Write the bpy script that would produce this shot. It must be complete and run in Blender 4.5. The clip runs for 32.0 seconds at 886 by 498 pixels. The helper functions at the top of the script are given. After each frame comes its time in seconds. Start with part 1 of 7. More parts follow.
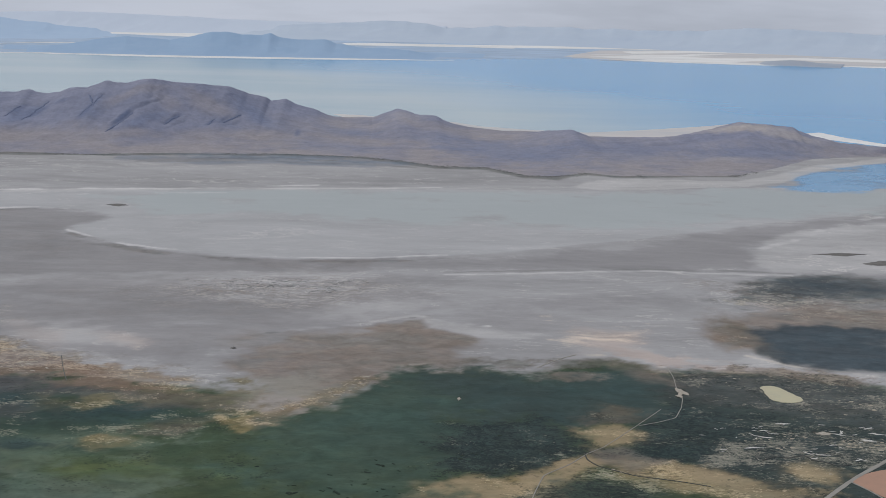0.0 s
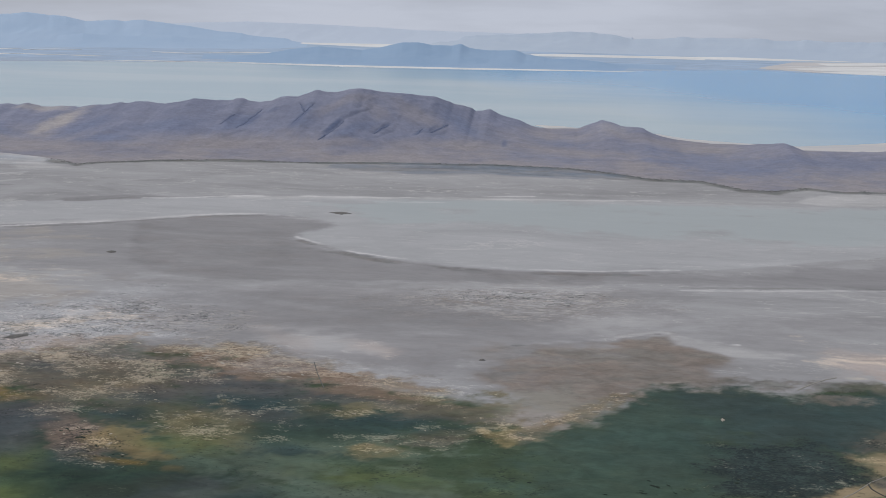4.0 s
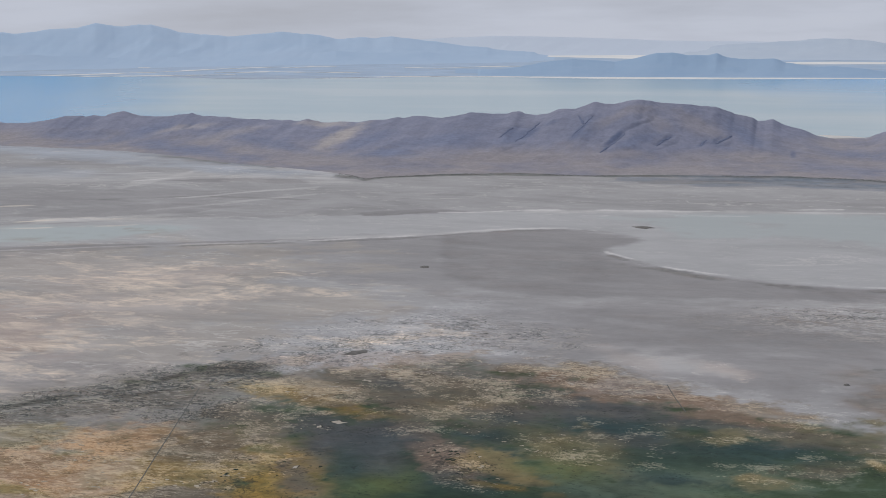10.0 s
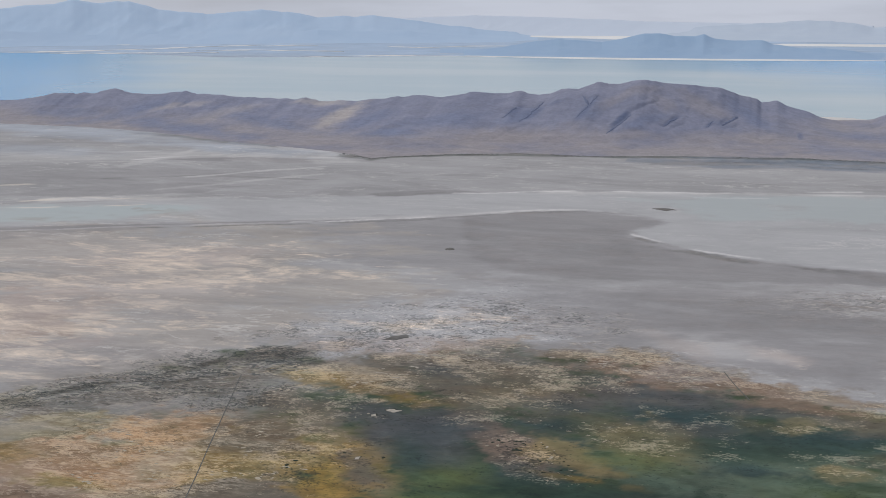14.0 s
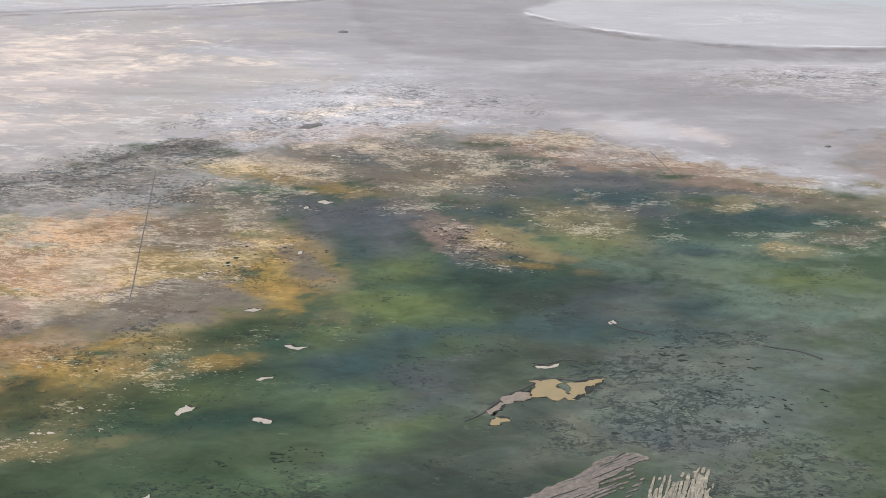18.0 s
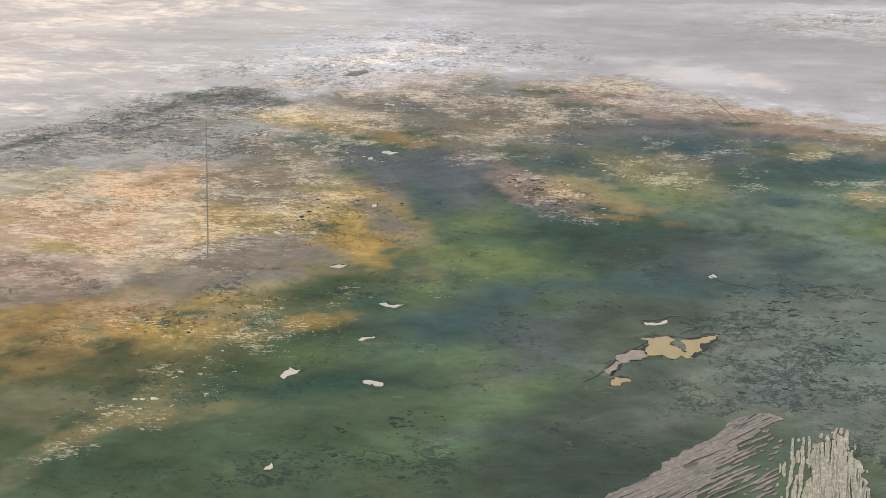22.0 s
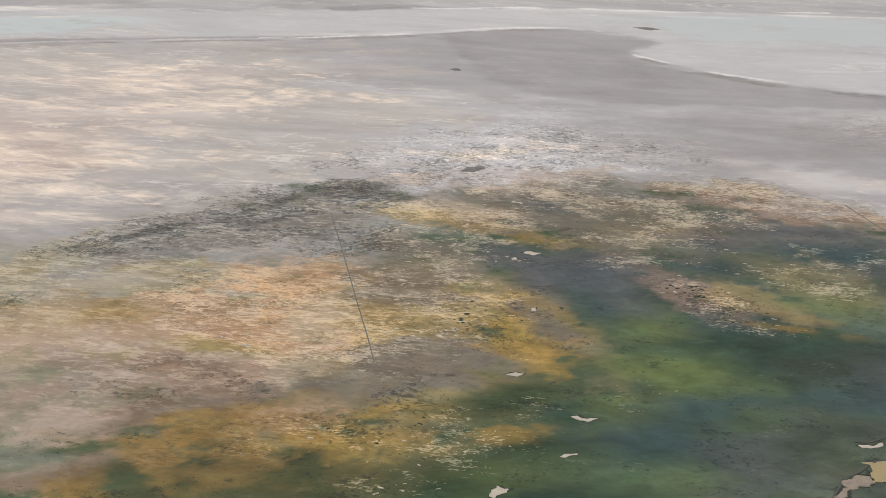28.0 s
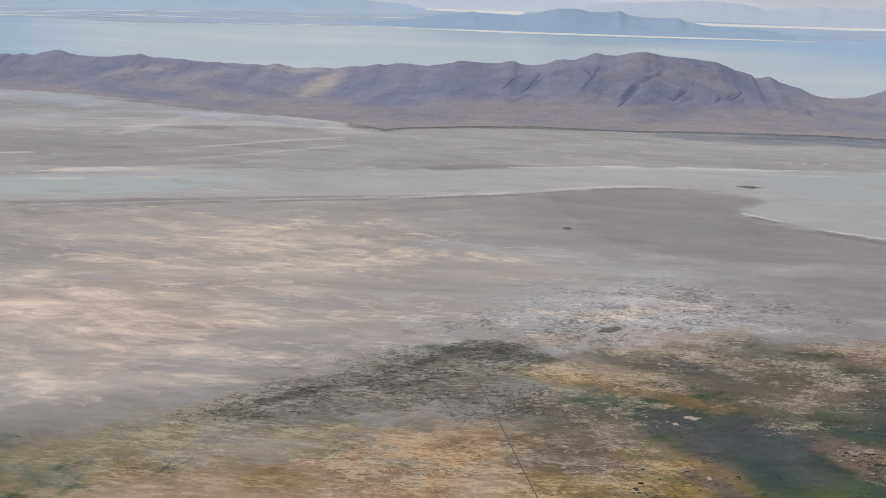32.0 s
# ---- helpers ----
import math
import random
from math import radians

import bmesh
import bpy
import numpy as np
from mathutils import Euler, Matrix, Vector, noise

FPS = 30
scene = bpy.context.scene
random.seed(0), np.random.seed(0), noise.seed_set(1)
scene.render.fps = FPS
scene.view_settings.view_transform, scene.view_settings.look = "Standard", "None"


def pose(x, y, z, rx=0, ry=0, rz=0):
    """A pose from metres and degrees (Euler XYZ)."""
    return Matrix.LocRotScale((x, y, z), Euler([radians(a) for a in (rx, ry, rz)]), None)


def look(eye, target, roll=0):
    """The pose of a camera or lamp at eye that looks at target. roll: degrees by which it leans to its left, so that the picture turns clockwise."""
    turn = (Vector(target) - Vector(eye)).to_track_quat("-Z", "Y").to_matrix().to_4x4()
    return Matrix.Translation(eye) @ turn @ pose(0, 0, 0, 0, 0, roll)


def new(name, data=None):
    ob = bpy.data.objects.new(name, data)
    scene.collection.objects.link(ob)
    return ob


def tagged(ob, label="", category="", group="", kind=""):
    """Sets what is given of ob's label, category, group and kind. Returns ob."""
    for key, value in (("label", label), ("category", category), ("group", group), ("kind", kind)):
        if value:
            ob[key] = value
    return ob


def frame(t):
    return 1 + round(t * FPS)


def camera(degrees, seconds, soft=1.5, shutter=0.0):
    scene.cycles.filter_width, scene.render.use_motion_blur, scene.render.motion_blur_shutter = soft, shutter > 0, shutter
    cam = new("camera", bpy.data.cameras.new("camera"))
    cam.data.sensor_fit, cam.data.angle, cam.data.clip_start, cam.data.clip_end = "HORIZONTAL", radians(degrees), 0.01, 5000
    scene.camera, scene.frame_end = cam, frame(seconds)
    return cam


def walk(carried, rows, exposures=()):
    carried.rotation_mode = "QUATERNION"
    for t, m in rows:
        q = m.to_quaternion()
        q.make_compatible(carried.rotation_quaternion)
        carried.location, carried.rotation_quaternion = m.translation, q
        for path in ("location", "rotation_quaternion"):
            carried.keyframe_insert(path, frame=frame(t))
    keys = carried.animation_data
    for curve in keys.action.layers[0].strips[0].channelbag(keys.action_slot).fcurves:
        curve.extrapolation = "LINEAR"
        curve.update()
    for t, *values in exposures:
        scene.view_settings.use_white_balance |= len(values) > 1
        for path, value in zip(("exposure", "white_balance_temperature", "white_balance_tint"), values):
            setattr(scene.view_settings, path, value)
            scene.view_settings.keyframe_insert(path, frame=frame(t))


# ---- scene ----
# One unit stands for twenty metres of land, so that the far ranges lie inside the lens's reach.
cam = camera(35.50, 32.0, soft=0.8)
# seconds, x, y, height, heading, dip and roll of the view from the aircraft window
PATH = [
    (0.0, 107.30, -26.68, 120.39, 2.27, 11.77, 1.45),
    (0.5, 103.92, -26.02, 120.26, 1.46, 11.61, 1.45),
    (1.0, 100.54, -25.35, 120.12, 0.52, 11.49, 1.42),
    (1.5, 97.16, -24.67, 119.98, -0.51, 11.39, 1.32),
    (2.0, 93.78, -23.97, 119.82, -1.19, 11.32, 1.47),
    (2.5, 90.41, -23.26, 119.67, -2.02, 11.31, 1.62),
    (3.0, 87.03, -22.53, 119.50, -3.07, 11.31, 1.55),
    (3.5, 83.66, -21.79, 119.34, -3.75, 11.33, 1.40),
    (4.0, 80.29, -21.04, 119.16, -4.72, 11.48, 1.22),
    (4.5, 76.92, -20.28, 118.98, -5.57, 11.46, 0.89),
    (6.5, 63.46, -17.10, 118.20, -8.29, 11.29, 0.44),
    (7.0, 60.10, -16.28, 118.00, -8.91, 11.34, 0.24),
    (7.5, 56.74, -15.45, 117.78, -9.64, 11.37, 0.28),
    (8.0, 53.38, -14.61, 117.56, -10.51, 11.36, 0.20),
    (8.5, 50.03, -13.76, 117.34, -11.66, 11.38, -0.03),
    (9.0, 46.68, -12.90, 117.11, -12.49, 11.32, -0.19),
    (9.5, 43.33, -12.03, 116.88, -13.29, 11.19, -0.31),
    (10.0, 39.98, -11.15, 116.64, -14.12, 10.99, -0.50),
    (10.5, 36.64, -10.26, 116.40, -14.72, 10.91, -0.46),
    (11.0, 33.29, -9.36, 116.15, -14.83, 10.88, -0.54),
    (11.5, 29.95, -8.46, 115.89, -14.79, 10.91, -0.43),
    (12.0, 26.61, -7.54, 115.63, -14.71, 11.00, -0.34),
    (12.5, 23.28, -6.62, 115.37, -14.63, 11.12, -0.29),
    (13.0, 19.95, -5.70, 115.10, -14.16, 11.24, -0.01),
    (13.5, 16.62, -4.76, 114.83, -13.64, 11.44, 0.06),
    (15.5, 3.32, -0.96, 113.69, -8.85, 14.92, -0.07),
    (16.0, 0.00, 0.00, 113.40, -7.97, 16.79, 0.12),
    (16.5, -3.31, 0.97, 113.10, -7.23, 18.25, 0.14),
    (17.0, -6.63, 1.94, 112.80, -6.67, 19.49, 0.31),
    (17.5, -9.94, 2.92, 112.49, -6.15, 20.21, 0.41),
    (18.0, -13.24, 3.90, 112.18, -5.61, 20.75, 0.31),
    (18.5, -16.55, 4.89, 111.86, -5.16, 21.26, 0.08),
    (19.0, -19.85, 5.88, 111.54, -4.96, 21.54, 0.24),
    (19.5, -23.14, 6.87, 111.22, -4.61, 21.73, 0.36),
    (20.0, -26.44, 7.87, 110.89, -4.35, 22.02, 0.59),
    (20.5, -29.73, 8.87, 110.56, -3.94, 22.22, 0.47),
    (21.0, -33.02, 9.87, 110.23, -3.97, 22.50, 0.21),
    (21.5, -36.30, 10.87, 109.89, -4.22, 22.79, 0.24),
    (22.0, -39.58, 11.87, 109.55, -3.97, 22.97, 0.53),
    (22.5, -42.86, 12.88, 109.20, -3.51, 23.01, 0.59),
    (23.0, -46.14, 13.89, 108.85, -3.42, 23.09, 0.78),
    (23.5, -49.41, 14.89, 108.50, -3.35, 23.11, 1.05),
    (24.0, -52.68, 15.90, 108.14, -3.36, 23.07, 1.24),
    (24.5, -55.94, 16.91, 107.79, -3.31, 22.90, 1.63),
    (26.5, -68.97, 20.94, 106.32, -2.60, 21.99, 2.30),
    (27.0, -72.22, 21.95, 105.94, -3.16, 21.42, 2.15),
    (27.5, -75.46, 22.95, 105.56, -3.01, 20.36, 2.24),
    (28.0, -78.70, 23.95, 105.18, -3.17, 19.09, 2.37),
    (28.5, -81.94, 24.95, 104.80, -3.55, 17.74, 2.35),
    (29.0, -85.17, 25.95, 104.41, -4.15, 15.88, 1.56),
    (29.5, -88.40, 26.94, 104.03, -4.46, 14.36, 1.41),
    (30.0, -91.62, 27.93, 103.63, -4.65, 13.60, 1.62),
    (30.5, -94.84, 28.92, 103.24, -4.96, 12.87, 1.86),
    (31.0, -98.06, 29.90, 102.84, -5.07, 12.70, 1.83),
    (31.5, -101.27, 30.88, 102.44, -4.92, 12.65, 2.17),
    (32.0, -104.48, 31.86, 102.04, -5.25, 12.60, 1.84),
]
walk(cam, [(t, pose(x, y, z, 90 - dip, 0, -head) @ pose(0, 0, 0, 0, 0, roll)) for t, x, y, z, head, dip, roll in PATH],
     [(0, -0.06, 6310, 9), (8, -0.07, 6360, 10), (13.5, -0.03, 6390, 10), (15.5, 0.29, 6390, 11), (17, 0.64, 6400, 12), (20, 0.85, 6490, 11),
      (24.5, 0.9, 6830, 9), (27, 0.77, 6930, 10), (28, 0.58, 6880, 10), (29, 0.25, 6760, 10), (30, 0.16, 6700, 11), (32, 0.12, 6670, 11)])

# ---- sky and sun ----
world = bpy.data.worlds.new("sky")
scene.world = world
world.use_nodes = True
wn, wl = world.node_tree.nodes, world.node_tree.links
wn.clear()
sky = wn.new("ShaderNodeTexSky")
sky.sky_type, sky.sun_disc = "NISHITA", False
sky.sun_elevation, sky.sun_rotation = radians(48), radians(-65)
sky.air_density, sky.dust_density, sky.ozone_density = 1.0, 2.0, 1.0
coord = wn.new("ShaderNodeTexCoord")
stretch = wn.new("ShaderNodeMapping")
stretch.inputs["Scale"].default_value = (2.2, 2.2, 16.0)
cloud = wn.new("ShaderNodeTexNoise")
cloud.inputs["Scale"].default_value, cloud.inputs["Detail"].default_value, cloud.inputs["Roughness"].default_value = 1.6, 7, 0.55
cover_ramp = wn.new("ShaderNodeMapRange")
cover_ramp.inputs["From Min"].default_value, cover_ramp.inputs["From Max"].default_value = 0.36, 0.62
cover_ramp.inputs["To Min"].default_value, cover_ramp.inputs["To Max"].default_value = 0.72, 0.97
dim = wn.new("ShaderNodeMix")
dim.data_type = "RGBA"
dim.inputs[6].default_value, dim.inputs[7].default_value = (4.5, 4.95, 6.0, 1), (5.7, 5.85, 6.4, 1)
mixsky = wn.new("ShaderNodeMix")
mixsky.data_type = "RGBA"
back = wn.new("ShaderNodeBackground")
back.inputs["Strength"].default_value = 0.105
wout = wn.new("ShaderNodeOutputWorld")
wl.new(coord.outputs["Generated"], stretch.inputs["Vector"])
wl.new(stretch.outputs["Vector"], cloud.inputs["Vector"])
wl.new(cloud.outputs["Fac"], cover_ramp.inputs["Value"])
wl.new(cloud.outputs["Fac"], dim.inputs[0])
wl.new(cover_ramp.outputs["Result"], mixsky.inputs[0])
wl.new(sky.outputs["Color"], mixsky.inputs[6])
wl.new(dim.outputs[2], mixsky.inputs[7])
puff_map, puff, heap = wn.new("ShaderNodeMapping"), wn.new("ShaderNodeTexNoise"), wn.new("ShaderNodeMapRange")
puff_map.inputs["Scale"].default_value = (1, 1, 3.6)
puff.inputs["Scale"].default_value, puff.inputs["Detail"].default_value, puff.inputs["Roughness"].default_value = 21, 6, 0.55
heap.inputs["From Min"].default_value, heap.inputs["From Max"].default_value = 0.56, 0.64
height, above, layer_mix, shade_mix = wn.new("ShaderNodeSeparateXYZ"), wn.new("ShaderNodeMapRange"), wn.new("ShaderNodeMath"), wn.new("ShaderNodeMix")
above.inputs["From Min"].default_value, above.inputs["From Max"].default_value = 0.014, 0.03
above.inputs["To Max"].default_value = 0.75
layer_mix.operation = "MULTIPLY"
shade_mix.data_type = "RGBA"
shade_mix.inputs[7].default_value = (6.9, 7.0, 7.2, 1)
wl.new(coord.outputs["Generated"], puff_map.inputs["Vector"])
wl.new(puff_map.outputs["Vector"], puff.inputs["Vector"])
wl.new(puff.outputs["Fac"], heap.inputs["Value"])
wl.new(coord.outputs["Generated"], height.inputs["Vector"])
wl.new(height.outputs["Z"], above.inputs["Value"])
wl.new(heap.outputs["Result"], layer_mix.inputs[0])
wl.new(above.outputs["Result"], layer_mix.inputs[1])
wl.new(layer_mix.outputs["Value"], shade_mix.inputs[0])
wl.new(mixsky.outputs[2], shade_mix.inputs[6])
wl.new(shade_mix.outputs[2], back.inputs["Color"])
wl.new(back.outputs["Background"], wout.inputs["Surface"])

sun = new("sun", bpy.data.lights.new("sun", "SUN"))
sun.data.energy, sun.data.angle, sun.data.color = 1.3, radians(12), (1.0, 0.95, 0.88)
sun.matrix_world = look((-600, 280, 740), (0, 0, 0))

# ---- numeric helpers ----
EARTH = 371600.0


def land(x, y):
    """Height of the level ground, which follows the earth's curve."""
    return -(x * x + y * y) / (2 * EARTH)


LATTICE = np.random.RandomState(7).rand(256, 256)


def grain(x, y):
    """Smooth lattice noise, 0 to 1."""
    xi, yi = np.floor(x).astype(int), np.floor(y).astype(int)
    fx, fy = x - xi, y - yi
    fx, fy = fx * fx * (3 - 2 * fx), fy * fy * (3 - 2 * fy)
    a, b = LATTICE[yi % 256, xi % 256], LATTICE[yi % 256, (xi + 1) % 256]
    c, d = LATTICE[(yi + 1) % 256, xi % 256], LATTICE[(yi + 1) % 256, (xi + 1) % 256]
    return (a * (1 - fx) + b * fx) * (1 - fy) + (c * (1 - fx) + d * fx) * fy


def fbm(x, y, octaves=5, rough=0.55):
    total, weight, norm = 0.0, 1.0, 0.0
    for k in range(octaves):
        total = total + weight * grain(x * 2 ** k + 17.3 * k, y * 2 ** k + 9.1 * k)
        norm += weight
        weight *= rough
    return total / norm


def smooth(a, b, v):
    v = np.clip((v - a) / (b - a), 0, 1)
    return v * v * (3 - 2 * v)


def sheet(name, X, Y, Z, material):
    """A mesh from grids of coordinates, smooth shaded."""
    ny, nx = X.shape
    idx = np.arange(nx * ny).reshape(ny, nx)
    quads = np.stack([idx[:-1, :-1], idx[:-1, 1:], idx[1:, 1:], idx[1:, :-1]], -1).reshape(-1, 4)
    me = bpy.data.meshes.new(name)
    me.vertices.add(nx * ny)
    me.vertices.foreach_set("co", np.stack([X, Y, Z], -1).astype(np.float32).ravel())
    me.loops.add(quads.size)
    me.loops.foreach_set("vertex_index", quads.astype(np.int32).ravel())
    me.polygons.add(len(quads))
    me.polygons.foreach_set("loop_start", np.arange(0, quads.size, 4, dtype=np.int32))
    me.polygons.foreach_set("use_smooth", np.ones(len(quads), dtype=bool))
    me.update(calc_edges=True)
    me.materials.append(material)
    return new(name, me)


def part(name, bm, material, parent, label=""):
    me = bpy.data.meshes.new(name)
    bm.to_mesh(me)
    bm.free()
    me.materials.append(material)
    ob = new(name, me)
    ob.parent = parent
    return tagged(ob, label)


# ---- materials ----
def material(name, rough=0.9):
    m = bpy.data.materials.new(name)
    m.use_nodes = True
    shader = m.node_tree.nodes["Principled BSDF"]
    shader.inputs["Roughness"].default_value = rough
    return m, m.node_tree.nodes, m.node_tree.links, shader


def noise_node(nodes, links, scale, detail=5, rough=0.6, stretch=(1, 1, 1), distort=0.0):
    tc, mp, n = nodes.new("ShaderNodeNewGeometry"), nodes.new("ShaderNodeMapping"), nodes.new("ShaderNodeTexNoise")
    mp.inputs["Scale"].default_value = stretch
    n.inputs["Scale"].default_value, n.inputs["Detail"].default_value = scale, detail
    n.inputs["Roughness"].default_value, n.inputs["Distortion"].default_value = rough, distort
    links.new(tc.outputs["Position"], mp.inputs["Vector"])
    links.new(mp.outputs["Vector"], n.inputs["Vector"])
    return n.outputs["Fac"]


def ranged(nodes, links, value, a, b, lo=0.0, hi=1.0):
    r = nodes.new("ShaderNodeMapRange")
    for key, v in (("From Min", a), ("From Max", b), ("To Min", lo), ("To Max", hi)):
        r.inputs[key].default_value = v
    links.new(value, r.inputs["Value"])
    return r.outputs["Result"]


def sums(nodes, links, op, a, b):
    n = nodes.new("ShaderNodeMath")
    n.operation = op
    for k, v in enumerate((a, b)):
        if isinstance(v, (int, float)):
            n.inputs[k].default_value = v
        else:
            links.new(v, n.inputs[k])
    return n.outputs["Value"]


def blend(nodes, links, fac, a, b, mode="MIX"):
    n = nodes.new("ShaderNodeMix")
    n.data_type, n.blend_type = "RGBA", mode
    for k, v in ((0, fac), (6, a), (7, b)):
        if isinstance(v, (int, float)):
            n.inputs[k].default_value = v
        elif isinstance(v, tuple):
            n.inputs[k].default_value = (*v, 1)
        else:
            links.new(v, n.inputs[k])
    return n.outputs[2]


def plain(name, rgb, other, scale, rough=0.9, stretch=(1, 1, 1), bump=0.0, lo=0.4, hi=0.62):
    """Two earth colours mingled by noise at two scales."""
    m, nodes, links, shader = material(name, rough)
    big = ranged(nodes, links, noise_node(nodes, links, scale, 4, 0.6, stretch), lo, hi)
    fine = noise_node(nodes, links, scale * 7, 5, 0.65, stretch)
    col = blend(nodes, links, big, rgb, other)
    col = blend(nodes, links, 0.5, col, blend(nodes, links, ranged(nodes, links, fine, 0.35, 0.65), rgb, other))
    links.new(col, shader.inputs["Base Color"])
    if bump:
        b = nodes.new("ShaderNodeBump")
        b.inputs["Strength"].default_value, b.inputs["Distance"].default_value = bump, 0.3
        links.new(fine, b.inputs["Height"])
        links.new(b.outputs["Normal"], shader.inputs["Normal"])
    return m


def ground_material():
    m, nodes, links, shader = material("ground", 0.95)
    layers = {}
    for key in ("cover", "detail", "marks"):
        layers[key] = nodes.new("ShaderNodeAttribute")
        layers[key].attribute_name = key
    cover = layers["cover"].outputs["Color"]
    split, split_b = nodes.new("ShaderNodeSeparateColor"), nodes.new("ShaderNodeSeparateColor")
    links.new(layers["detail"].outputs["Color"], split.inputs["Color"])
    links.new(layers["marks"].outputs["Color"], split_b.inputs["Color"])
    fleck, clump, wet = split.outputs["Red"], split.outputs["Green"], split.outputs["Blue"]
    ripple, crack, sunlit_streak = split_b.outputs["Red"], split_b.outputs["Green"], split_b.outputs["Blue"]

    def noise(scale, detail=5, rough=0.6, stretch=(1, 1, 1), distort=0.0):
        return noise_node(nodes, links, scale, detail, rough, stretch, distort)

    def span(value, a, b, lo=0.0, hi=1.0):
        return ranged(nodes, links, value, a, b, lo, hi)

    def op(kind, a, b):
        return sums(nodes, links, kind, a, b)

    def mix(fac, a, b, mode="MIX"):
        return blend(nodes, links, fac, a, b, mode)

    def denser(n, amount, bare, full, edge):
        """Where n passes a bound that falls as the amount grows."""
        return span(op("SUBTRACT", n, span(amount, 0, 1, bare, full)), 0, edge)

    grey = nodes.new("ShaderNodeRGBToBW")
    links.new(cover, grey.inputs["Color"])
    bare = span(grey.outputs["Val"], 0.285, 0.335)
    growth = span(grey.outputs["Val"], 0.27, 0.2)
    dry = span(wet, 0.03, 0.5, 1, 0.12)
    # broad tone and long streaks drawn out by wind and water
    tone = span(noise(0.02, 6, 0.62, (0.6, 1, 1), 1.0), 0.3, 0.7, 0.85, 1.15)
    streak = span(noise(0.11, 6, 0.62, (0.3, 1, 1), 0.6), 0.3, 0.7, 0.94, 1.06)
    long_streak = span(noise(0.05, 5, 0.6, (0.16, 1, 1), 0.4), 0.32, 0.68, 0.95, 1.05)
    wavelet = span(noise(0.3, 8, 0.68, (0.4, 1, 1), 0.8), 0.3, 0.7, 0.95, 1.05)
    calm = span(grey.outputs["Val"], 0.2, 0.27, 1.0, 0.35)
    fine = op("ADD", 1.0, op("MULTIPLY", span(noise(0.9, 6, 0.7, (0.5, 1, 1), 0.5), 0.3, 0.7, -0.1, 0.1), calm))
    shade = op("MULTIPLY", op("MULTIPLY", tone, streak), op("MULTIPLY", long_streak, op("MULTIPLY", wavelet, fine)))
    shade = op("ADD", 1.0, op("MULTIPLY", op("SUBTRACT", shade, 1.0), dry))
    col = mix(1.0, cover, shade, "MULTIPLY")
    # soft mottling of the growth, darker and lighter, cooler and yellower
    mottle = span(noise(0.17, 4, 0.6, (0.7, 1, 1), 0.8), 0.32, 0.68, 0.82, 1.18)
    hue = span(noise(0.075, 4, 0.6, (0.8, 1, 1), 0.6), 0.38, 0.62)
    grown = mix(1.0, mix(1.0, col, mottle, "MULTIPLY"), mix(hue, (0.95, 1.0, 0.98), (1.06, 1.01, 0.95)), "MULTIPLY")
    col = mix(growth, col, grown)
    # thin pale lines of salt left by the falling water
    for scale, wide in ((0.03, 0.012), (0.09, 0.016)):
        n = noise(scale, 7, 0.6, (0.35, 1.2, 1), 0.8)
        line = span(op("ABSOLUTE", op("SUBTRACT", n, 0.5), 0.0), wide * 0.2, wide, 0.5, 0)
        spell = span(noise(scale * 0.8, 4, 0.6, (0.5, 1, 1)), 0.5, 0.62)
        col = mix(op("MULTIPLY", op("MULTIPLY", line, spell), op("MULTIPLY", bare, dry)), col, (0.66, 0.62, 0.57))
    # sunlit stretches of the playa put into the colour as wind-drawn cream streaks
    n = op("ADD", op("MULTIPLY", noise(0.022, 7, 0.66, (0.75, 1, 1), 1.3), 0.55), op("MULTIPLY", noise(0.12, 7, 0.7, (0.45, 1, 1), 1.5), 0.45))
    col = mix(op("MULTIPLY", denser(n, sunlit_streak, 0.58, 0.41, 0.14), span(sunlit_streak, 0, 0.25, 0, 0.85)), col, mix(1.0, (0.74, 0.615, 0.49), span(n, 0.45, 0.65, 0.86, 1.1), "MULTIPLY"))
    # wavy ripples of pale crust over darker growth
    n = op("ADD", op("MULTIPLY", noise(0.42, 4, 0.6, (0.42, 1.1, 1), 1.4), 0.55), op("MULTIPLY", noise(1.1, 3, 0.6, (0.45, 1, 1), 1.0), 0.45))
    n = op("ADD", n, op("MULTIPLY", op("SUBTRACT", noise(0.09, 4, 0.6), 0.5), 0.4))
    light = mix(0.4, mix(1.0, cover, (1.75, 1.7, 1.6), "MULTIPLY"), (0.6, 0.52, 0.4))
    light = mix(bare, light, mix(1.0, cover, (1.4, 1.38, 1.36), "MULTIPLY"))
    low = mix(1.0, cover, (0.74, 0.62, 0.5), "MULTIPLY")
    col = mix(op("MULTIPLY", span(n, 0.5, 0.4), op("MULTIPLY", ripple, 0.75)), col, low)
    col = mix(op("MULTIPLY", span(n, 0.51, 0.58), op("MULTIPLY", ripple, 0.8)), col, light)
    # the dry growth is thin: wet brown and olive ground shows between, drawn out in wisps
    chan = nodes.new("ShaderNodeSeparateColor")
    links.new(cover, chan.inputs["Color"])
    warm = span(op("SUBTRACT", chan.outputs["Red"], op("MULTIPLY", chan.outputs["Blue"], 1.75)), 0.03, 0.13)
    n = op("ADD", op("MULTIPLY", noise(0.2, 5, 0.65, (0.6, 1, 1), 1.2), 0.5), op("MULTIPLY", noise(0.75, 5, 0.7, (0.4, 1, 1), 1.3), 0.5))
    col = mix(op("MULTIPLY", span(n, 0.51, 0.42), op("MULTIPLY", warm, 0.75)), col, mix(1.0, col, (0.6, 0.65, 0.72), "MULTIPLY"))
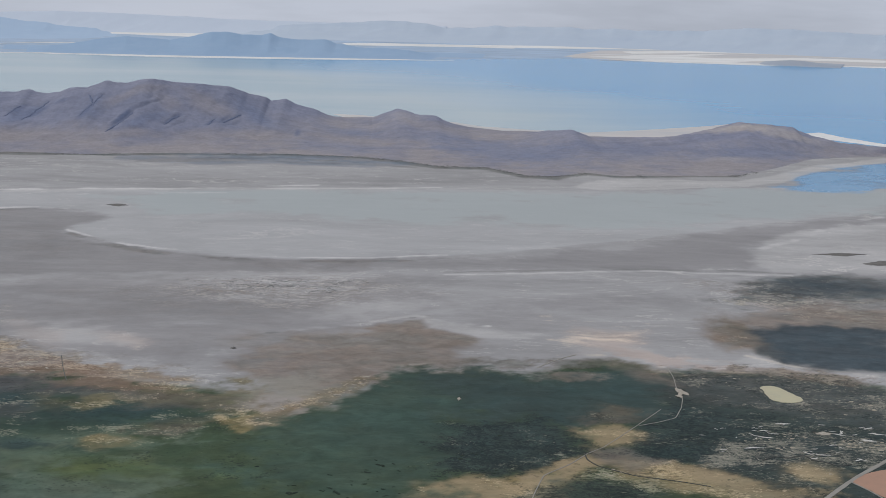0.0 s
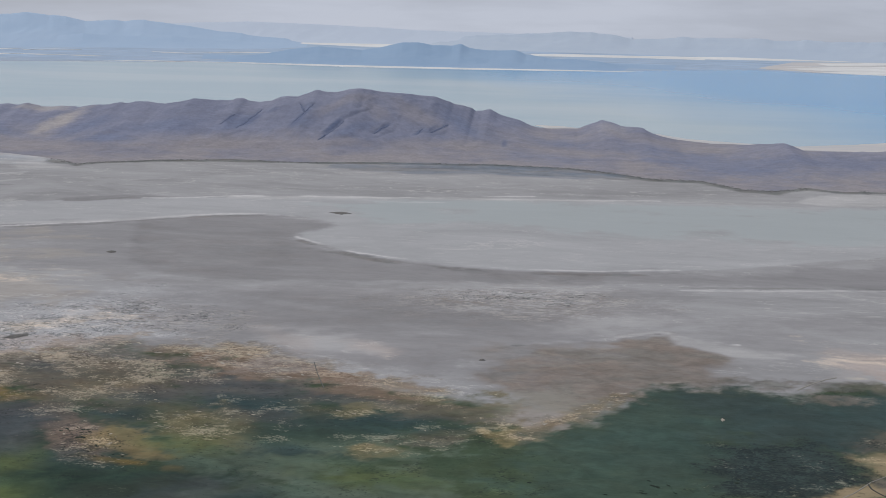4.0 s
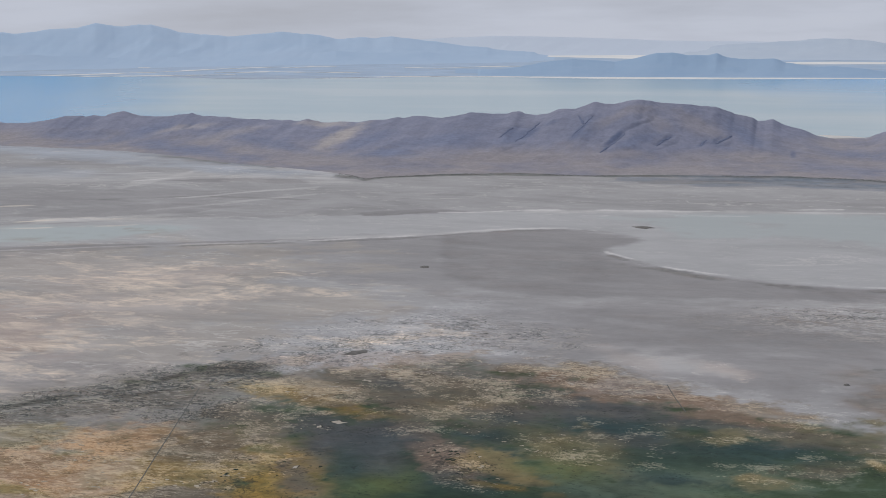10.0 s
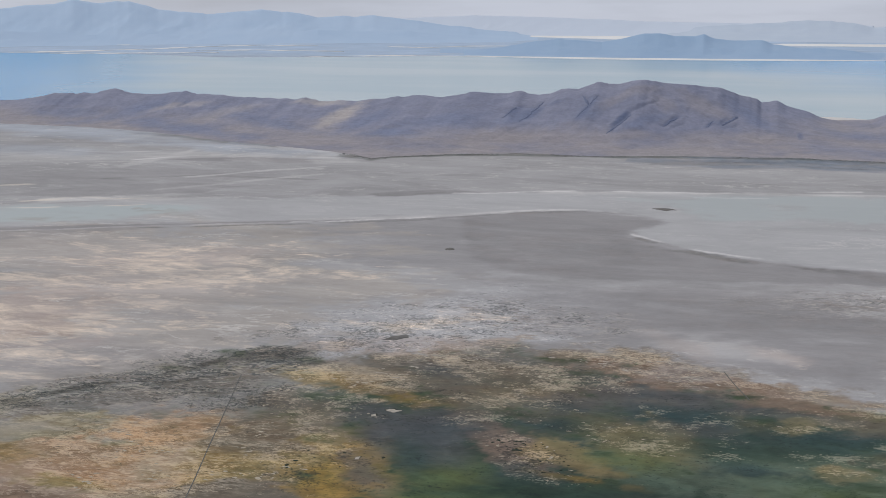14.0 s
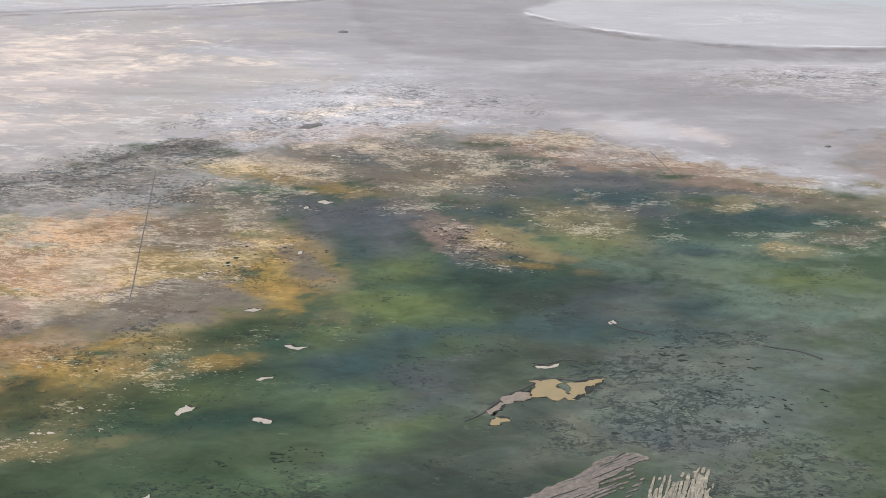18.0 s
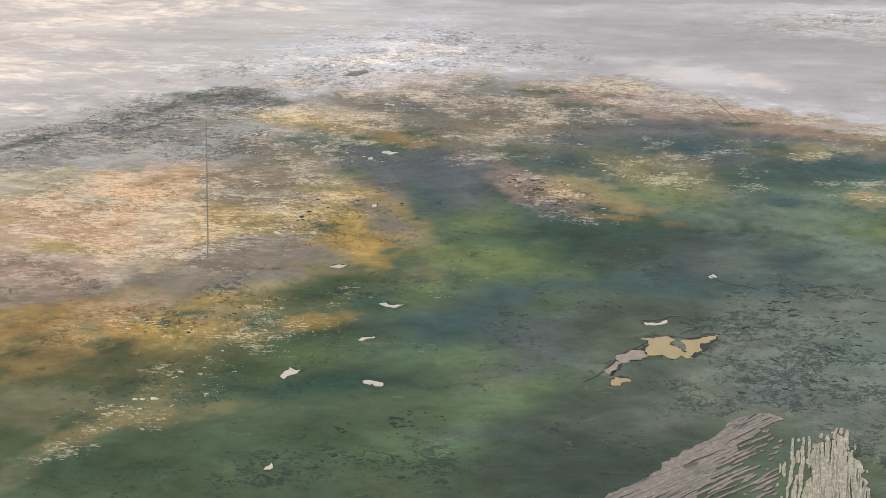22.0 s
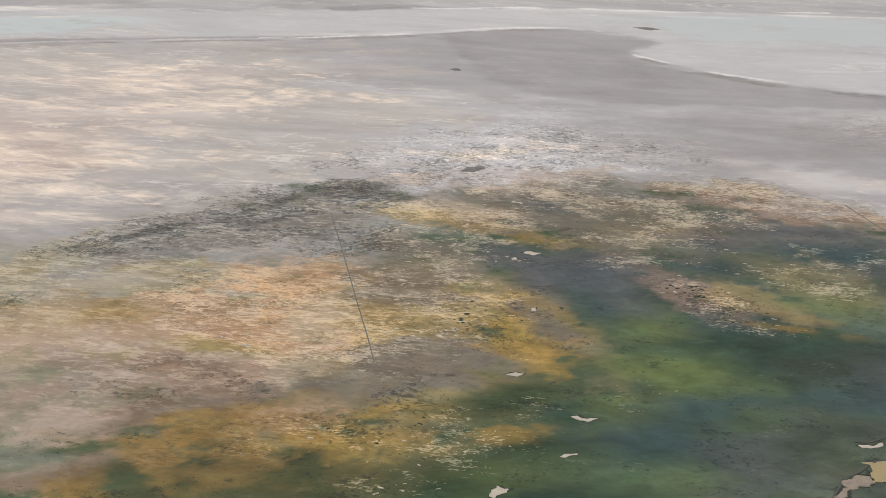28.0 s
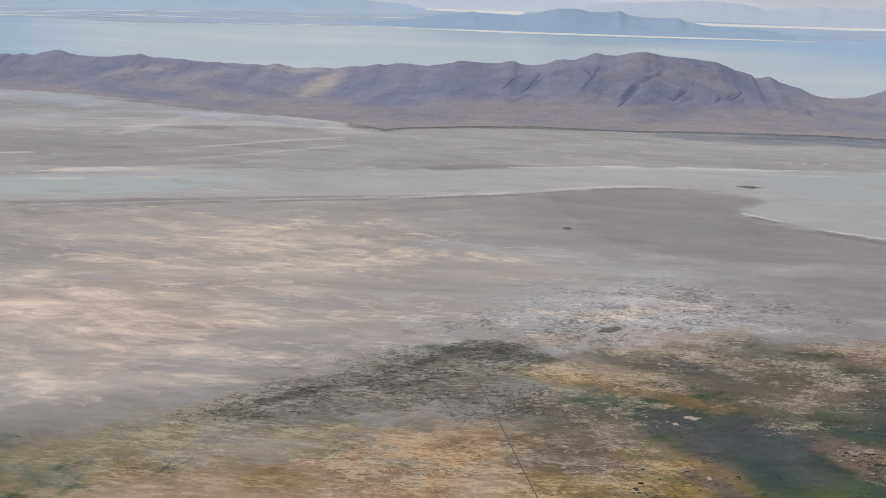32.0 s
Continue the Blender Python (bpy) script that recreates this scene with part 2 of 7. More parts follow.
    col = mix(op("MULTIPLY", span(n, 0.53, 0.62), op("MULTIPLY", warm, 0.6)), col, mix(1.0, col, (1.3, 1.3, 1.34), "MULTIPLY"))
    # dark tufts
    dark = mix(span(growth, 0, 1, 0.12, 0.45), mix(1.0, col, (0.45, 0.48, 0.48), "MULTIPLY"), (0.03, 0.037, 0.038))
    lean = op("MULTIPLY", op("SUBTRACT", noise(0.07, 4, 0.6), 0.5), 0.5)
    for scale, strong in ((0.5, 0.6), (1.3, 0.8)):
        n = op("ADD", noise(scale, 4, 0.62, (0.8, 1, 1), 0.5), lean)
        col = mix(op("MULTIPLY", op("MULTIPLY", denser(n, clump, 0.7, 0.43, 0.05), strong), span(clump, 0.02, 0.2)), col, dark)
    # short dark steps and pale curled rims, their shadow and highlight put into the colour, where plates of mud have
    # cracked and slumped
    lean = op("MULTIPLY", op("SUBTRACT", noise(0.11, 4, 0.6, (0.6, 1, 1)), 0.5), 0.9)
    here = span(crack, 0.05, 0.3)
    for scale, wide in ((0.17, 0.026), (0.36, 0.04)):
        n = noise(scale, 6, 0.66, (0.75, 1.0, 1), 0.5)
        line = span(op("ABSOLUTE", op("SUBTRACT", n, 0.5), 0.0), wide * 0.55, wide, 1, 0)
        gate = denser(op("ADD", noise(scale * 2.4, 4, 0.65, (0.75, 1, 1)), lean), crack, 0.64, 0.38, 0.03)
        col = mix(op("MULTIPLY", op("MULTIPLY", line, gate), op("MULTIPLY", here, 0.8)), col, dark)
        rim = span(op("ABSOLUTE", op("SUBTRACT", n, 0.5 + wide * 1.5), 0.0), wide * 0.25, wide * 0.6, 0.7, 0)
        rim_gate = span(noise(scale * 1.3, 3, 0.6, (0.7, 1, 1), 0.5), 0.46, 0.52)
        col = mix(op("MULTIPLY", op("MULTIPLY", rim, rim_gate), here), col, mix(1.0, col, mix(bare, (1.3, 1.26, 1.15), (1.6, 1.55, 1.5)), "MULTIPLY"))
    # pale alkali flecks in bunches, coarse and fine
    crust = mix(0.35, mix(1.0, cover, (2.05, 1.9, 1.7), "MULTIPLY"), (0.5, 0.44, 0.33))
    crust = mix(growth, mix(1.0, cover, (1.42, 1.4, 1.36), "MULTIPLY"), crust)
    lean = op("MULTIPLY", op("SUBTRACT", noise(0.1, 4, 0.65, (0.7, 1, 1)), 0.5), 1.0)
    n = op("ADD", noise(1.2, 2.4, 0.55, (0.4, 1, 1), 1.4), lean)
    col = mix(op("MULTIPLY", op("MULTIPLY", denser(n, fleck, 0.76, 0.52, 0.04), 0.85), span(fleck, 0.02, 0.2)), col, crust)
    for scale, wide in ((0.3, 0.022), (0.8, 0.04)):
        n = noise(scale, 4, 0.62, (0.4, 1.1, 1), 1.6)
        wisp = span(op("ABSOLUTE", op("SUBTRACT", n, 0.48), 0.0), wide * 0.5, wide, 1, 0)
        gate = denser(op("ADD", noise(scale * 1.9, 3, 0.6, (0.5, 1, 1)), lean), fleck, 0.72, 0.42, 0.05)
        col = mix(op("MULTIPLY", op("MULTIPLY", wisp, gate), span(fleck, 0.05, 0.3, 0, 0.9)), col, crust)
    # thin broken rims of salt round drying puddles
    n = noise(0.34, 4, 0.6, (0.6, 1.15, 1), 1.3)
    rim = span(op("ABSOLUTE", op("SUBTRACT", n, 0.5), 0.0), 0.006, 0.026, 1, 0)
    broken = denser(op("ADD", noise(0.8, 3, 0.6), lean), fleck, 0.8, 0.5, 0.05)
    col = mix(op("MULTIPLY", op("MULTIPLY", rim, broken), span(fleck, 0.1, 0.6)), col, mix(0.3, crust, (0.66, 0.58, 0.44)))
    links.new(col, shader.inputs["Base Color"])
    links.new(span(wet, 0, 1, 0.95, 0.22), shader.inputs["Roughness"])
    links.new(span(wet, 0, 1, 0.12, 0.5), shader.inputs["Specular IOR Level"])
    return m


def hill_material(name, low, high, scrub, rock, scale):
    """Dry slopes, their colours blued by haze: pale fans below, darker grass above, scrub in drifts, bare rock where it
    is steep.
    """
    m, nodes, links, shader = material(name, 0.95)
    shader.inputs["Specular IOR Level"].default_value = 0.1
    geo, xyz, layer, amounts = nodes.new("ShaderNodeNewGeometry"), nodes.new("ShaderNodeSeparateXYZ"), nodes.new("ShaderNodeAttribute"), nodes.new("ShaderNodeSeparateColor")
    layer.attribute_name = "growth"
    links.new(layer.outputs["Color"], amounts.inputs["Color"])
    links.new(geo.outputs["Position"], xyz.inputs["Vector"])
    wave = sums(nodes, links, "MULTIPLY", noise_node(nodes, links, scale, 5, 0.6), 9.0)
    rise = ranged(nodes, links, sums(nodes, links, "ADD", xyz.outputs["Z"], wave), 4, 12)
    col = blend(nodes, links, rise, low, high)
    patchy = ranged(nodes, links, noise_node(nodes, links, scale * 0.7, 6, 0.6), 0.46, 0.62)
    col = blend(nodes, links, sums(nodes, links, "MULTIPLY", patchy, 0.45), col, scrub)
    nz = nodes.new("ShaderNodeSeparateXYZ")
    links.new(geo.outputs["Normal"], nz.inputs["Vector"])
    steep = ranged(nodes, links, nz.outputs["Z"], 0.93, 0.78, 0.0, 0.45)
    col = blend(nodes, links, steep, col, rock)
    col = blend(nodes, links, sums(nodes, links, "MULTIPLY", amounts.outputs["Blue"], 0.8), col, (0.18, 0.207, 0.295))
    # tan and pale amounts also carry the sunlight on lit facets
    col = blend(nodes, links, sums(nodes, links, "MULTIPLY", amounts.outputs["Green"], 0.75), col, (0.305, 0.272, 0.266))
    col = blend(nodes, links, sums(nodes, links, "MULTIPLY", amounts.outputs["Red"], 0.85), col, (0.45, 0.40, 0.36))
    # gully darkness, shade together with scrub, put into the colour
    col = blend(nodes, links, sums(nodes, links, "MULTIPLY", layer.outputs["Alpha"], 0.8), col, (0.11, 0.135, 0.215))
    tuft = ranged(nodes, links, noise_node(nodes, links, scale * 4, 6, 0.65, (0.7, 1, 1), 0.6), 0.3, 0.7, 0.88, 1.12)
    fine = ranged(nodes, links, noise_node(nodes, links, scale * 14, 6, 0.7), 0.3, 0.7, 0.9, 1.1)
    col = blend(nodes, links, 1.0, col, sums(nodes, links, "MULTIPLY", tuft, fine), "MULTIPLY")
    links.new(col, shader.inputs["Base Color"])
    return m


GROUND = ground_material()
LAGOON = plain("lagoon", (0.16, 0.30, 0.44), (0.22, 0.35, 0.47), 0.01, 0.3, (0.3, 2, 1))
SALT = plain("salt_crust", (0.80, 0.78, 0.74), (0.64, 0.62, 0.58), 0.02, 0.8, (0.4, 1.5, 1))
TAN_FLAT = plain("tan_flat", (0.60, 0.55, 0.50), (0.46, 0.46, 0.47), 0.012, 0.9, (0.3, 2, 1))
PAN = plain("alkali_pan", (0.42, 0.37, 0.30), (0.31, 0.27, 0.21), 0.6, 0.8)
SALTY = plain("salt_puddle", (0.66, 0.63, 0.57), (0.48, 0.45, 0.4), 0.5, 0.8)
PINK_POOL = plain("pink_mud", (0.25, 0.195, 0.14), (0.15, 0.125, 0.095), 0.9, 0.7)
BLACK_MUD = plain("black_mud", (0.055, 0.055, 0.05), (0.085, 0.085, 0.075), 0.5, 0.8)
RIM_SHADE = plain("rim_shade", (0.028, 0.034, 0.028), (0.05, 0.05, 0.04), 0.7, 0.8)
SCRUB = plain("scrub", (0.11, 0.115, 0.11), (0.15, 0.145, 0.13), 0.4, 0.9)
GOLD_POOL = plain("ochre_pool", (0.285, 0.21, 0.08), (0.225, 0.17, 0.08), 0.35, 0.5)
TAN_POOL = plain("tan_pool", (0.52, 0.46, 0.28), (0.44, 0.40, 0.26), 0.2, 0.5)
DARK_MUD = plain("dark_mud", (0.13, 0.12, 0.11), (0.20, 0.19, 0.17), 0.5, 0.8)
REED = plain("reed", (0.022, 0.034, 0.028), (0.042, 0.052, 0.036), 0.4, 0.9)
TRACK = plain("gravel_track", (0.32, 0.295, 0.25), (0.24, 0.225, 0.195), 0.3, 0.9)
FIELD = plain("ploughed_field", (0.42, 0.24, 0.16), (0.36, 0.22, 0.15), 0.3, 0.9)
# the island's colours hold some blue haze as well as grass and rock
ISLAND = hill_material("hazed_dry_slope", (0.305, 0.278, 0.28), (0.245, 0.25, 0.312), (0.17, 0.185, 0.255), (0.145, 0.158, 0.215), 0.03)
# far slopes: the blue of aerial haze is put into their base colours
FAR_HAZE_SLOPE = plain("far_haze_slope", (0.28, 0.395, 0.535), (0.32, 0.43, 0.56), 0.006, 0.95)
PALE_HAZE_SLOPE = plain("pale_haze_slope", (0.37, 0.48, 0.61), (0.41, 0.51, 0.63), 0.003, 0.95)
FAINT_HAZE_SLOPE = plain("faint_haze_slope", (0.53, 0.58, 0.65), (0.54, 0.59, 0.66), 0.003, 0.95)
FLAKE = plain("crust_flake", (0.46, 0.40, 0.30), (0.33, 0.28, 0.20), 0.12, 0.9)
# gully scrub with the gully's shade in its colour
SHADED_BRUSH = plain("brush", (0.155, 0.178, 0.255), (0.18, 0.2, 0.275), 0.3, 0.95)
# likewise paled and blued by haze in the base colour
ISLET_HAZE_SLOPE = plain("islet_haze_slope", (0.33, 0.37, 0.43), (0.40, 0.42, 0.45), 0.02, 0.95)
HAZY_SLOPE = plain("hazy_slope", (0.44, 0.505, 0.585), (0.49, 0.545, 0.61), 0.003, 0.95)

for dull in (REED, RIM_SHADE, BLACK_MUD, SCRUB, DARK_MUD, SHADED_BRUSH):
    for node in dull.node_tree.nodes:
        if node.type == "BSDF_PRINCIPLED":
            node.inputs["Specular IOR Level"].default_value = 0.08


def lake_material():
    m, nodes, links, shader = material("lake_water", 0.16)
    n = ranged(nodes, links, noise_node(nodes, links, 0.004, 4, 0.6, (0.4, 1.6, 1)), 0.4, 0.62)
    geo, xyz = nodes.new("ShaderNodeNewGeometry"), nodes.new("ShaderNodeSeparateXYZ")
    links.new(geo.outputs["Position"], xyz.inputs["Vector"])
    wobble = sums(nodes, links, "ADD", xyz.outputs["X"], sums(nodes, links, "MULTIPLY", noise_node(nodes, links, 0.003, 3, 0.5), 300.0))
    wobble = sums(nodes, links, "ADD", wobble, ranged(nodes, links, xyz.outputs["Y"], 1100, 1700, -190.0, 150.0))
    # reflections of pale cloud and blue sky put into the water's colour by place
    cloud_mirror = sums(nodes, links, "MULTIPLY", ranged(nodes, links, wobble, 420, 130), ranged(nodes, links, wobble, -640, -430))
    mirrored_blue = blend(nodes, links, n, (0.02, 0.26, 0.53), (0.05, 0.30, 0.55))
    mirrored_cloud = blend(nodes, links, n, (0.31, 0.41, 0.43), (0.39, 0.46, 0.46))
    links.new(blend(nodes, links, cloud_mirror, mirrored_blue, mirrored_cloud), shader.inputs["Base Color"])
    shader.inputs["IOR"].default_value = 1.33
    shader.inputs["Specular IOR Level"].default_value = 0.3
    return m


LAKE = lake_material()


def crust_material(name, lean, low=(0.165, 0.142, 0.12), high=(0.255, 0.215, 0.18)):
    """Dried mud, streaked along the way that the bar runs, with dark wet gaps."""
    m, nodes, links, shader = material(name, 0.9)
    tc, mp = nodes.new("ShaderNodeNewGeometry"), nodes.new("ShaderNodeMapping")
    mp.vector_type = "TEXTURE"
    mp.inputs["Rotation"].default_value, mp.inputs["Scale"].default_value = (0, 0, -lean), (1, 7, 1)
    links.new(tc.outputs["Position"], mp.inputs["Vector"])
    vals = []
    for scale, detail_ in ((0.7, 4), (1.7, 4), (5.5, 4)):
        n = nodes.new("ShaderNodeTexNoise")
        n.inputs["Scale"].default_value, n.inputs["Detail"].default_value, n.inputs["Roughness"].default_value = scale, detail_, 0.65
        n.inputs["Distortion"].default_value = 0.4
        links.new(mp.outputs["Vector"], n.inputs["Vector"])
        vals.append(n.outputs["Fac"])
    col = blend(nodes, links, ranged(nodes, links, vals[2], 0.34, 0.66), low, high)
    col = blend(nodes, links, ranged(nodes, links, noise_node(nodes, links, 0.9, 5, 0.7), 0.5, 0.68, 0, 0.6), col, tuple(min(c * 1.5, 0.6) for c in high))
    broad = sums(nodes, links, "MULTIPLY", sums(nodes, links, "SUBTRACT", noise_node(nodes, links, 0.16, 3, 0.6), 0.5), 0.4)
    for k, bound, gap in ((0, 0.64, (0.062, 0.074, 0.058)), (1, 0.62, (0.085, 0.088, 0.07)), (2, 0.62, (0.05, 0.055, 0.045))):
        wet = sums(nodes, links, "ADD", vals[k], broad)
        col = blend(nodes, links, ranged(nodes, links, wet, bound, bound + 0.05, 0, 0.85), col, gap)
    bits = noise_node(nodes, links, 2.2, 5, 0.7)
    col = blend(nodes, links, ranged(nodes, links, bits, 0.6, 0.64, 0, 0.7), col, (0.06, 0.065, 0.052))
    links.new(col, shader.inputs["Base Color"])
    shader.inputs["Specular IOR Level"].default_value = 0.15
    return m

# ---- land cover ----
# colour, then how much of pale flecks, dark clumps and standing water
COVERS = {
    "flat": ((0.345, 0.332, 0.322), 0, 0, 0.05),
    "wet_flat": ((0.41, 0.4, 0.39), 0, 0, 0.3),
    "bay_water": ((0.36, 0.4, 0.38), 0, 0, 0.7),
    "blue_water": ((0.06, 0.25, 0.46), 0, 0, 1),
    # real dark mud, and the tone for one shaded stretch of playa
    "dark_mud": ((0.25, 0.235, 0.23), 0, 0, 0.1),
    "pale_crust": ((0.46, 0.44, 0.42), 0.1, 0.03, 0),
    "swirl_crust": ((0.4, 0.39, 0.385), 0.2, 0.33, 0),
    "brown_mud": ((0.22, 0.184, 0.158), 0, 0.02, 0),
    # cream of the sunlit playa, sunshine put into the colour
    "sunlit_silt": ((0.44, 0.395, 0.36), 0, 0, 0),
    "mixed_marsh": ((0.056, 0.076, 0.042), 0.06, 0.2, 0),
    "grey_marsh": ((0.21, 0.2, 0.183), 0.2, 0.6, 0),
    "pale_marsh": ((0.285, 0.262, 0.22), 0.1, 0.12, 0),
    "reed_bed": ((0.042, 0.06, 0.058), 0.14, 0.6, 0),
    "teal_marsh": ((0.044, 0.068, 0.064), 0.02, 0.14, 0.1),
    "green_marsh": ((0.046, 0.0675, 0.030), 0.02, 0.35, 0),
    "olive_marsh": ((0.056, 0.053, 0.026), 0.06, 0.18, 0),
    "rust_grass": ((0.325, 0.215, 0.085), 0.25, 0.14, 0),
    "tan_grass": ((0.235, 0.175, 0.1), 0.45, 0.15, 0),
    "ochre_flat": ((0.37, 0.265, 0.16), 0.62, 0.14, 0),
    "slate_marsh": ((0.052, 0.06, 0.056), 0.07, 0.12, 0),
    "rosy_crust": ((0.165, 0.13, 0.092), 0.5, 0.7, 0),
    "dark_reed": ((0.042, 0.056, 0.056), 0.32, 0.25, 0),
    "tan_soil": ((0.37, 0.285, 0.17), 0.4, 0.25, 0),
    "mist_marsh": ((0.096, 0.112, 0.097), 0.1, 0.9, 0),
    "fringe": ((0.175, 0.148, 0.112), 1.0, 0.4, 0),
    "shore_scrub": ((0.15, 0.15, 0.145), 0, 0.08, 0),
    "dark_pool": ((0.047, 0.064, 0.077), 0, 0.03, 0.1),
    "crust_mud": ((0.095, 0.1, 0.096), 0.5, 0.3, 0),
    "warm_flat": ((0.362, 0.328, 0.292), 0, 0, 0.03),
    "fresh_teal": ((0.058, 0.09, 0.07), 0.01, 0.1, 0),
    "reed_flecks": ((0.045, 0.056, 0.056), 0.95, 0.35, 0),
    # bluish haze over the far shore, as a ground colour
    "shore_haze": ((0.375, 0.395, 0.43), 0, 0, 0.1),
    "bay_strip": ((0.17, 0.2, 0.25), 0, 0, 0.3),
    "salt_line": ((0.58, 0.555, 0.53), 0, 0, 0),
    "cream_line": ((0.6, 0.54, 0.46), 0, 0, 0),
    "mud_line": ((0.2, 0.19, 0.185), 0, 0, 0),
    "drift_green": ((0.050, 0.073, 0.043), 0, 0, 0),
    "drift_dark_green": ((0.028, 0.046, 0.023), 0, 0, 0),
    "drift_dark_teal": ((0.021, 0.043, 0.031), 0, 0, 0),
    "drift_teal": ((0.041, 0.067, 0.066), 0, 0, 0),
    "drift_deep_teal": ((0.030, 0.054, 0.057), 0, 0, 0),
    "drift_fresh": ((0.078, 0.115, 0.062), 0, 0, 0),
    "drift_lime": ((0.105, 0.130, 0.049), 0, 0, 0),
    "drift_olive": ((0.070, 0.070, 0.031), 0, 0, 0),
    "drift_dark_olive": ((0.048, 0.050, 0.025), 0, 0, 0),
    "drift_olive_gold": ((0.159, 0.140, 0.080), 0, 0, 0),
    "drift_slate": ((0.070, 0.076, 0.081), 0, 0, 0),
    "drift_umber": ((0.135, 0.115, 0.092), 0, 0, 0),
    "drift_tan": ((0.265, 0.196, 0.091), 0, 0, 0),
    "drift_gold": ((0.278, 0.182, 0.055), 0, 0, 0),
    "drift_amber": ((0.223, 0.142, 0.053), 0, 0, 0),
    "drift_ochre": ((0.357, 0.229, 0.128), 0, 0, 0),
    "drift_cream": ((0.475, 0.386, 0.267), 0, 0, 0),
    "drift_rose": ((0.361, 0.248, 0.162), 0, 0, 0),
    "drift_pink_grey": ((0.314, 0.232, 0.179), 0, 0, 0),
    "drift_purple": ((0.185, 0.133, 0.100), 0, 0, 0),
    "drift_grey_marsh": ((0.232, 0.220, 0.208), 0, 0, 0),
    "drift_reed_grey": ((0.180, 0.174, 0.170), 0, 0, 0),
    "drift_pale_grey": ((0.265, 0.245, 0.226), 0, 0, 0),
    "drift_olive_pale": ((0.245, 0.214, 0.142), 0, 0, 0),
    # mist tones: marsh green and grey with pale haze put into the colour
    "drift_mist": ((0.097, 0.113, 0.098), 0, 0, 0),
    "drift_mist_olive": ((0.101, 0.111, 0.087), 0, 0, 0),
    "drift_mist_grey": ((0.072, 0.081, 0.073), 0, 0, 0),
    "drift_shade_green": ((0.036, 0.048, 0.038), 0, 0, 0),
    # veil: marsh green lightened by haze in its colour
    "drift_veil": ((0.113, 0.147, 0.110), 0, 0, 0),
    # pale cream rims, and sunlit playa with the sunshine put into the colour
    "drift_cream_soft": ((0.443, 0.373, 0.331), 0, 0, 0),
    "drift_fringe": ((0.232, 0.191, 0.147), 0, 0, 0),
    "drift_brown_edge": ((0.232, 0.185, 0.142), 0, 0, 0),
    "drift_rosy": ((0.164, 0.126, 0.102), 0, 0, 0),
    "drift_reed_dark": ((0.101, 0.096, 0.087), 0, 0, 0),
    "drift_reed_mid": ((0.169, 0.159, 0.147), 0, 0, 0),
    # distant flats with the blue of haze in their colour
    "hazy_plain": ((0.37, 0.455, 0.56), 0, 0, 0),
}
PATCHES = []
CRACKED = ("reed_bed", "mist_marsh", "reed_flecks", "dark_reed", "crust_mud", "grey_marsh", "swirl_crust")
MARKS = ("fleck", "clump", "wet", "ripple", "crack", "sunlit_streak")


def patch(cover, soft, amount, *outline):
    PATCHES.append((cover, soft, amount, np.array(outline, float)))


def drift(cover, amount, x, y, a, b, turn):
    """A soft oval of one cover: middle, half its length and width, and the way it runs in degrees."""
    PATCHES.append((cover, None, amount, (x, y, a, b, radians(turn))))


def strand(cover, amount, width, *line):
    """A thin line of one cover along old water's edge."""
    PATCHES.append((cover, None, amount, (width, np.array(line, float))))


def mark(kind, amount, x, y, a, b, turn):
    """An oval in which marks of one kind lie thicker."""
    PATCHES.append((MARKS.index(kind), None, amount, (x, y, a, b, radians(turn))))


# the marsh goes on below and behind the aircraft
patch("mixed_marsh", 12, 1, (-700, 170), (-300, 150), (-100, 140), (120, 150), (300, 175), (520, 240), (900, 200), (900, -700), (-900, -700))
patch("green_marsh", 14, 0.9, (-260, 120), (-60, 125), (40, 90), (-40, 10), (-220, -40), (-320, 40))
patch("teal_marsh", 12, 0.9, (40, 120), (180, 110), (240, 40), (140, -60), (30, 0), (10, 70))
patch("olive_marsh", 14, 0.9, (-120, -60), (60, -90), (160, -180), (20, -300), (-180, -220))
patch("tan_grass", 12, 0.8, (250, 140), (420, 130), (480, 20), (330, -40), (240, 40))
patch("rust_grass", 12, 0.8, (-480, 110), (-330, 90), (-310, -20), (-450, -80), (-560, 20))
patch("wet_flat", 1.6, 0.7, (-367, 518), (-320, 534), (-263, 557), (-178, 585), (-134, 601), (-106, 619), (-68, 634), (-47, 635), (-24, 618), (-38, 591), (-10, 551), (7, 543), (24, 536), (55, 527), (91, 529), (124, 535), (158, 549), (197, 571), (240, 594), (278, 619), (310, 637), (337, 651), (365, 673), (419, 709), (469, 832), (397, 765), (335, 745), (234, 719), (141, 712), (-9, 698), (-65, 687), (-128, 671), (-187, 648), (-252, 630), (-302, 605), (-350, 583), (-398, 563))
patch("bay_water", 10, 0.55, (-48, 673), (21, 694), (171, 704), (299, 731), (393, 754), (440, 760), (419, 709), (366, 677), (313, 645), (245, 617), (163, 606), (83, 630), (2, 630))
patch("bay_water", 6, 0.8, (-370, 567), (-348, 579), (-311, 594), (-262, 605), (-239, 599), (-268, 567), (-325, 543), (-349, 534))
patch("dark_mud", 9, 0.5, (-179, 580), (-148, 592), (-108, 609), (-86, 560), (-73, 505), (-83, 490), (-126, 494), (-164, 532))
patch("dark_mud", 3, 0.75, (-115, 604), (-92, 621), (-64, 630), (-40, 626), (-21, 612), (-40, 580), (-11, 546), (22, 533), (65, 526), (100, 528), (98, 506), (44, 504), (2, 498), (-39, 489), (-71, 495), (-94, 522))
patch("dark_mud", 10, 0.5, (-42, 467), (4, 481), (44, 468), (93, 443), (91, 415), (46, 390), (-8, 415), (-29, 429))
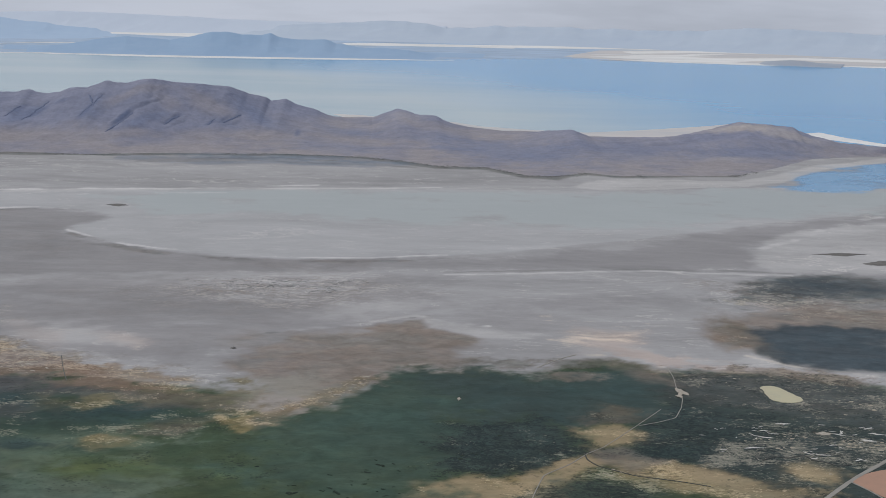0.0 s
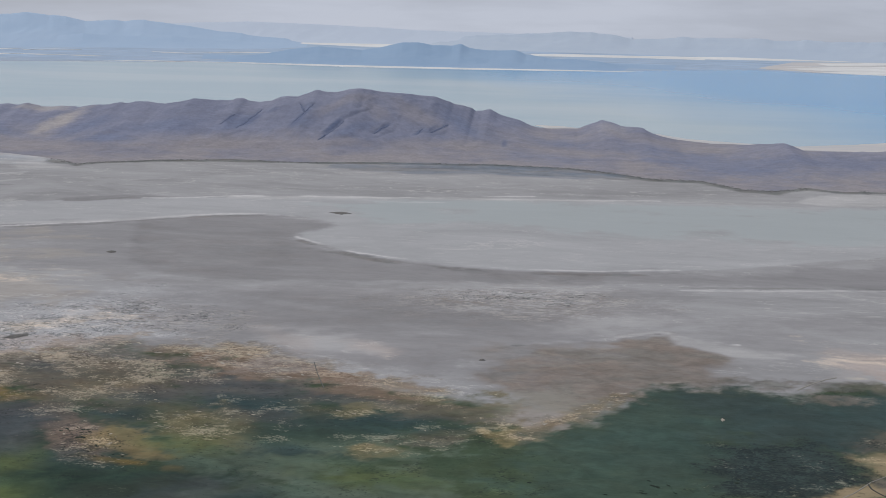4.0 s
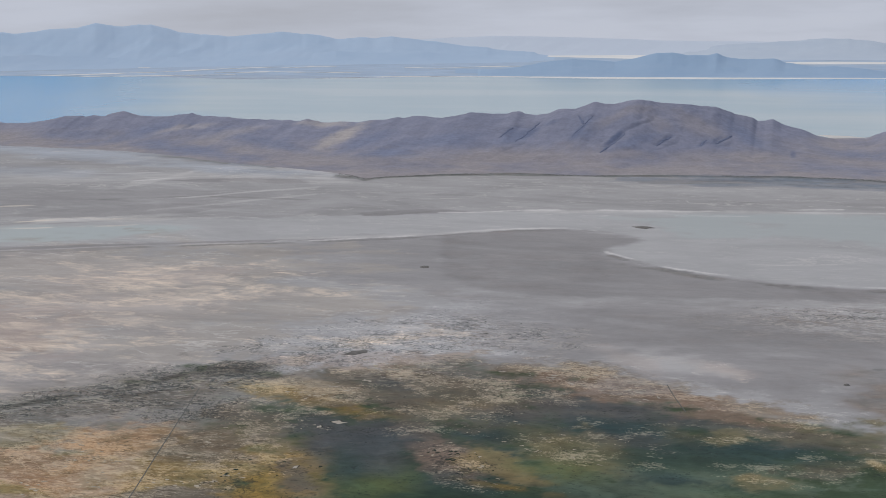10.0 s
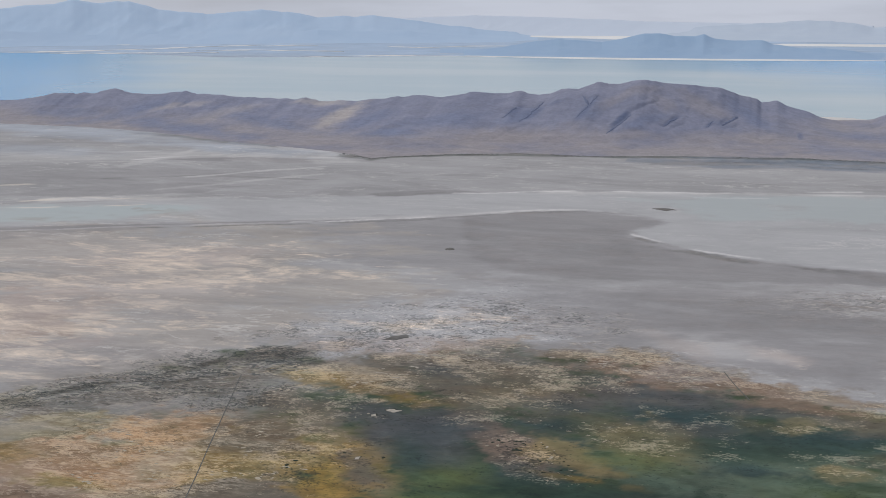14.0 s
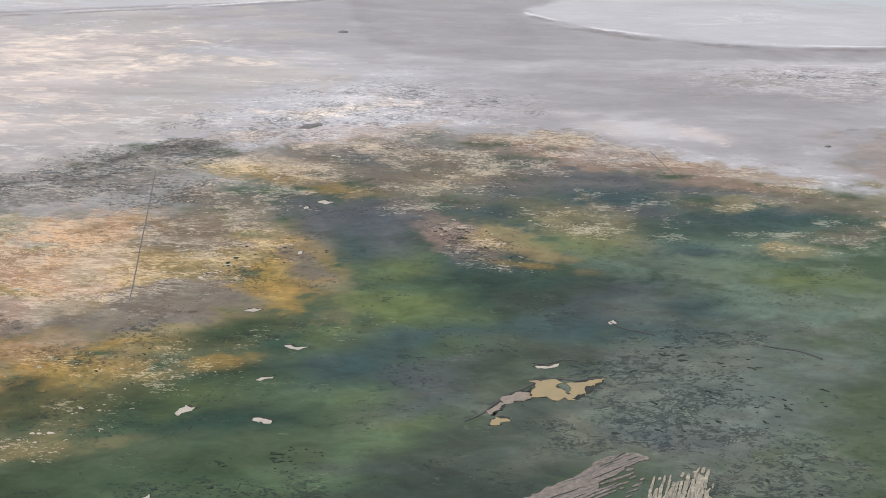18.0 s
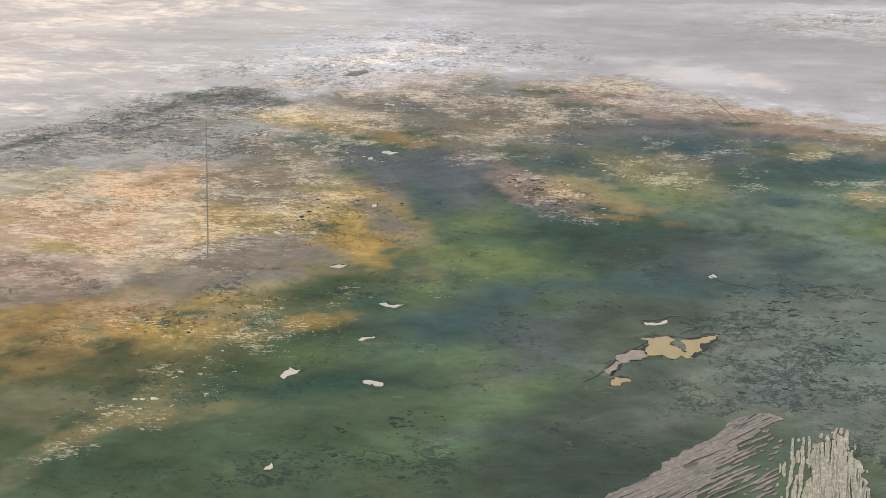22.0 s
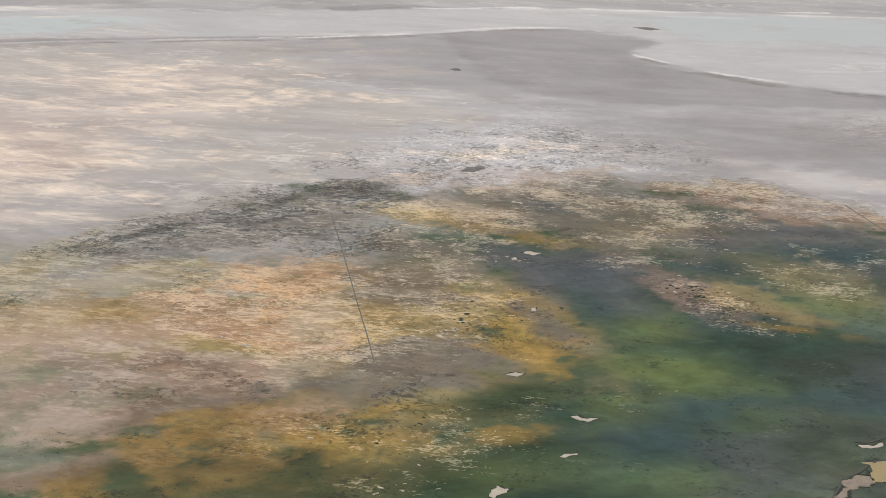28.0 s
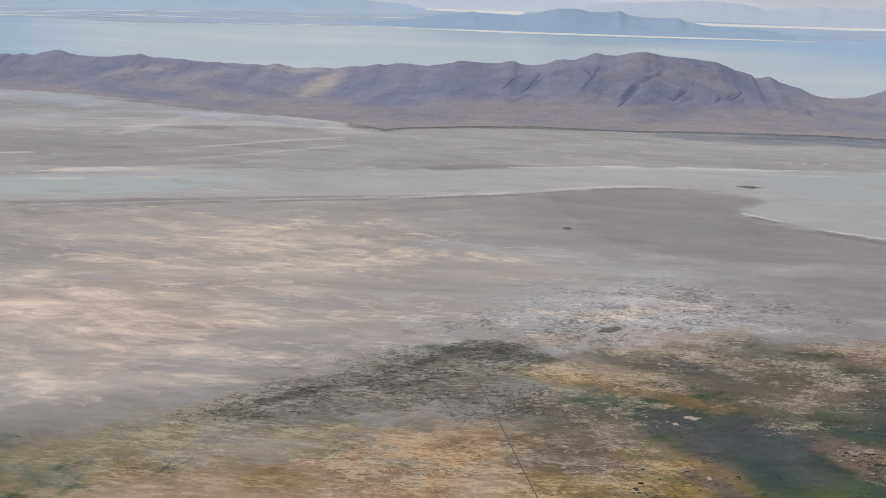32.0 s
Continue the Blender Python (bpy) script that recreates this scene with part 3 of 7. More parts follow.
patch("dark_mud", 6, 0.65, (24, 533), (59, 524), (110, 529), (157, 537), (208, 560), (276, 612), (335, 643), (356, 649), (353, 640), (277, 586), (264, 566), (260, 522), (202, 519), (155, 515), (110, 510), (54, 512))
patch("pale_crust", 4, 0.6, (275, 579), (296, 605), (351, 634), (370, 629), (326, 514), (309, 515), (265, 515), (260, 531))
patch("swirl_crust", 6, 0.8, (-128, 416), (-107, 437), (-89, 449), (-62, 454), (-42, 446), (-36, 424), (-44, 411), (-68, 402), (-81, 382), (-107, 374), (-121, 398))
patch("pale_crust", 10, 0.35, (-80, 478), (-28, 489), (24, 486), (5, 473), (-36, 469))
patch("pale_crust", 8, 0.35, (19, 494), (65, 508), (98, 501), (95, 466), (64, 468), (33, 466))
patch("pale_crust", 10, 0.4, (-12, 414), (0, 420), (16, 405), (28, 402), (34, 394), (20, 397), (1, 403))
patch("brown_mud", 7, 0.9, (59, 401), (76, 416), (98, 427), (117, 436), (121, 422), (132, 409), (141, 383), (127, 374), (110, 373), (100, 361), (92, 350), (81, 344), (72, 357), (64, 376))
patch("pale_crust", 3, 0.6, (119, 434), (138, 423), (155, 416), (147, 410), (129, 419))
patch("pale_crust", 4, 0.6, (155, 378), (164, 397), (181, 417), (191, 399), (216, 387), (248, 375), (259, 372), (256, 368), (213, 377), (189, 384), (172, 387))
patch("brown_mud", 4, 0.8, (222, 436), (253, 456), (288, 456), (301, 449), (293, 429), (280, 432), (234, 431), (222, 406), (217, 410))
patch("crust_mud", 8, 0.6, (252, 499), (280, 509), (305, 503), (322, 504), (305, 462), (290, 461), (239, 457), (233, 468))
patch("tan_grass", 3, 0.5, (219, 421), (229, 433), (234, 425), (227, 404), (219, 400))
patch("dark_pool", 5, 0.95, (233, 425), (248, 436), (280, 432), (292, 425), (272, 375), (261, 377), (240, 379), (230, 388), (226, 404))
patch("pale_crust", 3, 0.7, (224, 397), (239, 376), (259, 374), (258, 370), (231, 376), (216, 387))
patch("warm_flat", 22, 0.85, (-388, 509), (-248, 555), (-154, 551), (-113, 493), (-103, 432), (-114, 392), (-141, 365), (-160, 331), (-217, 287))
patch("sunlit_silt", 16, 0.8, (-290, 399), (-245, 411), (-227, 409), (-201, 402), (-202, 385), (-181, 381), (-190, 365), (-207, 354), (-184, 349), (-193, 334), (-201, 320), (-206, 314), (-238, 299))
patch("sunlit_silt", 14, 0.55, (-307, 432), (-239, 470), (-240, 506), (-205, 529), (-180, 491), (-148, 466), (-166, 443), (-203, 444), (-228, 439), (-293, 405))
patch("sunlit_silt", 10, 0.5, (-199, 399), (-177, 413), (-163, 409), (-175, 391), (-152, 370), (-173, 364), (-190, 374))
patch("pale_crust", 5, 0.7, (-325, 613), (-292, 628), (-258, 646), (-241, 662), (-276, 620), (-321, 602))
patch("pale_crust", 4, 0.6, (-323, 769), (-283, 797), (-241, 797), (-210, 767), (-233, 758), (-275, 763))
patch("mixed_marsh", 4, 1, (-227, 286), (-202, 300), (-176, 319), (-160, 334), (-145, 359), (-131, 378), (-114, 367), (-124, 364), (-118, 368), (-91, 368), (-78, 373), (-67, 389), (-60, 400), (-47, 391), (-22, 388), (-3, 380), (13, 368), (28, 360), (46, 351), (64, 345), (72, 326), (79, 333), (91, 341), (100, 357), (117, 377), (127, 375), (144, 373), (154, 368), (173, 384), (183, 384), (196, 376), (217, 377), (237, 369), (254, 360), (283, 335), (221, 158), (-53, 68), (-115, 63), (-262, 190))
# soft drifts of growth, mud and water over the marsh, with haze put into the veil and mist tones, then what lies
# scattered on them
drift("drift_green", 1.0, -58, 250, 83, 73.4, 86)
drift("drift_green", 1.0, 17, 326, 55, 34.6, 17)
drift("drift_green", 0.9, 29, 307, 99, 37.5, 8)
drift("drift_umber", 0.85, -67, 362, 57, 21.5, -9)
drift("drift_umber", 0.7, -14, 371, 61, 18.3, -15)
drift("drift_tan", 1.0, -116, 274, 57, 44.4, 44)
drift("drift_tan", 1.0, -128, 276, 60, 37.9, 32)
drift("drift_umber", 1.0, -123, 250, 44, 14.8, 24)
drift("drift_olive_gold", 0.7, -37, 341, 36, 18.7, -41)
drift("drift_slate", 0.7, -57, 318, 44, 21.0, -30)
drift("drift_veil", 0.85, 17, 291, 42, 36.3, 45)
drift("drift_mist", 1.0, 9, 230, 47, 35.1, 43)
drift("drift_mist_olive", 0.7, -14, 218, 34, 19.4, 40)
drift("drift_shade_green", 0.8, -31, 191, 30, 12.9, 27)
drift("drift_pale_grey", 1.0, -140, 333, 62, 30.8, 52)
drift("drift_pale_grey", 1.0, -162, 315, 58, 25.1, 45)
drift("drift_grey_marsh", 0.8, -138, 333, 51, 18.9, 47)
drift("drift_reed_grey", 0.8, -127, 370, 18, 14.2, 42)
drift("drift_reed_grey", 0.6, -151, 334, 32, 8.5, 52)
drift("drift_olive_pale", 0.8, -191, 295, 23, 11.7, 25)
drift("drift_rose", 0.8, -181, 266, 23, 11.2, 15)
drift("drift_tan", 0.4, -191, 276, 18, 11.7, -1)
drift("drift_pale_grey", 0.6, -119, 323, 17, 16.5, 33)
drift("drift_pale_grey", 0.5, -145, 320, 30, 11.9, 50)
drift("drift_olive_pale", 0.8, -154, 295, 16, 14.0, 57)
drift("drift_olive_pale", 0.7, -158, 296, 22, 11.8, 38)
drift("drift_olive_pale", 0.7, -179, 306, 17, 13.3, 76)
drift("drift_pale_grey", 1.0, -210, 297, 35, 20.3, 41)
drift("drift_olive_pale", 0.8, -192, 287, 29, 11.1, 35)
drift("drift_olive_pale", 0.6, -203, 270, 17, 11.0, 1)
drift("drift_ochre", 0.95, -117, 287, 32, 20.1, 36)
drift("drift_ochre", 0.8, -116, 302, 27, 12.9, -19)
drift("drift_cream", 0.55, -113, 287, 18, 8.4, 87)
drift("drift_rose", 0.7, -141, 277, 17, 13.7, 20)
drift("drift_rose", 0.75, -154, 280, 20, 9.2, 35)
drift("drift_rose", 0.6, -162, 265, 13, 11.7, 17)
drift("drift_tan", 0.6, -172, 275, 21, 10.2, 8)
drift("drift_gold", 0.4, -159, 277, 16, 10.2, 8)
drift("drift_cream", 0.4, -119, 257, 17, 6.1, 27)
drift("drift_pink_grey", 0.8, -139, 251, 16, 11.0, 16)
drift("drift_purple", 0.85, -150, 246, 19, 10.5, 21)
drift("drift_purple", 0.8, -137, 235, 19, 7.8, 39)
drift("drift_purple", 0.75, -147, 212, 11, 4.8, 45)
drift("drift_pink_grey", 0.7, -153, 227, 9, 7.9, 83)
drift("drift_pink_grey", 0.5, -151, 264, 13, 8.3, 37)
drift("drift_tan", 0.85, -98, 284, 17, 15.9, -19)
drift("drift_umber", 0.95, -95, 262, 20, 11.9, 14)
drift("drift_umber", 0.8, -104, 252, 13, 6.6, 19)
drift("drift_umber", 0.7, -95, 320, 24, 10.4, -51)
drift("drift_tan", 0.85, -96, 297, 19, 12.3, -22)
drift("drift_tan", 0.6, -80, 290, 17, 6.8, -45)
drift("drift_gold", 0.95, -74, 276, 17, 7.8, -66)
drift("drift_gold", 0.6, -69, 287, 15, 5.4, -55)
drift("drift_amber", 0.8, -70, 273, 8, 4.3, -72)
drift("drift_olive_gold", 0.5, -62, 275, 13, 5.9, -78)
drift("drift_tan", 0.8, -103, 354, 20, 7.7, -13)
drift("drift_amber", 0.4, -94, 355, 14, 6.8, -16)
drift("drift_gold", 0.65, -75, 342, 19, 8.2, -24)
drift("drift_cream", 0.45, -96, 361, 17, 6.8, -6)
drift("drift_umber", 0.8, -83, 376, 21, 8.6, -25)
drift("drift_slate", 0.8, -70, 367, 13, 6.8, -39)
drift("drift_slate", 0.95, -76, 321, 20, 9.9, -49)
drift("drift_slate", 0.9, -64, 313, 22, 8.2, -73)
drift("drift_dark_green", 0.5, -59, 299, 15, 6.2, -64)
drift("drift_umber", 0.7, -70, 284, 12, 3.4, -58)
drift("drift_amber", 0.95, -121, 233, 19, 8.3, 37)
drift("drift_gold", 0.95, -107, 226, 12, 8.0, 17)
drift("drift_amber", 0.9, -133, 224, 9, 5.0, 15)
drift("drift_gold", 0.7, -96, 240, 11, 5.8, 21)
drift("drift_amber", 0.7, -103, 219, 8, 3.8, -44)
drift("drift_olive", 0.95, -113, 213, 17, 6.9, 23)
drift("drift_dark_olive", 0.7, -111, 219, 11, 4.6, 29)
drift("drift_dark_green", 0.6, -105, 212, 8, 4.7, 30)
drift("drift_olive_gold", 0.6, -123, 205, 10, 6.6, 22)
drift("drift_olive", 0.6, -113, 199, 16, 6.6, 50)
drift("drift_green", 0.8, -104, 198, 14, 6.4, 50)
drift("drift_amber", 0.9, -142, 200, 12, 5.4, -88)
drift("drift_amber", 0.8, -140, 190, 7, 5.0, -89)
drift("drift_dark_olive", 0.9, -127, 216, 17, 5.0, 16)
drift("drift_olive", 0.95, -123, 208, 17, 5.0, 7)
drift("drift_dark_green", 0.9, -123, 194, 21, 7.1, 6)
drift("drift_olive", 0.6, -136, 197, 8, 5.7, 70)
drift("drift_tan", 0.3, -106, 193, 15, 3.5, 46)
drift("drift_tan", 0.2, -96, 198, 13, 2.8, 26)
drift("drift_olive_gold", 0.5, -114, 179, 8, 3.4, 66)
drift("drift_gold", 0.6, -78, 235, 7, 5.0, 23)
drift("drift_tan", 0.25, -94, 218, 20, 7.4, 59)
drift("drift_dark_teal", 0.95, -73, 210, 16, 6.4, 5)
drift("drift_dark_green", 0.8, -87, 216, 14, 6.9, 35)
drift("drift_dark_teal", 0.8, -66, 244, 8, 5.4, 5)
drift("drift_dark_green", 0.8, -78, 250, 12, 5.6, 20)
drift("drift_teal", 0.8, -58, 231, 12, 7.5, 6)
drift("drift_teal", 0.7, -51, 239, 12, 6.5, 7)
drift("drift_fresh", 0.75, -51, 221, 12, 7.4, 7)
drift("drift_fresh", 0.6, -47, 209, 13, 6.1, 18)
drift("drift_lime", 0.6, -44, 212, 9, 4.4, 20)
drift("drift_fresh", 0.5, -63, 227, 11, 5.0, 18)
drift("drift_dark_green", 0.75, -69, 192, 17, 6.5, 5)
drift("drift_dark_green", 0.6, -95, 182, 18, 6.0, 4)
drift("drift_fresh", 0.5, -58, 192, 10, 4.8, 5)
drift("drift_lime", 0.7, -47, 283, 14, 6.7, -20)
drift("drift_lime", 0.85, -43, 261, 13, 8.9, -26)
drift("drift_lime", 0.65, -57, 247, 9, 6.2, 29)
drift("drift_fresh", 0.6, -37, 275, 14, 8.9, 10)
drift("drift_olive_gold", 0.4, -59, 261, 10, 5.5, -88)
drift("drift_teal", 0.95, -19, 271, 17, 12.9, 18)
drift("drift_teal", 0.95, -13, 257, 18, 9.3, 10)
drift("drift_deep_teal", 0.7, -16, 272, 13, 9.6, 20)
drift("drift_teal", 0.85, -41, 250, 18, 7.2, 20)
drift("drift_teal", 0.8, -54, 292, 18, 8.3, -33)
drift("drift_dark_teal", 0.6, -49, 307, 18, 6.1, -58)
drift("drift_slate", 0.95, -6, 355, 25, 14.6, -27)
drift("drift_teal", 0.8, 1, 335, 18, 9.2, -23)
drift("drift_teal", 0.95, -25, 304, 15, 6.3, -82)
drift("drift_teal", 0.85, -37, 328, 12, 6.5, -12)
drift("drift_slate", 0.5, -24, 362, 18, 8.8, -13)
drift("drift_rosy", 0.95, -39, 308, 26, 7.2, -58)
drift("drift_rosy", 0.6, -55, 328, 12, 5.7, -47)
drift("drift_gold", 0.9, -23, 290, 9, 3.5, -18)
drift("drift_tan", 0.8, -8, 287, 5, 2.9, -8)
drift("drift_olive_gold", 0.85, -46, 346, 19, 10.4, -45)
drift("drift_gold", 0.4, -43, 350, 12, 6.9, -28)
drift("drift_olive_gold", 0.85, -28, 339, 18, 5.9, -63)
drift("drift_olive_gold", 0.75, -13, 322, 16, 7.9, -48)
drift("drift_olive_gold", 0.7, -2, 309, 14, 7.0, -45)
drift("drift_veil", 0.8, -6, 295, 19, 8.2, -12)
drift("drift_veil", 0.95, 15, 281, 17, 10.0, -6)
drift("drift_lime", 0.4, 19, 280, 10, 5.6, -6)
drift("drift_veil", 0.8, 26, 318, 14, 8.5, 2)
drift("drift_veil", 0.8, 3, 273, 10, 6.2, 13)
drift("drift_teal", 0.85, 22, 296, 14, 8.3, -7)
drift("drift_teal", 0.85, 16, 268, 13, 6.3, 1)
drift("drift_mist_grey", 0.5, 3, 266, 10, 6.9, 18)
drift("drift_tan", 0.5, 34, 309, 6, 4.3, 28)
drift("drift_fringe", 0.95, -8, 385, 32, 11.6, -24)
drift("drift_fringe", 0.8, -35, 390, 21, 10.1, 8)
drift("drift_umber", 0.55, -52, 377, 23, 11.7, -6)
drift("drift_fringe", 0.85, -67, 392, 20, 7.9, 38)
drift("drift_brown_edge", 0.8, 30, 368, 22, 10.2, -11)
drift("drift_slate", 0.6, 29, 346, 18, 8.2, -6)
drift("drift_olive_gold", 0.5, 22, 337, 16, 6.1, -6)
drift("drift_mist_grey", 0.7, -37, 223, 20, 6.4, 45)
drift("drift_mist_grey", 0.7, -33, 236, 16, 5.7, 30)
drift("drift_mist_grey", 0.6, -44, 198, 15, 4.3, 15)
drift("drift_shade_green", 0.9, -25, 190, 24, 4.7, 44)
drift("drift_shade_green", 0.6, -38, 190, 13, 6.2, 6)
drift("drift_mist", 0.9, 6, 229, 21, 17.6, -12)
drift("drift_mist_olive", 0.8, -15, 208, 16, 7.7, 33)
drift("drift_mist_olive", 0.5, -18, 229, 12, 8.3, 16)
drift("drift_slate", 0.55, 7, 214, 12, 5.8, -3)
drift("drift_teal", 0.6, 11, 257, 17, 6.6, 8)
drift("drift_mist_grey", 0.6, -10, 244, 17, 6.1, 7)
drift("drift_mist_olive", 0.6, 18, 245, 13, 7.7, 67)
drift("drift_mist_olive", 0.6, 26, 206, 12, 11.3, -24)
drift("drift_green", 0.8, 64, 299, 22, 19.2, 23)
drift("drift_fresh", 0.7, 69, 291, 16, 11.1, 13)
drift("drift_olive_gold", 0.7, 65, 343, 18, 7.8, -88)
drift("drift_umber", 0.7, 37, 351, 18, 9.3, -4)
drift("drift_olive_gold", 0.7, 16, 331, 11, 9.1, -75)
drift("drift_olive_gold", 0.8, -5, 318, 17, 14.4, -58)
drift("drift_tan", 0.45, 41, 309, 9, 7.5, 13)
drift("drift_tan", 0.7, -26, 304, 18, 7.1, -51)
drift("drift_teal", 0.8, 21, 300, 17, 12.1, 6)
drift("drift_deep_teal", 0.6, -13, 276, 26, 10.7, 6)
drift("drift_deep_teal", 0.7, -33, 286, 14, 11.1, -15)
drift("drift_slate", 0.8, -59, 319, 15, 11.1, -51)
drift("drift_teal", 0.8, 36, 333, 18, 9.5, -3)
drift("drift_green", 0.8, 50, 293, 19, 13.6, 10)
drift("drift_brown_edge", 0.7, 29, 364, 15, 10.9, -11)
mark("ripple", 0.95, -116, 282, 37, 25.1, 38)
mark("ripple", 0.6, -150, 249, 23, 19.6, 54)
mark("ripple", 0.5, -162, 269, 22, 17.2, 46)
mark("ripple", 0.5, -95, 302, 24, 14.4, -42)
mark("ripple", 0.9, -16, 384, 39, 12.6, -24)
mark("ripple", 0.8, -65, 384, 22, 14.3, 8)
mark("ripple", 0.7, -139, 343, 56, 18.4, 50)
mark("ripple", 0.5, -94, 355, 31, 11.9, -13)
mark("ripple", 0.35, -112, 231, 26, 10.5, 30)
mark("fleck", 0.95, -96, 356, 29, 10.2, -12)
mark("fleck", 0.75, -93, 313, 32, 7.9, -54)
mark("fleck", 0.55, -60, 338, 27, 16.7, -44)
mark("fleck", 1.0, -14, 384, 39, 14.7, -25)
mark("fleck", 1.0, -66, 386, 24, 13.4, 7)
mark("fleck", 0.8, -42, 363, 37, 12.9, -4)
mark("fleck", 0.5, -6, 323, 30, 17.3, -32)
mark("fleck", 0.55, -42, 344, 24, 11.6, -51)
mark("fleck", 0.4, -39, 306, 27, 8.0, -58)
mark("fleck", 0.7, -25, 289, 11, 5.1, -19)
mark("fleck", 0.48, -94, 212, 38, 6.9, 57)
mark("fleck", 0.3, -105, 190, 18, 6.0, 50)
mark("fleck", 0.5, -78, 233, 10, 6.8, 3)
mark("fleck", 0.5, -108, 229, 15, 8.1, 26)
mark("fleck", 0.4, 25, 310, 16, 11.5, 26)
mark("fleck", 0.4, -55, 253, 10, 7.5, 90)
mark("fleck", 0.5, -115, 283, 29, 19.0, 36)
mark("fleck", 0.45, 55, 323, 16, 14.6, 77)
mark("fleck", 0.5, -6, 327, 24, 18.9, 0)
mark("clump", 0.5, -100, 215, 17, 6.4, 51)
mark("clump", 0.55, -68, 186, 26, 7.7, 5)
mark("clump", 0.7, -35, 303, 22, 6.7, -62)
mark("clump", 0.45, 12, 245, 17, 12.8, 37)
mark("clump", 0.4, -147, 239, 22, 14.1, 33)
mark("clump", 0.5, -137, 200, 12, 6.3, 79)
mark("clump", 0.4, -75, 249, 16, 10.2, 4)
mark("clump", 0.4, -47, 222, 19, 12.3, 8)
mark("clump", 0.35, 71, 300, 28, 15.5, 11)
mark("crack", 0.95, 5, 217, 16, 9.0, 1)
mark("crack", 0.7, 2, 233, 21, 12.4, -0)
mark("crack", 0.6, -35, 201, 8, 2.3, 16)
mark("crack", 0.7, 15, 255, 11, 6.8, -0)
mark("crack", 0.5, -1, 253, 7, 4.8, 23)
mark("crack", 0.9, -124, 370, 19, 13.6, 29)
mark("crack", 0.75, -151, 335, 32, 5.6, 48)
mark("crack", 0.5, -63, 189, 8, 3.1, -6)
mark("crack", 0.7, 24, 205, 15, 12.7, 22)
mark("crack", 0.8, -135, 365, 28, 14.1, 30)
mark("clump", 0.35, -109, 221, 24, 12.6, 31)
mark("clump", 0.3, -37, 241, 31, 21.1, 11)
mark("sunlit_streak", 0.75, -180, 395, 46, 31.1, -5)
drift("drift_cream_soft", 0.6, -233, 384, 43, 33.2, -51)
mark("sunlit_streak", 0.8, -232, 398, 58, 45.3, -54)
mark("sunlit_streak", 0.9, -206, 383, 47, 34.0, -61)
drift("dark_mud", 0.5, 31, 390, 36, 12.2, -10)
drift("dark_mud", 0.4, -181, 355, 33, 8.9, 24)
drift("drift_cream_soft", 0.8, 198, 386, 21, 5.0, -27)
drift("drift_cream_soft", 0.7, 221, 378, 27, 3.8, -11)
drift("drift_cream_soft", 0.6, 24, 401, 10, 4.7, -20)
drift("drift_cream_soft", 0.5, -83, 392, 35, 10.4, 13)
drift("drift_cream_soft", 0.5, 77, 337, 13, 9.1, 83)
drift("drift_dark_teal", 0.5, 30, 279, 23, 12.6, -3)
drift("drift_dark_teal", 0.5, -8, 281, 26, 11.0, 6)
drift("brown_mud", 0.7, 170, 335, 10, 5.4, 20)
drift("drift_teal", 0.8, 191, 329, 21, 12.7, -14)
drift("drift_dark_teal", 0.7, 179, 308, 13, 6.7, 7)
drift("reed_bed", 0.7, 134, 307, 20, 16.6, 14)
mark("clump", 0.55, 134, 305, 22, 18.0, 15)
mark("fleck", 0.6, 134, 305, 20, 16.4, 14)
mark("fleck", 0.95, 199, 308, 28, 20.2, -10)
mark("fleck", 0.8, 177, 285, 32, 8.3, -21)
mark("fleck", 0.6, 226, 334, 26, 17.9, 67)
mark("crack", 1.0, 231, 339, 32, 19.7, 68)
mark("ripple", 0.9, 184, 287, 37, 13.2, -15)
mark("clump", 0.6, 198, 314, 33, 24.2, 29)
mark("clump", 0.4, 90, 282, 27, 10.9, 1)
mark("ripple", 0.7, -180, 275, 27, 20.9, 19)
drift("drift_slate", 0.5, 214, 358, 36, 12.4, -6)
drift("drift_dark_teal", 0.5, 199, 352, 20, 9.4, 7)
drift("drift_dark_teal", 0.6, 221, 319, 22, 11.3, 10)
mark("ripple", 0.9, 217, 358, 37, 20.6, -9)
mark("crack", 0.8, 169, 298, 36, 20.4, -13)
mark("crack", 0.8, 217, 359, 37, 22.9, -8)
drift("drift_mist", 0.7, 13, 225, 15, 11.2, 37)
drift("drift_umber", 0.7, -53, 351, 40, 22.0, 4)
drift("drift_umber", 0.5, -9, 352, 34, 12.4, -7)
drift("drift_slate", 0.6, -21, 345, 25, 10.5, 7)
drift("drift_deep_teal", 0.5, -34, 333, 21, 11.9, 5)
drift("drift_deep_teal", 0.5, 4, 339, 22, 12.0, 7)
drift("drift_teal", 0.9, 168, 359, 25, 14.1, 8)
drift("brown_mud", 0.6, 162, 368, 10, 5.1, 6)
drift("brown_mud", 0.6, 214, 358, 10, 5.1, -14)
drift("brown_mud", 0.5, 242, 368, 13, 4.8, -6)
drift("drift_veil", 0.75, 35, 312, 32, 12.7, 9)
drift("drift_veil", 0.8, 44, 285, 19, 9.8, 2)
drift("drift_veil", 0.6, 18, 314, 16, 10.2, -10)
drift("drift_lime", 0.45, 46, 284, 14, 5.8, 0)
drift("drift_olive_gold", 0.75, 35, 347, 23, 10.3, -2)
drift("drift_fringe", 0.4, 44, 358, 15, 6.7, 10)
drift("drift_olive_gold", 0.6, 55, 322, 14, 4.9, 25)
drift("drift_tan", 0.45, 36, 306, 8, 5.6, 22)
drift("drift_teal", 0.6, 15, 302, 10, 8.4, 54)
drift("drift_mist", 0.6, 37, 266, 21, 9.5, 11)
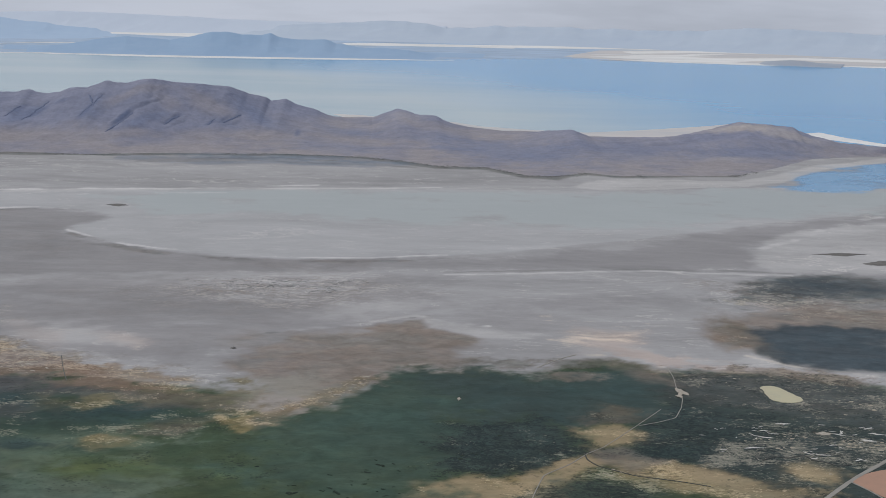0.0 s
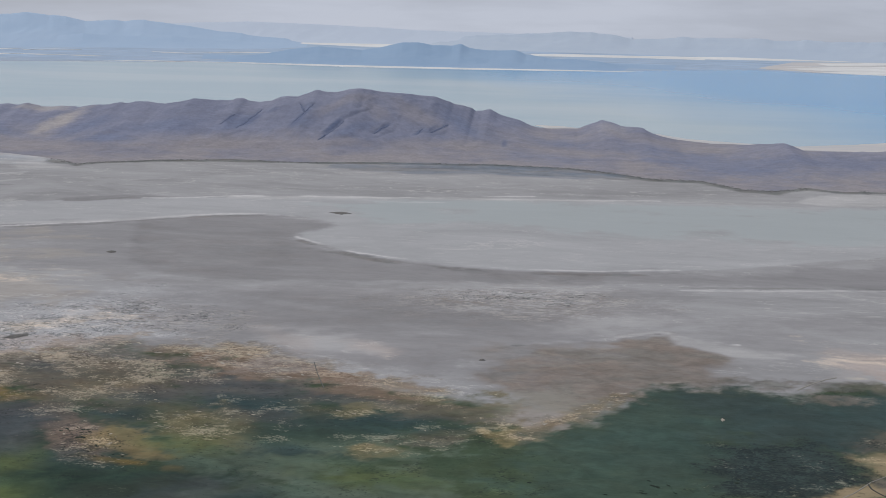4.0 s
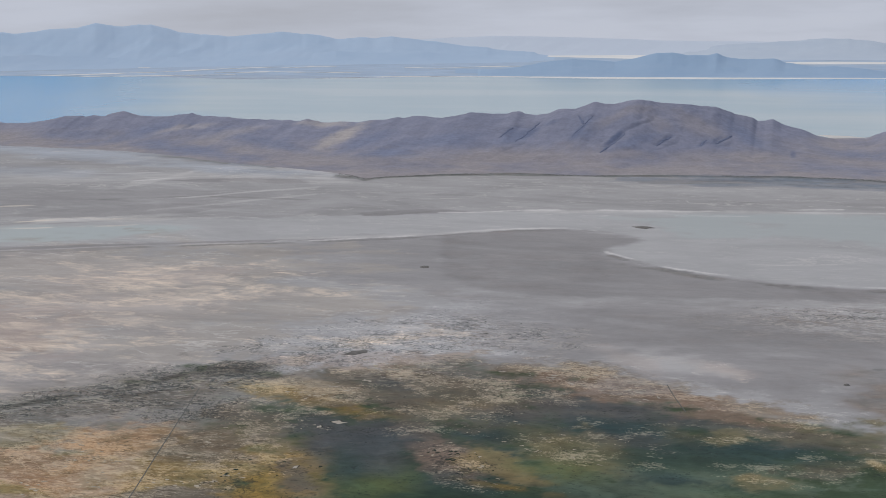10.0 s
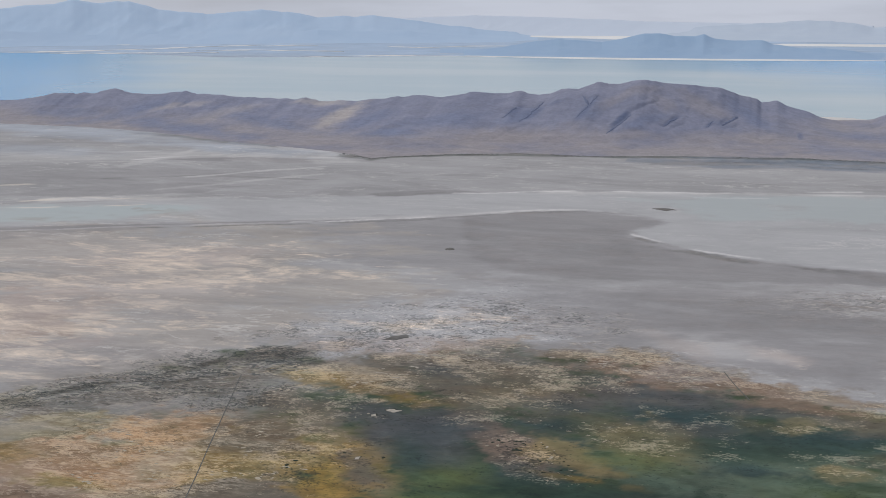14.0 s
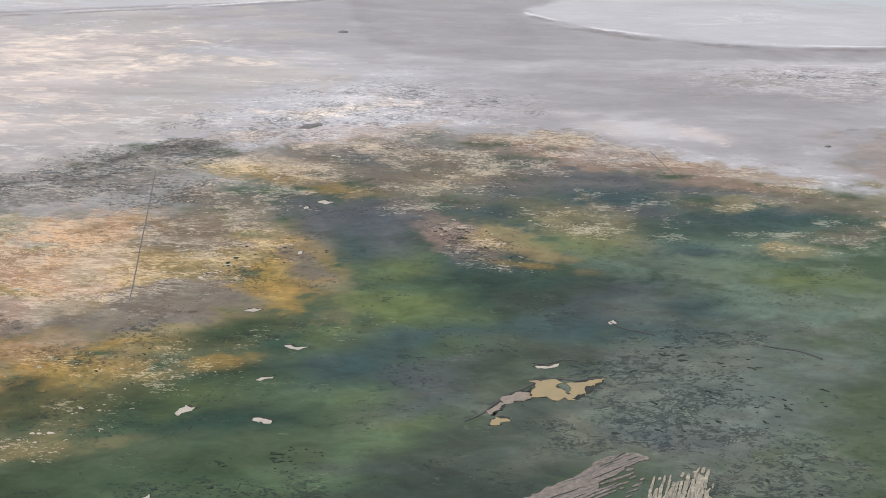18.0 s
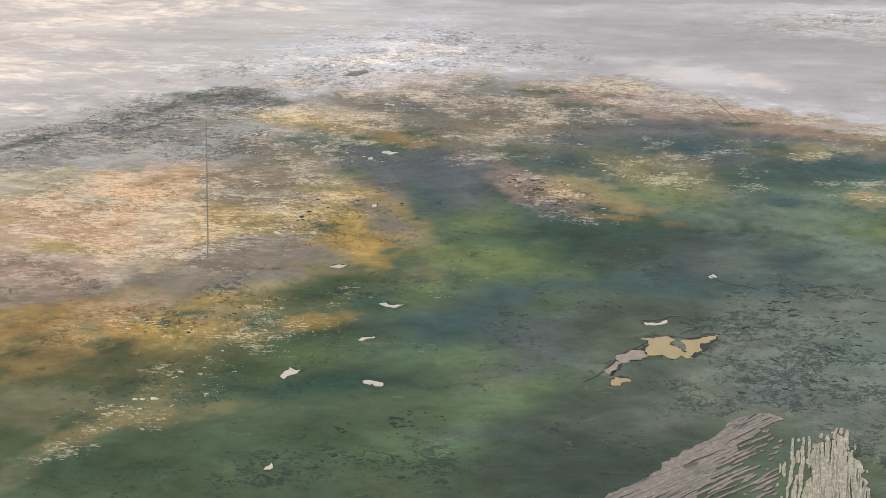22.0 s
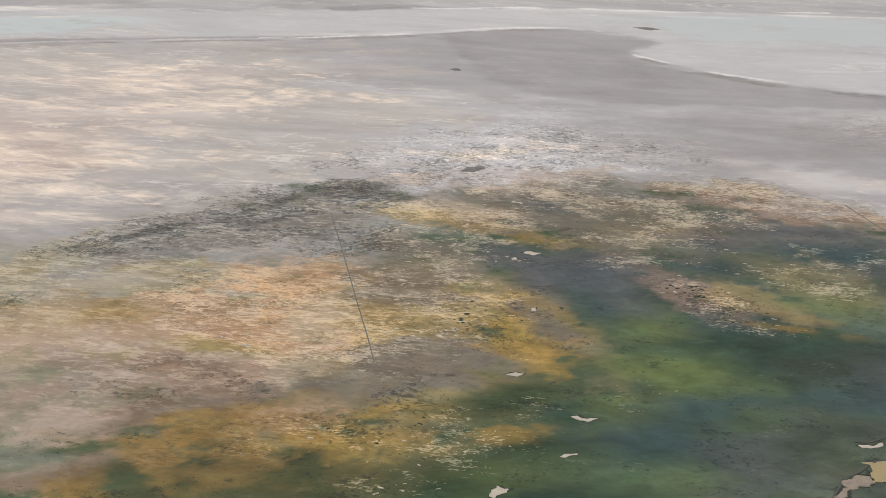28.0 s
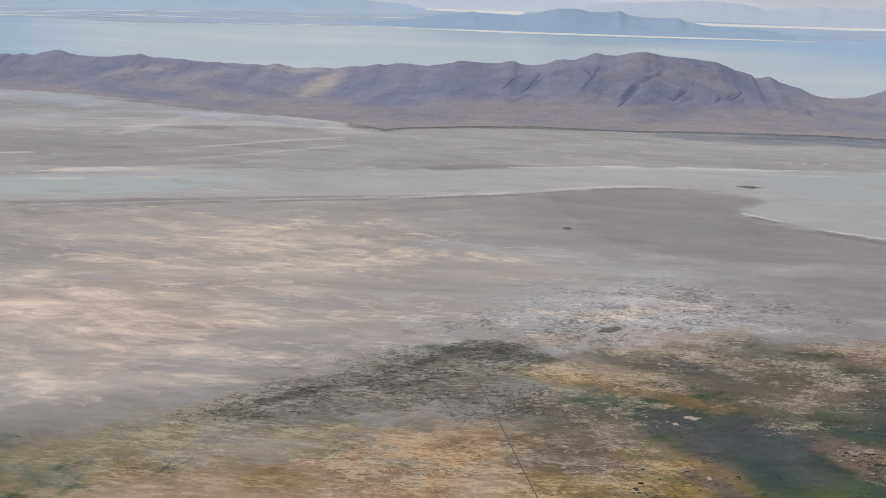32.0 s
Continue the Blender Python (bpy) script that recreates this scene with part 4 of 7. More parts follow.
drift("drift_mist", 0.5, -2, 265, 10, 6.4, -8)
drift("drift_slate", 0.6, -15, 268, 12, 11.2, -54)
mark("fleck", 0.5, 32, 345, 23, 15.7, 1)
mark("fleck", 0.5, 45, 315, 24, 10.1, 27)
mark("fleck", 0.7, 30, 369, 27, 10.5, -7)
drift("drift_umber", 0.5, -69, 282, 14, 6.5, -66)
drift("drift_umber", 0.5, -83, 268, 11, 7.5, 24)
drift("drift_umber", 0.45, -110, 241, 13, 4.4, 27)
drift("drift_olive", 0.5, -66, 266, 8, 4.9, 4)
drift("drift_olive_gold", 0.5, -95, 233, 12, 7.0, 51)
drift("drift_rose", 0.5, -114, 236, 11, 7.9, 40)
drift("drift_dark_green", 0.6, -82, 247, 14, 6.9, 35)
mark("fleck", 0.6, -98, 283, 28, 20.3, -5)
mark("fleck", 0.7, -119, 270, 22, 15.7, -8)
mark("clump", 0.5, -78, 282, 25, 20.0, -5)
mark("clump", 0.5, -99, 238, 23, 14.3, 56)
mark("fleck", 0.6, -87, 234, 22, 9.7, 38)
drift("drift_purple", 0.7, -5, 373, 32, 12.3, -10)
drift("drift_purple", 0.5, 23, 355, 17, 6.1, -12)
drift("drift_slate", 0.7, 20, 349, 26, 6.1, -7)
drift("drift_deep_teal", 0.7, 22, 325, 27, 12.0, 2)
drift("drift_deep_teal", 0.6, 2, 340, 18, 9.0, 1)
drift("drift_olive_gold", 0.7, -4, 321, 14, 7.0, -70)
drift("drift_olive_gold", 0.7, 27, 336, 9, 5.9, 58)
drift("drift_umber", 0.6, 51, 340, 19, 8.0, 3)
drift("drift_deep_teal", 0.5, 52, 327, 21, 7.5, 3)
drift("drift_umber", 0.6, 49, 314, 12, 5.2, 21)
drift("drift_tan", 0.4, 33, 309, 4, 3.3, -8)
drift("drift_tan", 0.6, 71, 325, 11, 6.8, 54)
drift("drift_dark_teal", 0.6, 14, 283, 21, 13.0, -4)
mark("fleck", 0.6, -8, 382, 37, 18.3, -22)
mark("ripple", 0.8, -10, 388, 41, 15.3, -28)
mark("fleck", 0.4, 21, 337, 18, 12.7, -3)
mark("fleck", 0.7, 71, 328, 18, 10.2, 48)
mark("fleck", 0.6, 49, 357, 19, 8.7, 3)
mark("clump", 0.5, 85, 288, 20, 14.9, 4)
mark("crack", 0.6, 80, 283, 11, 8.7, 2)
mark("crack", 1.0, 135, 302, 25, 18.2, 15)
mark("crack", 1.0, 215, 334, 30, 17.6, 69)
mark("crack", 0.9, 194, 302, 19, 16.6, 4)
mark("fleck", 1.0, 200, 302, 18, 15.7, 40)
drift("drift_umber", 0.5, 224, 365, 26, 11.5, -3)
drift("drift_umber", 0.4, 208, 353, 14, 8.6, -0)
drift("drift_umber", 0.5, 163, 332, 13, 5.6, 7)
drift("drift_cream_soft", 0.7, 188, 394, 16, 5.2, -18)
drift("drift_tan", 0.5, 180, 289, 13, 4.6, -26)
drift("drift_tan", 0.6, 211, 299, 9, 6.4, 28)
drift("drift_pink_grey", 0.5, -225, 399, 36, 30.1, -17)
drift("drift_cream_soft", 0.6, -215, 360, 23, 13.2, 4)
drift("drift_cream_soft", 0.5, -190, 369, 18, 5.3, 25)
drift("drift_cream_soft", 0.5, -202, 335, 22, 4.2, -1)
mark("sunlit_streak", 0.9, -225, 400, 43, 36.0, -19)
mark("sunlit_streak", 0.6, -196, 343, 37, 17.8, -2)
mark("crack", 0.75, -160, 335, 48, 7.8, 51)
mark("crack", 0.8, -124, 363, 21, 8.5, 26)
mark("crack", 0.6, -127, 336, 23, 16.1, -21)
drift("drift_veil", 0.8, 35, 275, 24, 14.7, 16)
drift("drift_veil", 0.5, 10, 278, 15, 9.3, 13)
drift("drift_teal", 0.7, 13, 271, 9, 6.8, 29)
drift("drift_teal", 0.6, 15, 299, 9, 7.4, 29)
drift("drift_lime", 0.4, 38, 288, 16, 5.3, -1)
drift("drift_slate", 0.5, 2, 328, 18, 6.8, -10)
drift("drift_purple", 0.8, -8, 376, 33, 11.3, -9)
drift("drift_purple", 0.6, 27, 355, 19, 5.1, -10)
drift("drift_slate", 0.6, -6, 356, 22, 6.5, 3)
drift("drift_dark_teal", 0.6, 20, 316, 29, 8.8, 3)
drift("drift_green", 0.6, 55, 290, 27, 15.1, 1)
drift("drift_lime", 0.7, -48, 288, 10, 7.5, -82)
drift("drift_lime", 0.8, -44, 267, 11, 7.2, 6)
drift("drift_lime", 0.6, -56, 265, 7, 6.9, -52)
drift("drift_lime", 0.6, -9, 303, 12, 8.1, -13)
drift("drift_lime", 0.6, 38, 288, 14, 8.0, 2)
drift("drift_fresh", 0.6, -46, 205, 11, 5.8, 18)
drift("drift_fresh", 0.6, -52, 193, 11, 3.5, 6)
drift("drift_gold", 0.6, -73, 273, 10, 6.4, 2)
drift("drift_slate", 0.6, -55, 302, 13, 5.9, -59)
drift("drift_umber", 0.8, -103, 308, 23, 13.7, -56)
drift("drift_reed_mid", 0.9, -137, 335, 37, 9.5, 42)
drift("drift_reed_mid", 0.6, -161, 315, 19, 6.1, 42)
drift("drift_reed_dark", 0.8, -127, 371, 11, 7.5, 26)
drift("drift_reed_dark", 0.7, -110, 365, 11, 5.4, -10)
drift("drift_umber", 0.7, -56, 385, 12, 11.0, 23)
drift("drift_umber", 0.6, 222, 370, 30, 12.0, -6)
drift("drift_umber", 0.6, 229, 353, 19, 10.0, -4)
drift("drift_umber", 0.5, 169, 334, 11, 5.8, 7)
drift("drift_tan", 0.7, 136, 280, 8, 5.0, 6)
drift("drift_tan", 0.5, 195, 285, 15, 4.6, -22)
drift("drift_cream_soft", 0.8, 195, 391, 16, 3.9, -12)
drift("drift_umber", 0.6, 141, 383, 14, 6.2, -8)
drift("drift_umber", 0.5, 163, 378, 11, 6.0, 8)
drift("drift_slate", 0.6, 173, 315, 9, 6.0, 12)
drift("drift_amber", 0.6, -118, 226, 18, 10.1, 25)
drift("drift_gold", 0.55, -100, 228, 13, 7.7, 27)
drift("drift_amber", 0.5, -122, 213, 10, 8.4, 37)
drift("drift_olive_gold", 0.45, -115, 200, 11, 7.2, 47)
drift("drift_olive", 0.5, -97, 215, 16, 5.8, 40)
drift("drift_lime", 0.45, -79, 219, 9, 5.9, 37)
drift("drift_dark_green", 0.6, -74, 228, 12, 5.7, 18)
drift("drift_dark_green", 0.6, -99, 188, 12, 4.0, 25)
drift("drift_shade_green", 0.6, -19, 222, 12, 5.7, 84)
drift("drift_shade_green", 0.5, -14, 242, 7, 5.9, 66)
mark("crack", 0.9, 7, 227, 17, 14.9, 12)
mark("crack", 0.8, -8, 213, 13, 7.5, 11)
drift("drift_lime", 0.5, 24, 294, 14, 7.4, 0)
drift("drift_veil", 0.6, 18, 290, 22, 12.6, 13)
drift("drift_slate", 0.6, 1, 276, 14, 7.6, 11)
drift("drift_mist_olive", 0.85, 21, 200, 13, 9.4, 35)
mark("crack", 0.8, 20, 199, 14, 9.7, 23)
drift("drift_slate", 0.5, -36, 229, 13, 7.9, 42)
drift("drift_shade_green", 0.7, -34, 203, 14, 9.8, 43)
drift("drift_shade_green", 0.5, -21, 210, 9, 7.5, 27)
drift("drift_deep_teal", 0.5, -52, 232, 12, 8.3, 5)
drift("drift_umber", 0.4, -107, 293, 17, 16.3, 44)
mark("fleck", 0.7, -123, 301, 27, 17.5, 9)
mark("fleck", 0.8, -54, 372, 41, 14.4, -26)
drift("drift_dark_green", 0.6, -25, 269, 20, 14.0, 39)
drift("drift_dark_green", 0.5, -23, 236, 14, 10.0, 52)
drift("drift_dark_teal", 0.5, -40, 277, 14, 8.2, 18)
drift("drift_fresh", 0.5, -37, 259, 10, 6.2, 20)
mark("ripple", 0.8, -130, 296, 35, 22.4, 12)
mark("fleck", 0.75, -127, 293, 28, 18.7, 13)
mark("fleck", 0.6, -96, 338, 28, 15.4, -28)
mark("clump", 0.25, -122, 288, 27, 18.0, 13)
mark("ripple", 0.7, -172, 301, 31, 13.6, 27)
drift("drift_reed_mid", 0.5, -161, 318, 22, 9.1, 38)
mark("ripple", 0.7, -153, 336, 38, 11.5, 37)
drift("drift_gold", 0.4, -112, 283, 17, 8.6, 12)
drift("drift_umber", 0.4, -138, 284, 13, 5.9, 10)
drift("drift_cream_soft", 0.6, -239, 378, 23, 17.3, 25)
patch("sunlit_silt", 6, 0.25, (-124, 288), (-117, 294), (-110, 287), (-112, 271), (-119, 264), (-126, 272))
patch("sunlit_silt", 10, 0.25, (-203, 266), (-181, 282), (-162, 298), (-155, 272), (-153, 257), (-153, 216), (-168, 199))
patch("teal_marsh", 5, 0.95, (93, 336), (103, 357), (120, 376), (144, 370), (159, 355), (178, 372), (192, 373), (187, 331), (157, 324), (125, 326), (113, 306), (103, 306), (89, 323))
patch("teal_marsh", 6, 0.6, (80, 318), (97, 332), (116, 319), (114, 286), (96, 301))
patch("reed_bed", 4, 0.9, (114, 315), (125, 323), (148, 329), (157, 320), (157, 304), (144, 287), (121, 287))
patch("pale_marsh", 4, 0.8, (67, 365), (86, 369), (93, 358), (85, 342), (73, 346))
patch("fringe", 2, 0.95, (71, 324), (79, 340), (90, 351), (101, 367), (102, 358), (92, 344), (82, 335), (76, 319))
patch("ochre_flat", 2.5, 0.3, (69, 327), (78, 342), (90, 352), (101, 367), (95, 349), (85, 339), (78, 327), (74, 315))
patch("dark_reed", 3, 0.9, (195, 373), (230, 373), (253, 357), (271, 344), (233, 253), (207, 268), (179, 290), (179, 331))
patch("crust_mud", 4, 0.85, (197, 374), (232, 369), (253, 357), (272, 349), (266, 334), (248, 341), (221, 343), (198, 348), (190, 356))
patch("crust_mud", 4, 0.5, (216, 353), (238, 346), (268, 339), (262, 322), (241, 323), (224, 330), (213, 337))
patch("reed_bed", 4, 0.95, (161, 302), (176, 322), (189, 344), (194, 322), (193, 300), (179, 293), (168, 300))
patch("slate_marsh", 4, 0.4, (184, 356), (209, 360), (213, 350), (198, 341), (183, 343))
patch("tan_soil", 2.5, 0.9, (112, 265), (114, 282), (130, 285), (132, 276), (145, 286), (158, 302), (160, 298), (143, 270), (128, 256))
patch("tan_soil", 2.5, 0.8, (157, 322), (168, 327), (173, 319), (160, 309))
patch("rosy_crust", 3, 0.5, (159, 332), (173, 343), (179, 338), (171, 328))
patch("tan_soil", 3, 0.6, (160, 299), (171, 301), (179, 294), (192, 287), (213, 279), (201, 271), (177, 280), (163, 287))
patch("tan_soil", 2.5, 0.75, (207, 299), (215, 301), (220, 290), (212, 286), (206, 289))
patch("brown_mud", 4, 0.55, (162, 381), (177, 389), (193, 380), (193, 358), (185, 362), (172, 376))
patch("reed_flecks", 4, 0.9, (180, 298), (189, 311), (207, 319), (227, 321), (239, 315), (252, 307), (231, 293), (216, 299), (197, 294))
patch("swirl_crust", 6, 0.6, (-92, 438), (-87, 465), (-68, 484), (-40, 477), (-24, 460), (-33, 426), (-52, 407), (-72, 413))
patch("pale_crust", 1.3, 0.8, (-400, 832), (-391, 860), (-383, 885), (-377, 876), (-383, 842), (-393, 821))
patch("pale_crust", 1.3, 0.7, (-343, 723), (-334, 763), (-327, 805), (-322, 798), (-327, 752), (-337, 715))
patch("pale_crust", 1.2, 0.9, (-330, 610), (-309, 619), (-278, 630), (-275, 624), (-298, 609), (-322, 598))
patch("pale_crust", 1.2, 0.8, (-245, 793), (-231, 799), (-210, 789), (-208, 781), (-227, 787), (-240, 784))
patch("pale_crust", 1, 0.7, (-287, 650), (-268, 666), (-246, 692), (-218, 720), (-216, 716), (-244, 687), (-266, 661), (-285, 645))
patch("pale_crust", 1.3, 0.8, (-316, 818), (-292, 834), (-255, 829), (-230, 800), (-231, 792), (-263, 808), (-291, 811), (-311, 805))
patch("pale_crust", 1.3, 0.7, (-293, 763), (-275, 772), (-246, 762), (-269, 755), (-289, 754))
patch("dark_mud", 1.2, 0.8, (-170, 656), (-154, 662), (-139, 673), (-138, 669), (-153, 657), (-169, 651))
patch("tan_soil", 2, 0.8, (134, 280), (146, 292), (157, 302), (158, 299), (146, 284), (136, 273), (130, 269))
patch("brown_mud", 3, 0.6, (159, 306), (166, 310), (171, 304), (178, 299), (168, 291), (160, 295))
patch("tan_soil", 2, 0.6, (177, 298), (188, 293), (197, 285), (193, 281), (182, 287), (175, 293))
patch("reed_bed", 3, 0.7, (133, 269), (147, 282), (159, 288), (170, 281), (175, 272), (159, 254), (131, 247))
patch("fresh_teal", 8, 0.8, (77, 325), (94, 345), (117, 369), (126, 354), (119, 315), (122, 287), (117, 269), (97, 265), (74, 282))
patch("teal_marsh", 7, 0.4, (126, 359), (158, 350), (172, 356), (156, 330), (133, 331))
patch("dark_mud", 1.6, 0.7, (60, 400), (76, 416), (98, 426), (117, 437), (117, 433), (99, 420), (77, 409), (64, 392))
patch("dark_pool", 7, 0.55, (242, 493), (269, 510), (309, 515), (340, 516), (324, 476), (298, 483), (268, 477), (243, 470))
patch("blue_water", 9, 0.95, (322, 740), (364, 796), (428, 851), (496, 899), (431, 739), (388, 738), (350, 729))
patch("pale_crust", 2, 0.9, (207, 729), (227, 758), (251, 764), (307, 762), (337, 788), (374, 831), (437, 879), (471, 895), (464, 878), (430, 859), (371, 809), (333, 759), (301, 739), (260, 726), (228, 718))
patch("dark_mud", 2.5, 0.7, (-60, 811), (40, 826), (126, 827), (125, 806), (97, 795), (40, 809), (-42, 800))
patch("dark_mud", 2.5, 0.6, (-353, 754), (-288, 774), (-233, 772), (-205, 775), (-245, 757), (-307, 750))
patch("pale_crust", 2.5, 0.8, (-343, 763), (-303, 781), (-273, 792), (-267, 786), (-299, 764), (-334, 752))
patch("pale_crust", 2.5, 0.7, (-241, 770), (-212, 774), (-217, 765), (-237, 764))
patch("pale_crust", 2, 0.8, (-322, 613), (-288, 620), (-232, 640), (-230, 635), (-275, 612), (-317, 605))
patch("dark_mud", 2, 0.6, (-178, 660), (-147, 677), (-113, 678), (-145, 661), (-167, 654))
patch("pale_crust", 1.6, 0.7, (-188, 581), (-148, 593), (-114, 608), (-92, 623), (-64, 633), (-65, 636), (-96, 628), (-140, 602), (-190, 586))
patch("pale_crust", 1.5, 0.7, (-93, 684), (-52, 693), (20, 705), (110, 716), (110, 710), (-8, 694), (-91, 677))
patch("dark_mud", 1.5, 0.8, (-9, 550), (24, 533), (57, 526), (87, 527), (110, 534), (110, 530), (87, 523), (57, 522), (25, 529), (-8, 546))
patch("pale_crust", 2, 0.8, (91, 424), (117, 440), (123, 429), (147, 417), (154, 410), (139, 411), (121, 421), (117, 433), (98, 423))
# playa in shade: the shade is put into the colour as dark mud
patch("dark_mud", 18, 0.5, (-80, 484), (24, 492), (110, 488), (110, 437), (60, 398), (42, 378), (-50, 399))
patch("pale_crust", 5, 0.35, (-17, 407), (-6, 419), (15, 409), (27, 400), (14, 396), (-4, 398))
patch("sunlit_silt", 4, 0.25, (20, 368), (44, 360), (58, 356), (55, 352), (37, 355), (20, 363))
patch("dark_mud", 6, 0.4, (-228, 366), (-194, 381), (-169, 378), (-175, 364), (-203, 361))
patch("dark_mud", 5, 0.4, (-214, 339), (-193, 348), (-174, 345), (-196, 336))
patch("dark_mud", 1.3, 0.7, (-319, 532), (-261, 554), (-177, 583), (-133, 598), (-105, 616), (-68, 631), (-47, 632), (-47, 629), (-67, 627), (-105, 611), (-132, 594), (-176, 579), (-259, 549), (-314, 525))
patch("dark_mud", 3, 0.5, (-311, 519), (-294, 537), (-260, 552), (-233, 552), (-265, 534), (-287, 516), (-300, 502))
patch("dark_mud", 3, 0.4, (-326, 652), (-286, 672), (-243, 669), (-259, 646), (-309, 619), (-355, 617))
patch("pale_crust", 2, 0.6, (-326, 611), (-297, 620), (-293, 612), (-322, 603))
patch("sunlit_silt", 12, 0.45, (-304, 508), (-248, 528), (-197, 528), (-165, 518), (-184, 496), (-223, 476), (-270, 453))
patch("sunlit_silt", 9, 0.4, (-280, 431), (-213, 434), (-169, 459), (-149, 446), (-170, 411), (-218, 403), (-242, 374))
patch("pale_crust", 6, 0.5, (-444, 736), (-383, 764), (-314, 794), (-264, 799), (-304, 770), (-370, 738), (-428, 710))
patch("dark_mud", 8, 0.35, (-418, 693), (-326, 721), (-247, 713), (-272, 675), (-340, 648), (-389, 646))
patch("shore_scrub", 1.6, 0.9, (-236, 802), (-210, 789), (-199, 799), (-167, 816), (-127, 829), (-80, 828), (-29, 838), (39, 844), (128, 846), (127, 829), (40, 831), (-27, 823), (-78, 815), (-123, 814), (-164, 803), (-195, 787), (-205, 773), (-231, 787))
patch("shore_scrub", 1.6, 0.8, (39, 839), (89, 838), (110, 826), (134, 805), (165, 802), (186, 773), (202, 770), (225, 787), (244, 778), (317, 790), (314, 778), (242, 767), (223, 773), (201, 755), (185, 759), (164, 788), (134, 790), (89, 825), (40, 826))
patch("shore_scrub", 2, 0.6, (-436, 889), (-365, 868), (-327, 847), (-285, 832), (-281, 821), (-320, 831), (-359, 854), (-431, 879))
# thin lines of salt and mud along old shores
mark("crack", 0.45, -64, 427, 40, 24.1, 9)
mark("ripple", 0.5, -64, 427, 40, 26.8, 10)
mark("ripple", 0.5, 64, 481, 35, 26.0, 9)
mark("crack", 0.3, 64, 481, 33, 20.8, 6)
mark("sunlit_streak", 0.8, -197, 482, 76, 50.9, -1)
drift("drift_cream_soft", 0.4, -211, 441, 44, 30.1, 7)
mark("sunlit_streak", 0.8, -201, 476, 56, 34.4, 11)
mark("sunlit_streak", 0.45, -91, 413, 49, 22.1, 10)
mark("sunlit_streak", 0.5, 19, 407, 26, 9.8, -21)
mark("sunlit_streak", 0.6, 175, 419, 32, 21.9, 50)
drift("pale_crust", 0.6, 98, 446, 23, 12.1, 26)
drift("pale_crust", 0.2, 8, 409, 24, 8.6, -19)
drift("dark_mud", 0.5, 38, 436, 38, 15.5, 3)
drift("dark_mud", 0.45, 149, 432, 28, 16.1, 38)
drift("dark_mud", 0.5, 171, 457, 42, 11.7, 5)
drift("dark_mud", 0.5, -54, 551, 36, 28.0, -18)
drift("dark_mud", 0.45, 5, 473, 39, 21.2, -1)
drift("dark_mud", 0.4, -171, 407, 23, 9.1, 11)
drift("drift_cream_soft", 0.7, 180, 408, 18, 7.0, 42)
drift("drift_cream_soft", 0.35, -5, 407, 19, 5.7, -53)
drift("drift_cream_soft", 0.5, 23, 405, 13, 4.5, -29)
drift("brown_mud", 0.8, 224, 422, 23, 9.3, 78)
drift("brown_mud", 0.7, 268, 451, 22, 13.7, -2)
drift("dark_pool", 0.6, 278, 490, 28, 16.2, -12)
mark("ripple", 0.8, 257, 472, 39, 17.1, -46)
mark("fleck", 0.7, 241, 466, 31, 11.6, -43)
strand("salt_line", 0.35, 1.6, (-307, 527), (-248, 553), (-214, 565), (-175, 581))
strand("salt_line", 0.85, 1.6, (-186, 577), (-167, 584), (-135, 599), (-99, 624), (-60, 636), (-39, 630))
strand("mud_line", 0.7, 1.6, (-246, 549), (-173, 576), (-133, 593), (-98, 618), (-60, 631))
strand("cream_line", 0.9, 1.8, (-333, 602), (-307, 613), (-281, 622), (-246, 627))
strand("cream_line", 0.8, 2.0, (-348, 576), (-315, 588), (-272, 604))
strand("salt_line", 0.8, 2.5, (-341, 747), (-318, 770), (-294, 783), (-275, 792))
strand("salt_line", 0.7, 2.5, (-245, 780), (-224, 782), (-205, 779))
strand("salt_line", 0.6, 2.0, (-415, 779), (-369, 775), (-347, 785))
strand("salt_line", 0.8, 1.6, (-132, 670), (-77, 690), (-6, 698), (66, 720))
strand("salt_line", 0.6, 1.5, (-60, 675), (-19, 681), (22, 687))
strand("mud_line", 0.7, 2.0, (-176, 657), (-162, 660), (-148, 665))
strand("mud_line", 0.8, 3.0, (-24, 556), (2, 537), (35, 530), (59, 524))
strand("salt_line", 0.9, 1.2, (-10, 552), (9, 543), (35, 537), (59, 531))
strand("salt_line", 0.8, 1.6, (-89, 685), (-22, 696), (50, 706), (136, 717))
strand("salt_line", 0.9, 1.2, (-35, 583), (-5, 548), (20, 540), (51, 531), (95, 532), (130, 540))
strand("mud_line", 0.8, 2.5, (-31, 574), (-4, 540), (21, 532), (52, 523), (95, 525), (130, 531), (180, 533))
strand("mud_line", 0.8, 1.4, (68, 414), (92, 424), (106, 427), (115, 434))
strand("salt_line", 0.8, 1.4, (117, 437), (127, 427), (140, 424))
strand("mud_line", 0.6, 1.4, (129, 507), (155, 512), (213, 519), (271, 516))
strand("salt_line", 0.6, 1.4, (129, 503), (155, 507), (213, 515), (269, 512))
strand("cream_line", 0.8, 1.6, (153, 381), (163, 388), (174, 392))
strand("cream_line", 0.7, 1.4, (223, 394), (236, 381), (259, 372))
strand("salt_line", 0.7, 2.5, (272, 566), (298, 594), (332, 633), (355, 651))
strand("mud_line", 0.5, 3.0, (-325, 678), (-277, 699), (-217, 697))
strand("salt_line", 0.5, 3.0, (-298, 679), (-262, 713), (-226, 743))
drift("bay_strip", 0.7, 39, 819, 66, 9.7, 4)
drift("bay_strip", 0.7, 97, 812, 38, 7.0, -3)
drift("bay_strip", 0.5, 42, 801, 85, 7.1, 1)
